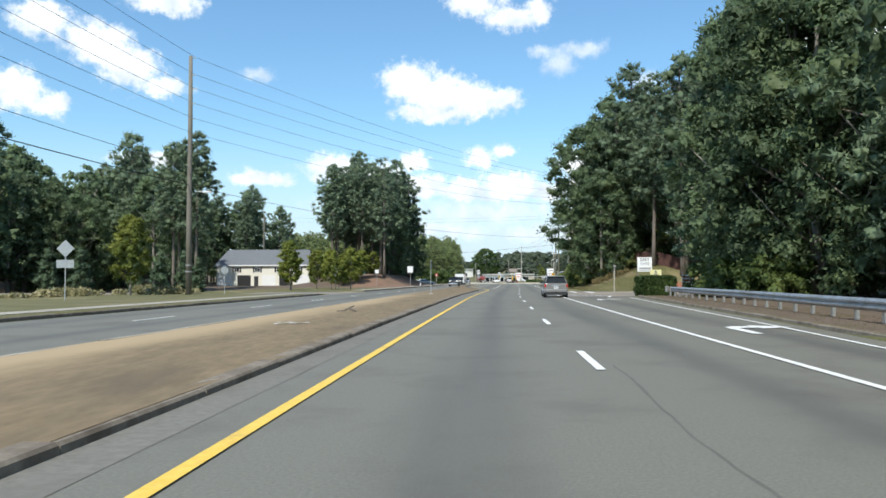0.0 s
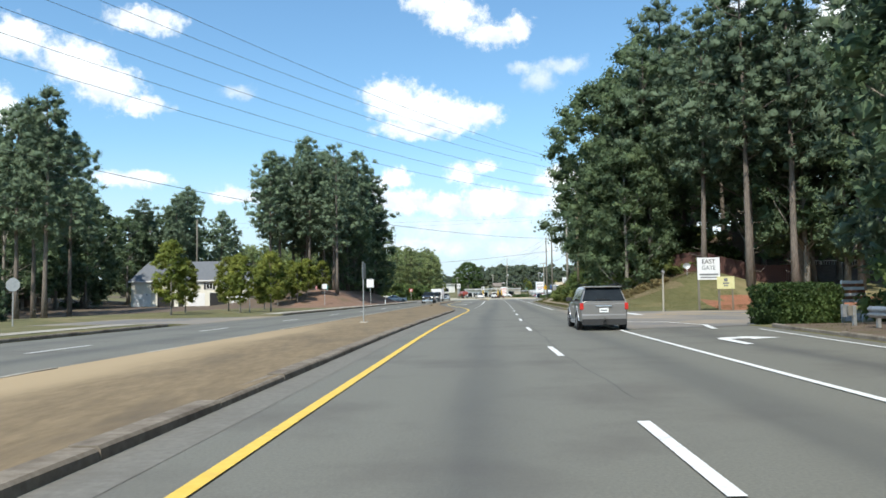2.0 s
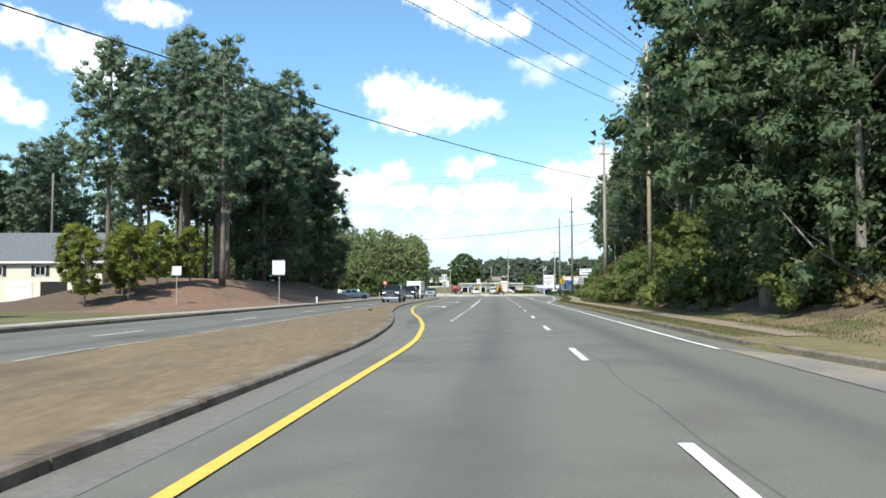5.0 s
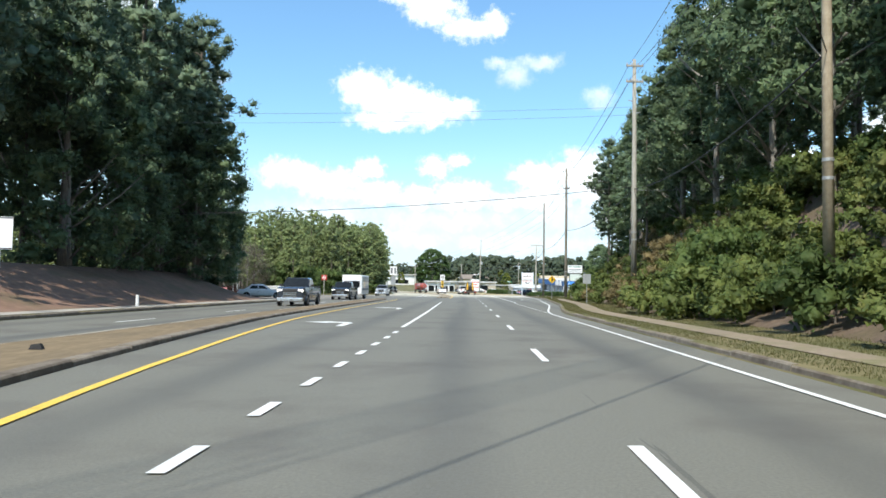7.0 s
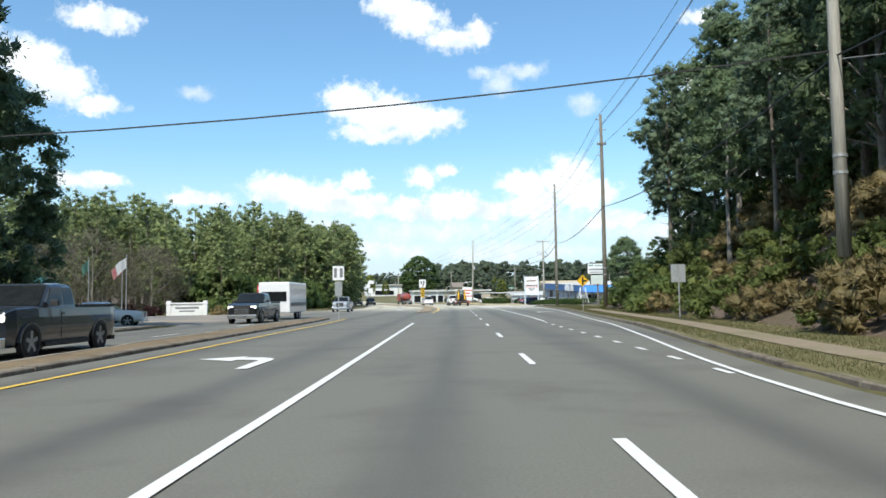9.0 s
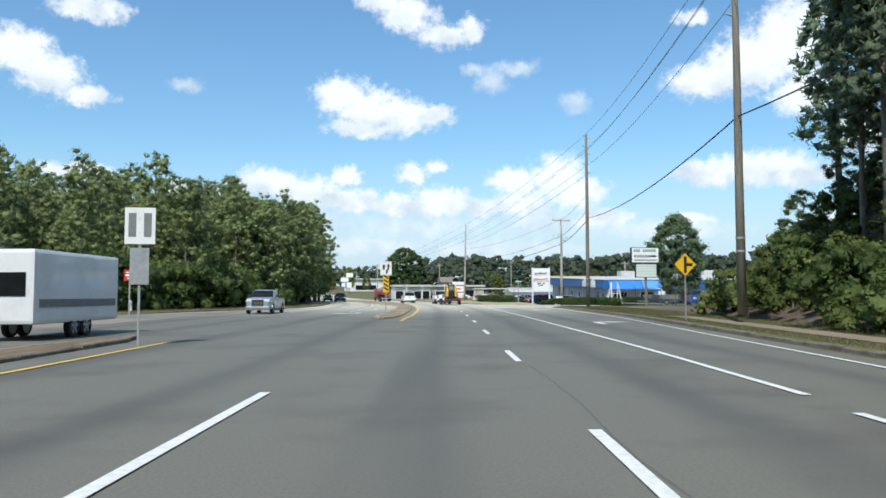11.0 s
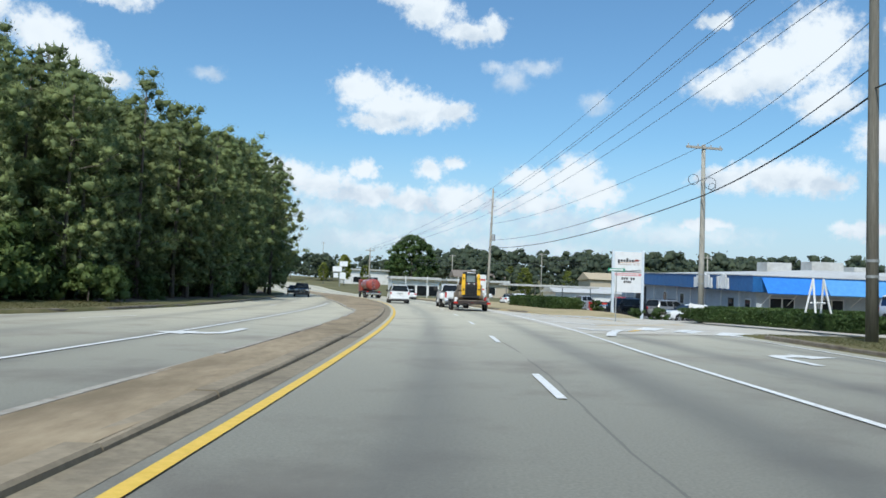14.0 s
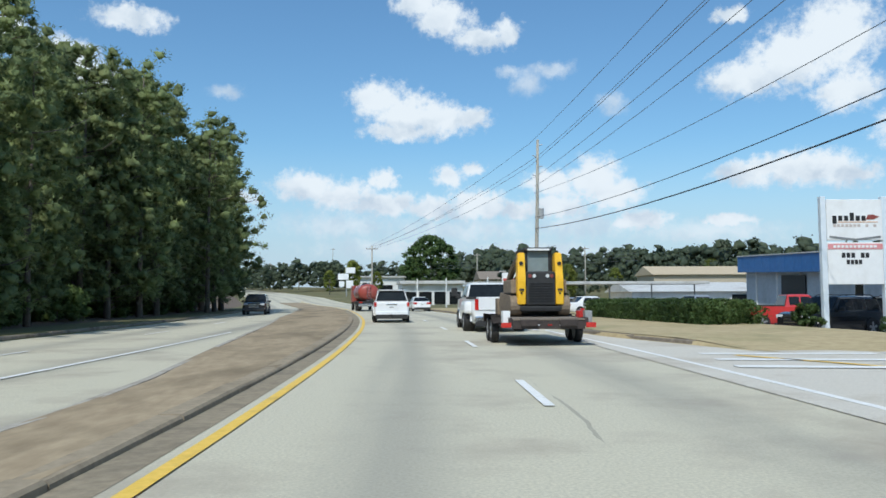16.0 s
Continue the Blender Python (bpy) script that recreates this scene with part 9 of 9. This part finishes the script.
def tanker():
    root = empty("tank_truck", pose(17.1, 337.4, 0, 0, 0, heading(337, 2)), "dark red liquid tank truck with chrome fittings", "truck", "road vehicles")
    bm = bmesh.new()
    n = 18
    rings = []
    for y, k in ((-3.55, 0.0), (-3.5, 0.72), (-3.35, 0.94), (-3.1, 1.0), (2.2, 1.0), (2.45, 0.94), (2.6, 0.7), (2.65, 0.0)):
        rings.append([(1.1 * max(k, 0.02) * math.cos(t), y, 1.95 + 0.86 * max(k, 0.02) * math.sin(t)) for t in (2 * math.pi * i / n for i in range(n))])
    loft(bm, rings)
    tank = part("tank", bm, TANK_RED, root, smooth=True)
    for y in (-2.6, -0.9, 0.8, 2.0):
        bm = bmesh.new()
        pipe(bm, [(1.115 * math.cos(t), y, 1.95 + 0.875 * math.sin(t)) for t in np.linspace(0, 2 * math.pi, 19)], [0.03] * 19, 5)
        part("tank_band", bm, CHROME, tank)
    for y in (-1.8, 0.2):
        bm = bmesh.new()
        tube(bm, (0, y, 2.78), (0, y, 2.98), 0.30, n=14)
        part("hatch", bm, CHROME, tank)
    bm = bmesh.new()
    box(bm, -1.0, 1.0, -3.7, 5.4, 0.72, 1.02, 0.03)
    part("chassis", bm, BLACK, root)
    bm = bmesh.new()
    box(bm, -1.12, 1.12, 3.0, 5.3, 0.9, 2.75, 0.12)
    cab = part("cab", bm, TANK_RED, root)
    bm = bmesh.new()
    box(bm, -0.9, 0.9, 2.985, 3.0, 1.8, 2.5)
    part("rear_window", bm, GLASS, cab)
    bm = bmesh.new()
    box(bm, -1.1, 1.1, -3.95, -3.75, 0.5, 0.78, 0.02)
    part("rear_bumper", bm, CHROME, root)
    for s in (-1, 1):
        bm = bmesh.new()
        box(bm, s * 0.85 - 0.14, s * 0.85 + 0.14, -3.8, -3.72, 0.85, 1.0, 0.01)
        part("tail_lamp", bm, TAIL, root)
        for y in (-2.6, -1.4, 4.3):
            wheel(root, s * 0.95, y, 0.5, 0.45 if y < 0 else 0.28)
        bm = bmesh.new()
        box(bm, s * 0.95 - 0.26, s * 0.95 + 0.26, -3.45, -3.42, 0.25, 0.95)
        part("mud_flap", bm, RUBBER, root)
    bm = bmesh.new()
    for s in (-0.18, 0.18):
        tube(bm, (s, -3.62, 1.0), (s, -3.62, 2.7), 0.02)
    for z in np.arange(1.1, 2.7, 0.28):
        tube(bm, (-0.18, -3.62, z), (0.18, -3.62, z), 0.015)
    part("ladder", bm, CHROME, root)


tanker()
# silver-grey SUV beside us in the outer lane
vehicle("suv", pose(8.62, 59.1, 0, 0, 0, heading(58)), SILVER_CAR, "suv", 4.55, 1.76, 1.62, 0.36, "pewter-grey older SUV with light wheel arches", cladding=SILVER2)
# oncoming traffic on the far lanes
vehicle("pickup_truck", pose(2.45, 162.0, 0, 0, 0, heading(162, 180)), NAVY_CAR, "pickup", 5.9, 2.03, 1.95, 0.42, "dark blue-grey crew-cab pickup coming the other way", "pickup", lights_on=True)
vehicle("minivan", pose(8.6, 322, 0, 0, 0, heading(322, 180)), BLACK_CAR, "van", 5.0, 1.95, 1.75, 0.35, "black minivan coming the other way", "van")
vehicle("pickup_truck", pose(3.8, 190.2, 0, 0, 0, heading(190, 179)), BLACK_CAR, "pickup", 5.8, 2.0, 1.9, 0.41, "black pickup with lit headlamps towing a white caravan", "pickup", lights_on=True)
vehicle("pickup_truck", pose(7.2, 230.5, 0, 0, 0, heading(230, 180)), SILVER2, "pickup", 5.3, 1.88, 1.75, 0.37, "silver pickup coming through the junction", "pickup")
vehicle("sedan", pose(5.0, 342.5, 0, 0, 0, heading(342, 180)), BLACK_CAR, "sedan", 4.6, 1.82, 1.45, 0.33, "black saloon in the far lane")
vehicle("sedan", pose(-4.4, 186.3, 0.02, 0, 0, -82), WHITE_CAR, "sedan", 4.7, 1.82, 1.45, 0.33, "white saloon leaving the side street")


def caravan():
    root = empty("box_trailer", pose(4.5, 198.1, 0, 0, 0, heading(198, 179)), "white box trailer with dark front window", "trailer", "road vehicles")
    bm = bmesh.new()
    box(bm, -1.15, 1.15, -3.2, 2.4, 0.5, 2.75, 0.12)
    body = part("body", bm, WHITE_CAR, root)
    bm = bmesh.new()
    box(bm, -0.9, 0.9, 2.40, 2.43, 1.35, 2.05, 0.01)
    part("front_window", bm, GLASS, body)
    bm = bmesh.new()
    pipe(bm, [(0, 2.3, 0.5), (0, 3.6, 0.48)], [0.06, 0.05], 6)
    part("drawbar", bm, BLACK, root)
    for s in (-1, 1):
        for y in (-0.9, -0.1):
            wheel(root, s * 1.02, y, 0.36, 0.22)
        bm = bmesh.new()
        box(bm, s * 1.16 - 0.01, s * 1.16 + 0.01, -2.9, 2.1, 1.0, 1.25)
        part("side_stripe", bm, GREYINK, body)


caravan()
# parked vehicles round the shops
for nm, x, y, rz, pt, kd, L, W, H, lab, cat in (
    ("pickup_truck", 42.4, 295.0, -100, RED_CAR, "pickup", 5.6, 1.95, 1.85, "bright red pickup parked behind the hedge", "pickup"),
    ("suv", 40.4, 287.6, 112, BLACK_CAR, "suv", 4.7, 1.88, 1.75, "black SUV parked nose-out by the tall sign", "car"),
    ("sedan", 45.2, 284.2, 112, BLACK_CAR, "sedan", 4.7, 1.82, 1.45, "black saloon parked by the tall sign", "car"),
    ("suv", 45.6, 289.5, -64, SILVER2, "suv", 4.7, 1.88, 1.72, "silver SUV parked before the blue shop", "car"),
    ("sedan", 43.6, 279.6, 98, WHITE_CAR, "sedan", 4.7, 1.82, 1.45, "white saloon parked before the blue shop", "car"),
    ("van", 52.5, 266.6, 172, WHITE_CAR, "van", 5.0, 1.95, 1.9, "white van parked before the blue shop", "van"),
    ("pickup_truck", 42.6, 309.5, -80, SILVER2, "pickup", 5.5, 1.95, 1.85, "silver pickup parked by the white gabled building", "pickup"),
    ("sedan", 36.0, 313.5, -75, WHITE_CAR, "sedan", 4.6, 1.8, 1.45, "white saloon parked under the canopy", "car"),
    ("suv", 37.5, 322.5, -75, SILVER2, "suv", 4.7, 1.88, 1.75, "silver SUV parked beside the canopy", "car"),
    ("suv", 31.5, 362.0, 80, BLACK_CAR, "suv", 4.7, 1.88, 1.75, "black SUV parked at the distant shop", "car"),
    ("sedan", 36.5, 360.0, 85, WHITE_CAR, "sedan", 4.6, 1.8, 1.45, "white saloon parked at the distant shop", "car"),
    ("sedan", 48.9, 249.3, -28, BLUE_CAR, "sedan", 4.6, 1.82, 1.5, "bright blue saloon parked behind the fence", "car"),
    ("suv", 52.3, 247.6, 150, BLACK_CAR, "suv", 4.7, 1.88, 1.7, "black SUV parked behind the fence", "car"),
    ("van", 62.0, 252.5, 100, WHITE_CAR, "van", 5.4, 1.98, 2.1, "white van parked before the white workshop", "van"),
):
    vehicle(nm, pose(x, y, 0.29 if y < 271 else -0.40 if x > 40 and y < 333 else ground_z(x, y) + 0.01, 0, 0, rz), pt, kd, L, W, H, 0.34 if kd in ("sedan", "van") else 0.38, lab, cat)


def boat():
    root = empty("boat_on_trailer", pose(45.4, 249.8, 0.29, 0, 0, 48), "grey open fishing boat on a trailer", "boat")
    root.scale = (0.82, 0.82, 0.82)
    bm = bmesh.new()
    rings = []
    for y, k, zb in ((-2.4, 1.0, 0.55), (-1.0, 1.0, 0.52), (0.8, 0.92, 0.55), (1.8, 0.62, 0.68), (2.6, 0.06, 0.95)):
        rings.append([(-1.0 * k, y, 1.25), (-0.85 * k, y, zb + 0.18), (0, y, zb), (0.85 * k, y, zb + 0.18), (1.0 * k, y, 1.25), (0.9 * k, y, 1.27), (-0.9 * k, y, 1.27)])
    loft(bm, rings)
    part("hull", bm, SILVER2, root)
    bm = bmesh.new()
    box(bm, -0.35, 0.35, -0.3, 0.4, 1.25, 1.75, 0.05)
    part("console", bm, WHITE_TRIM, root)
    bm = bmesh.new()
    box(bm, -0.18, 0.18, -2.75, -2.4, 0.7, 1.65, 0.06)
    part("outboard_motor", bm, BLACK, root)
    bm = bmesh.new()
    for s in (-1, 1):
        pipe(bm, [(s * 0.7, -2.2, 0.45), (s * 0.7, 1.6, 0.45), (0, 3.4, 0.45)], [0.05] * 3, 6)
    part("trailer_frame", bm, GALV, root)
    for s in (-1, 1):
        wheel(root, s * 0.95, -0.9, 0.3, 0.18)


boat()
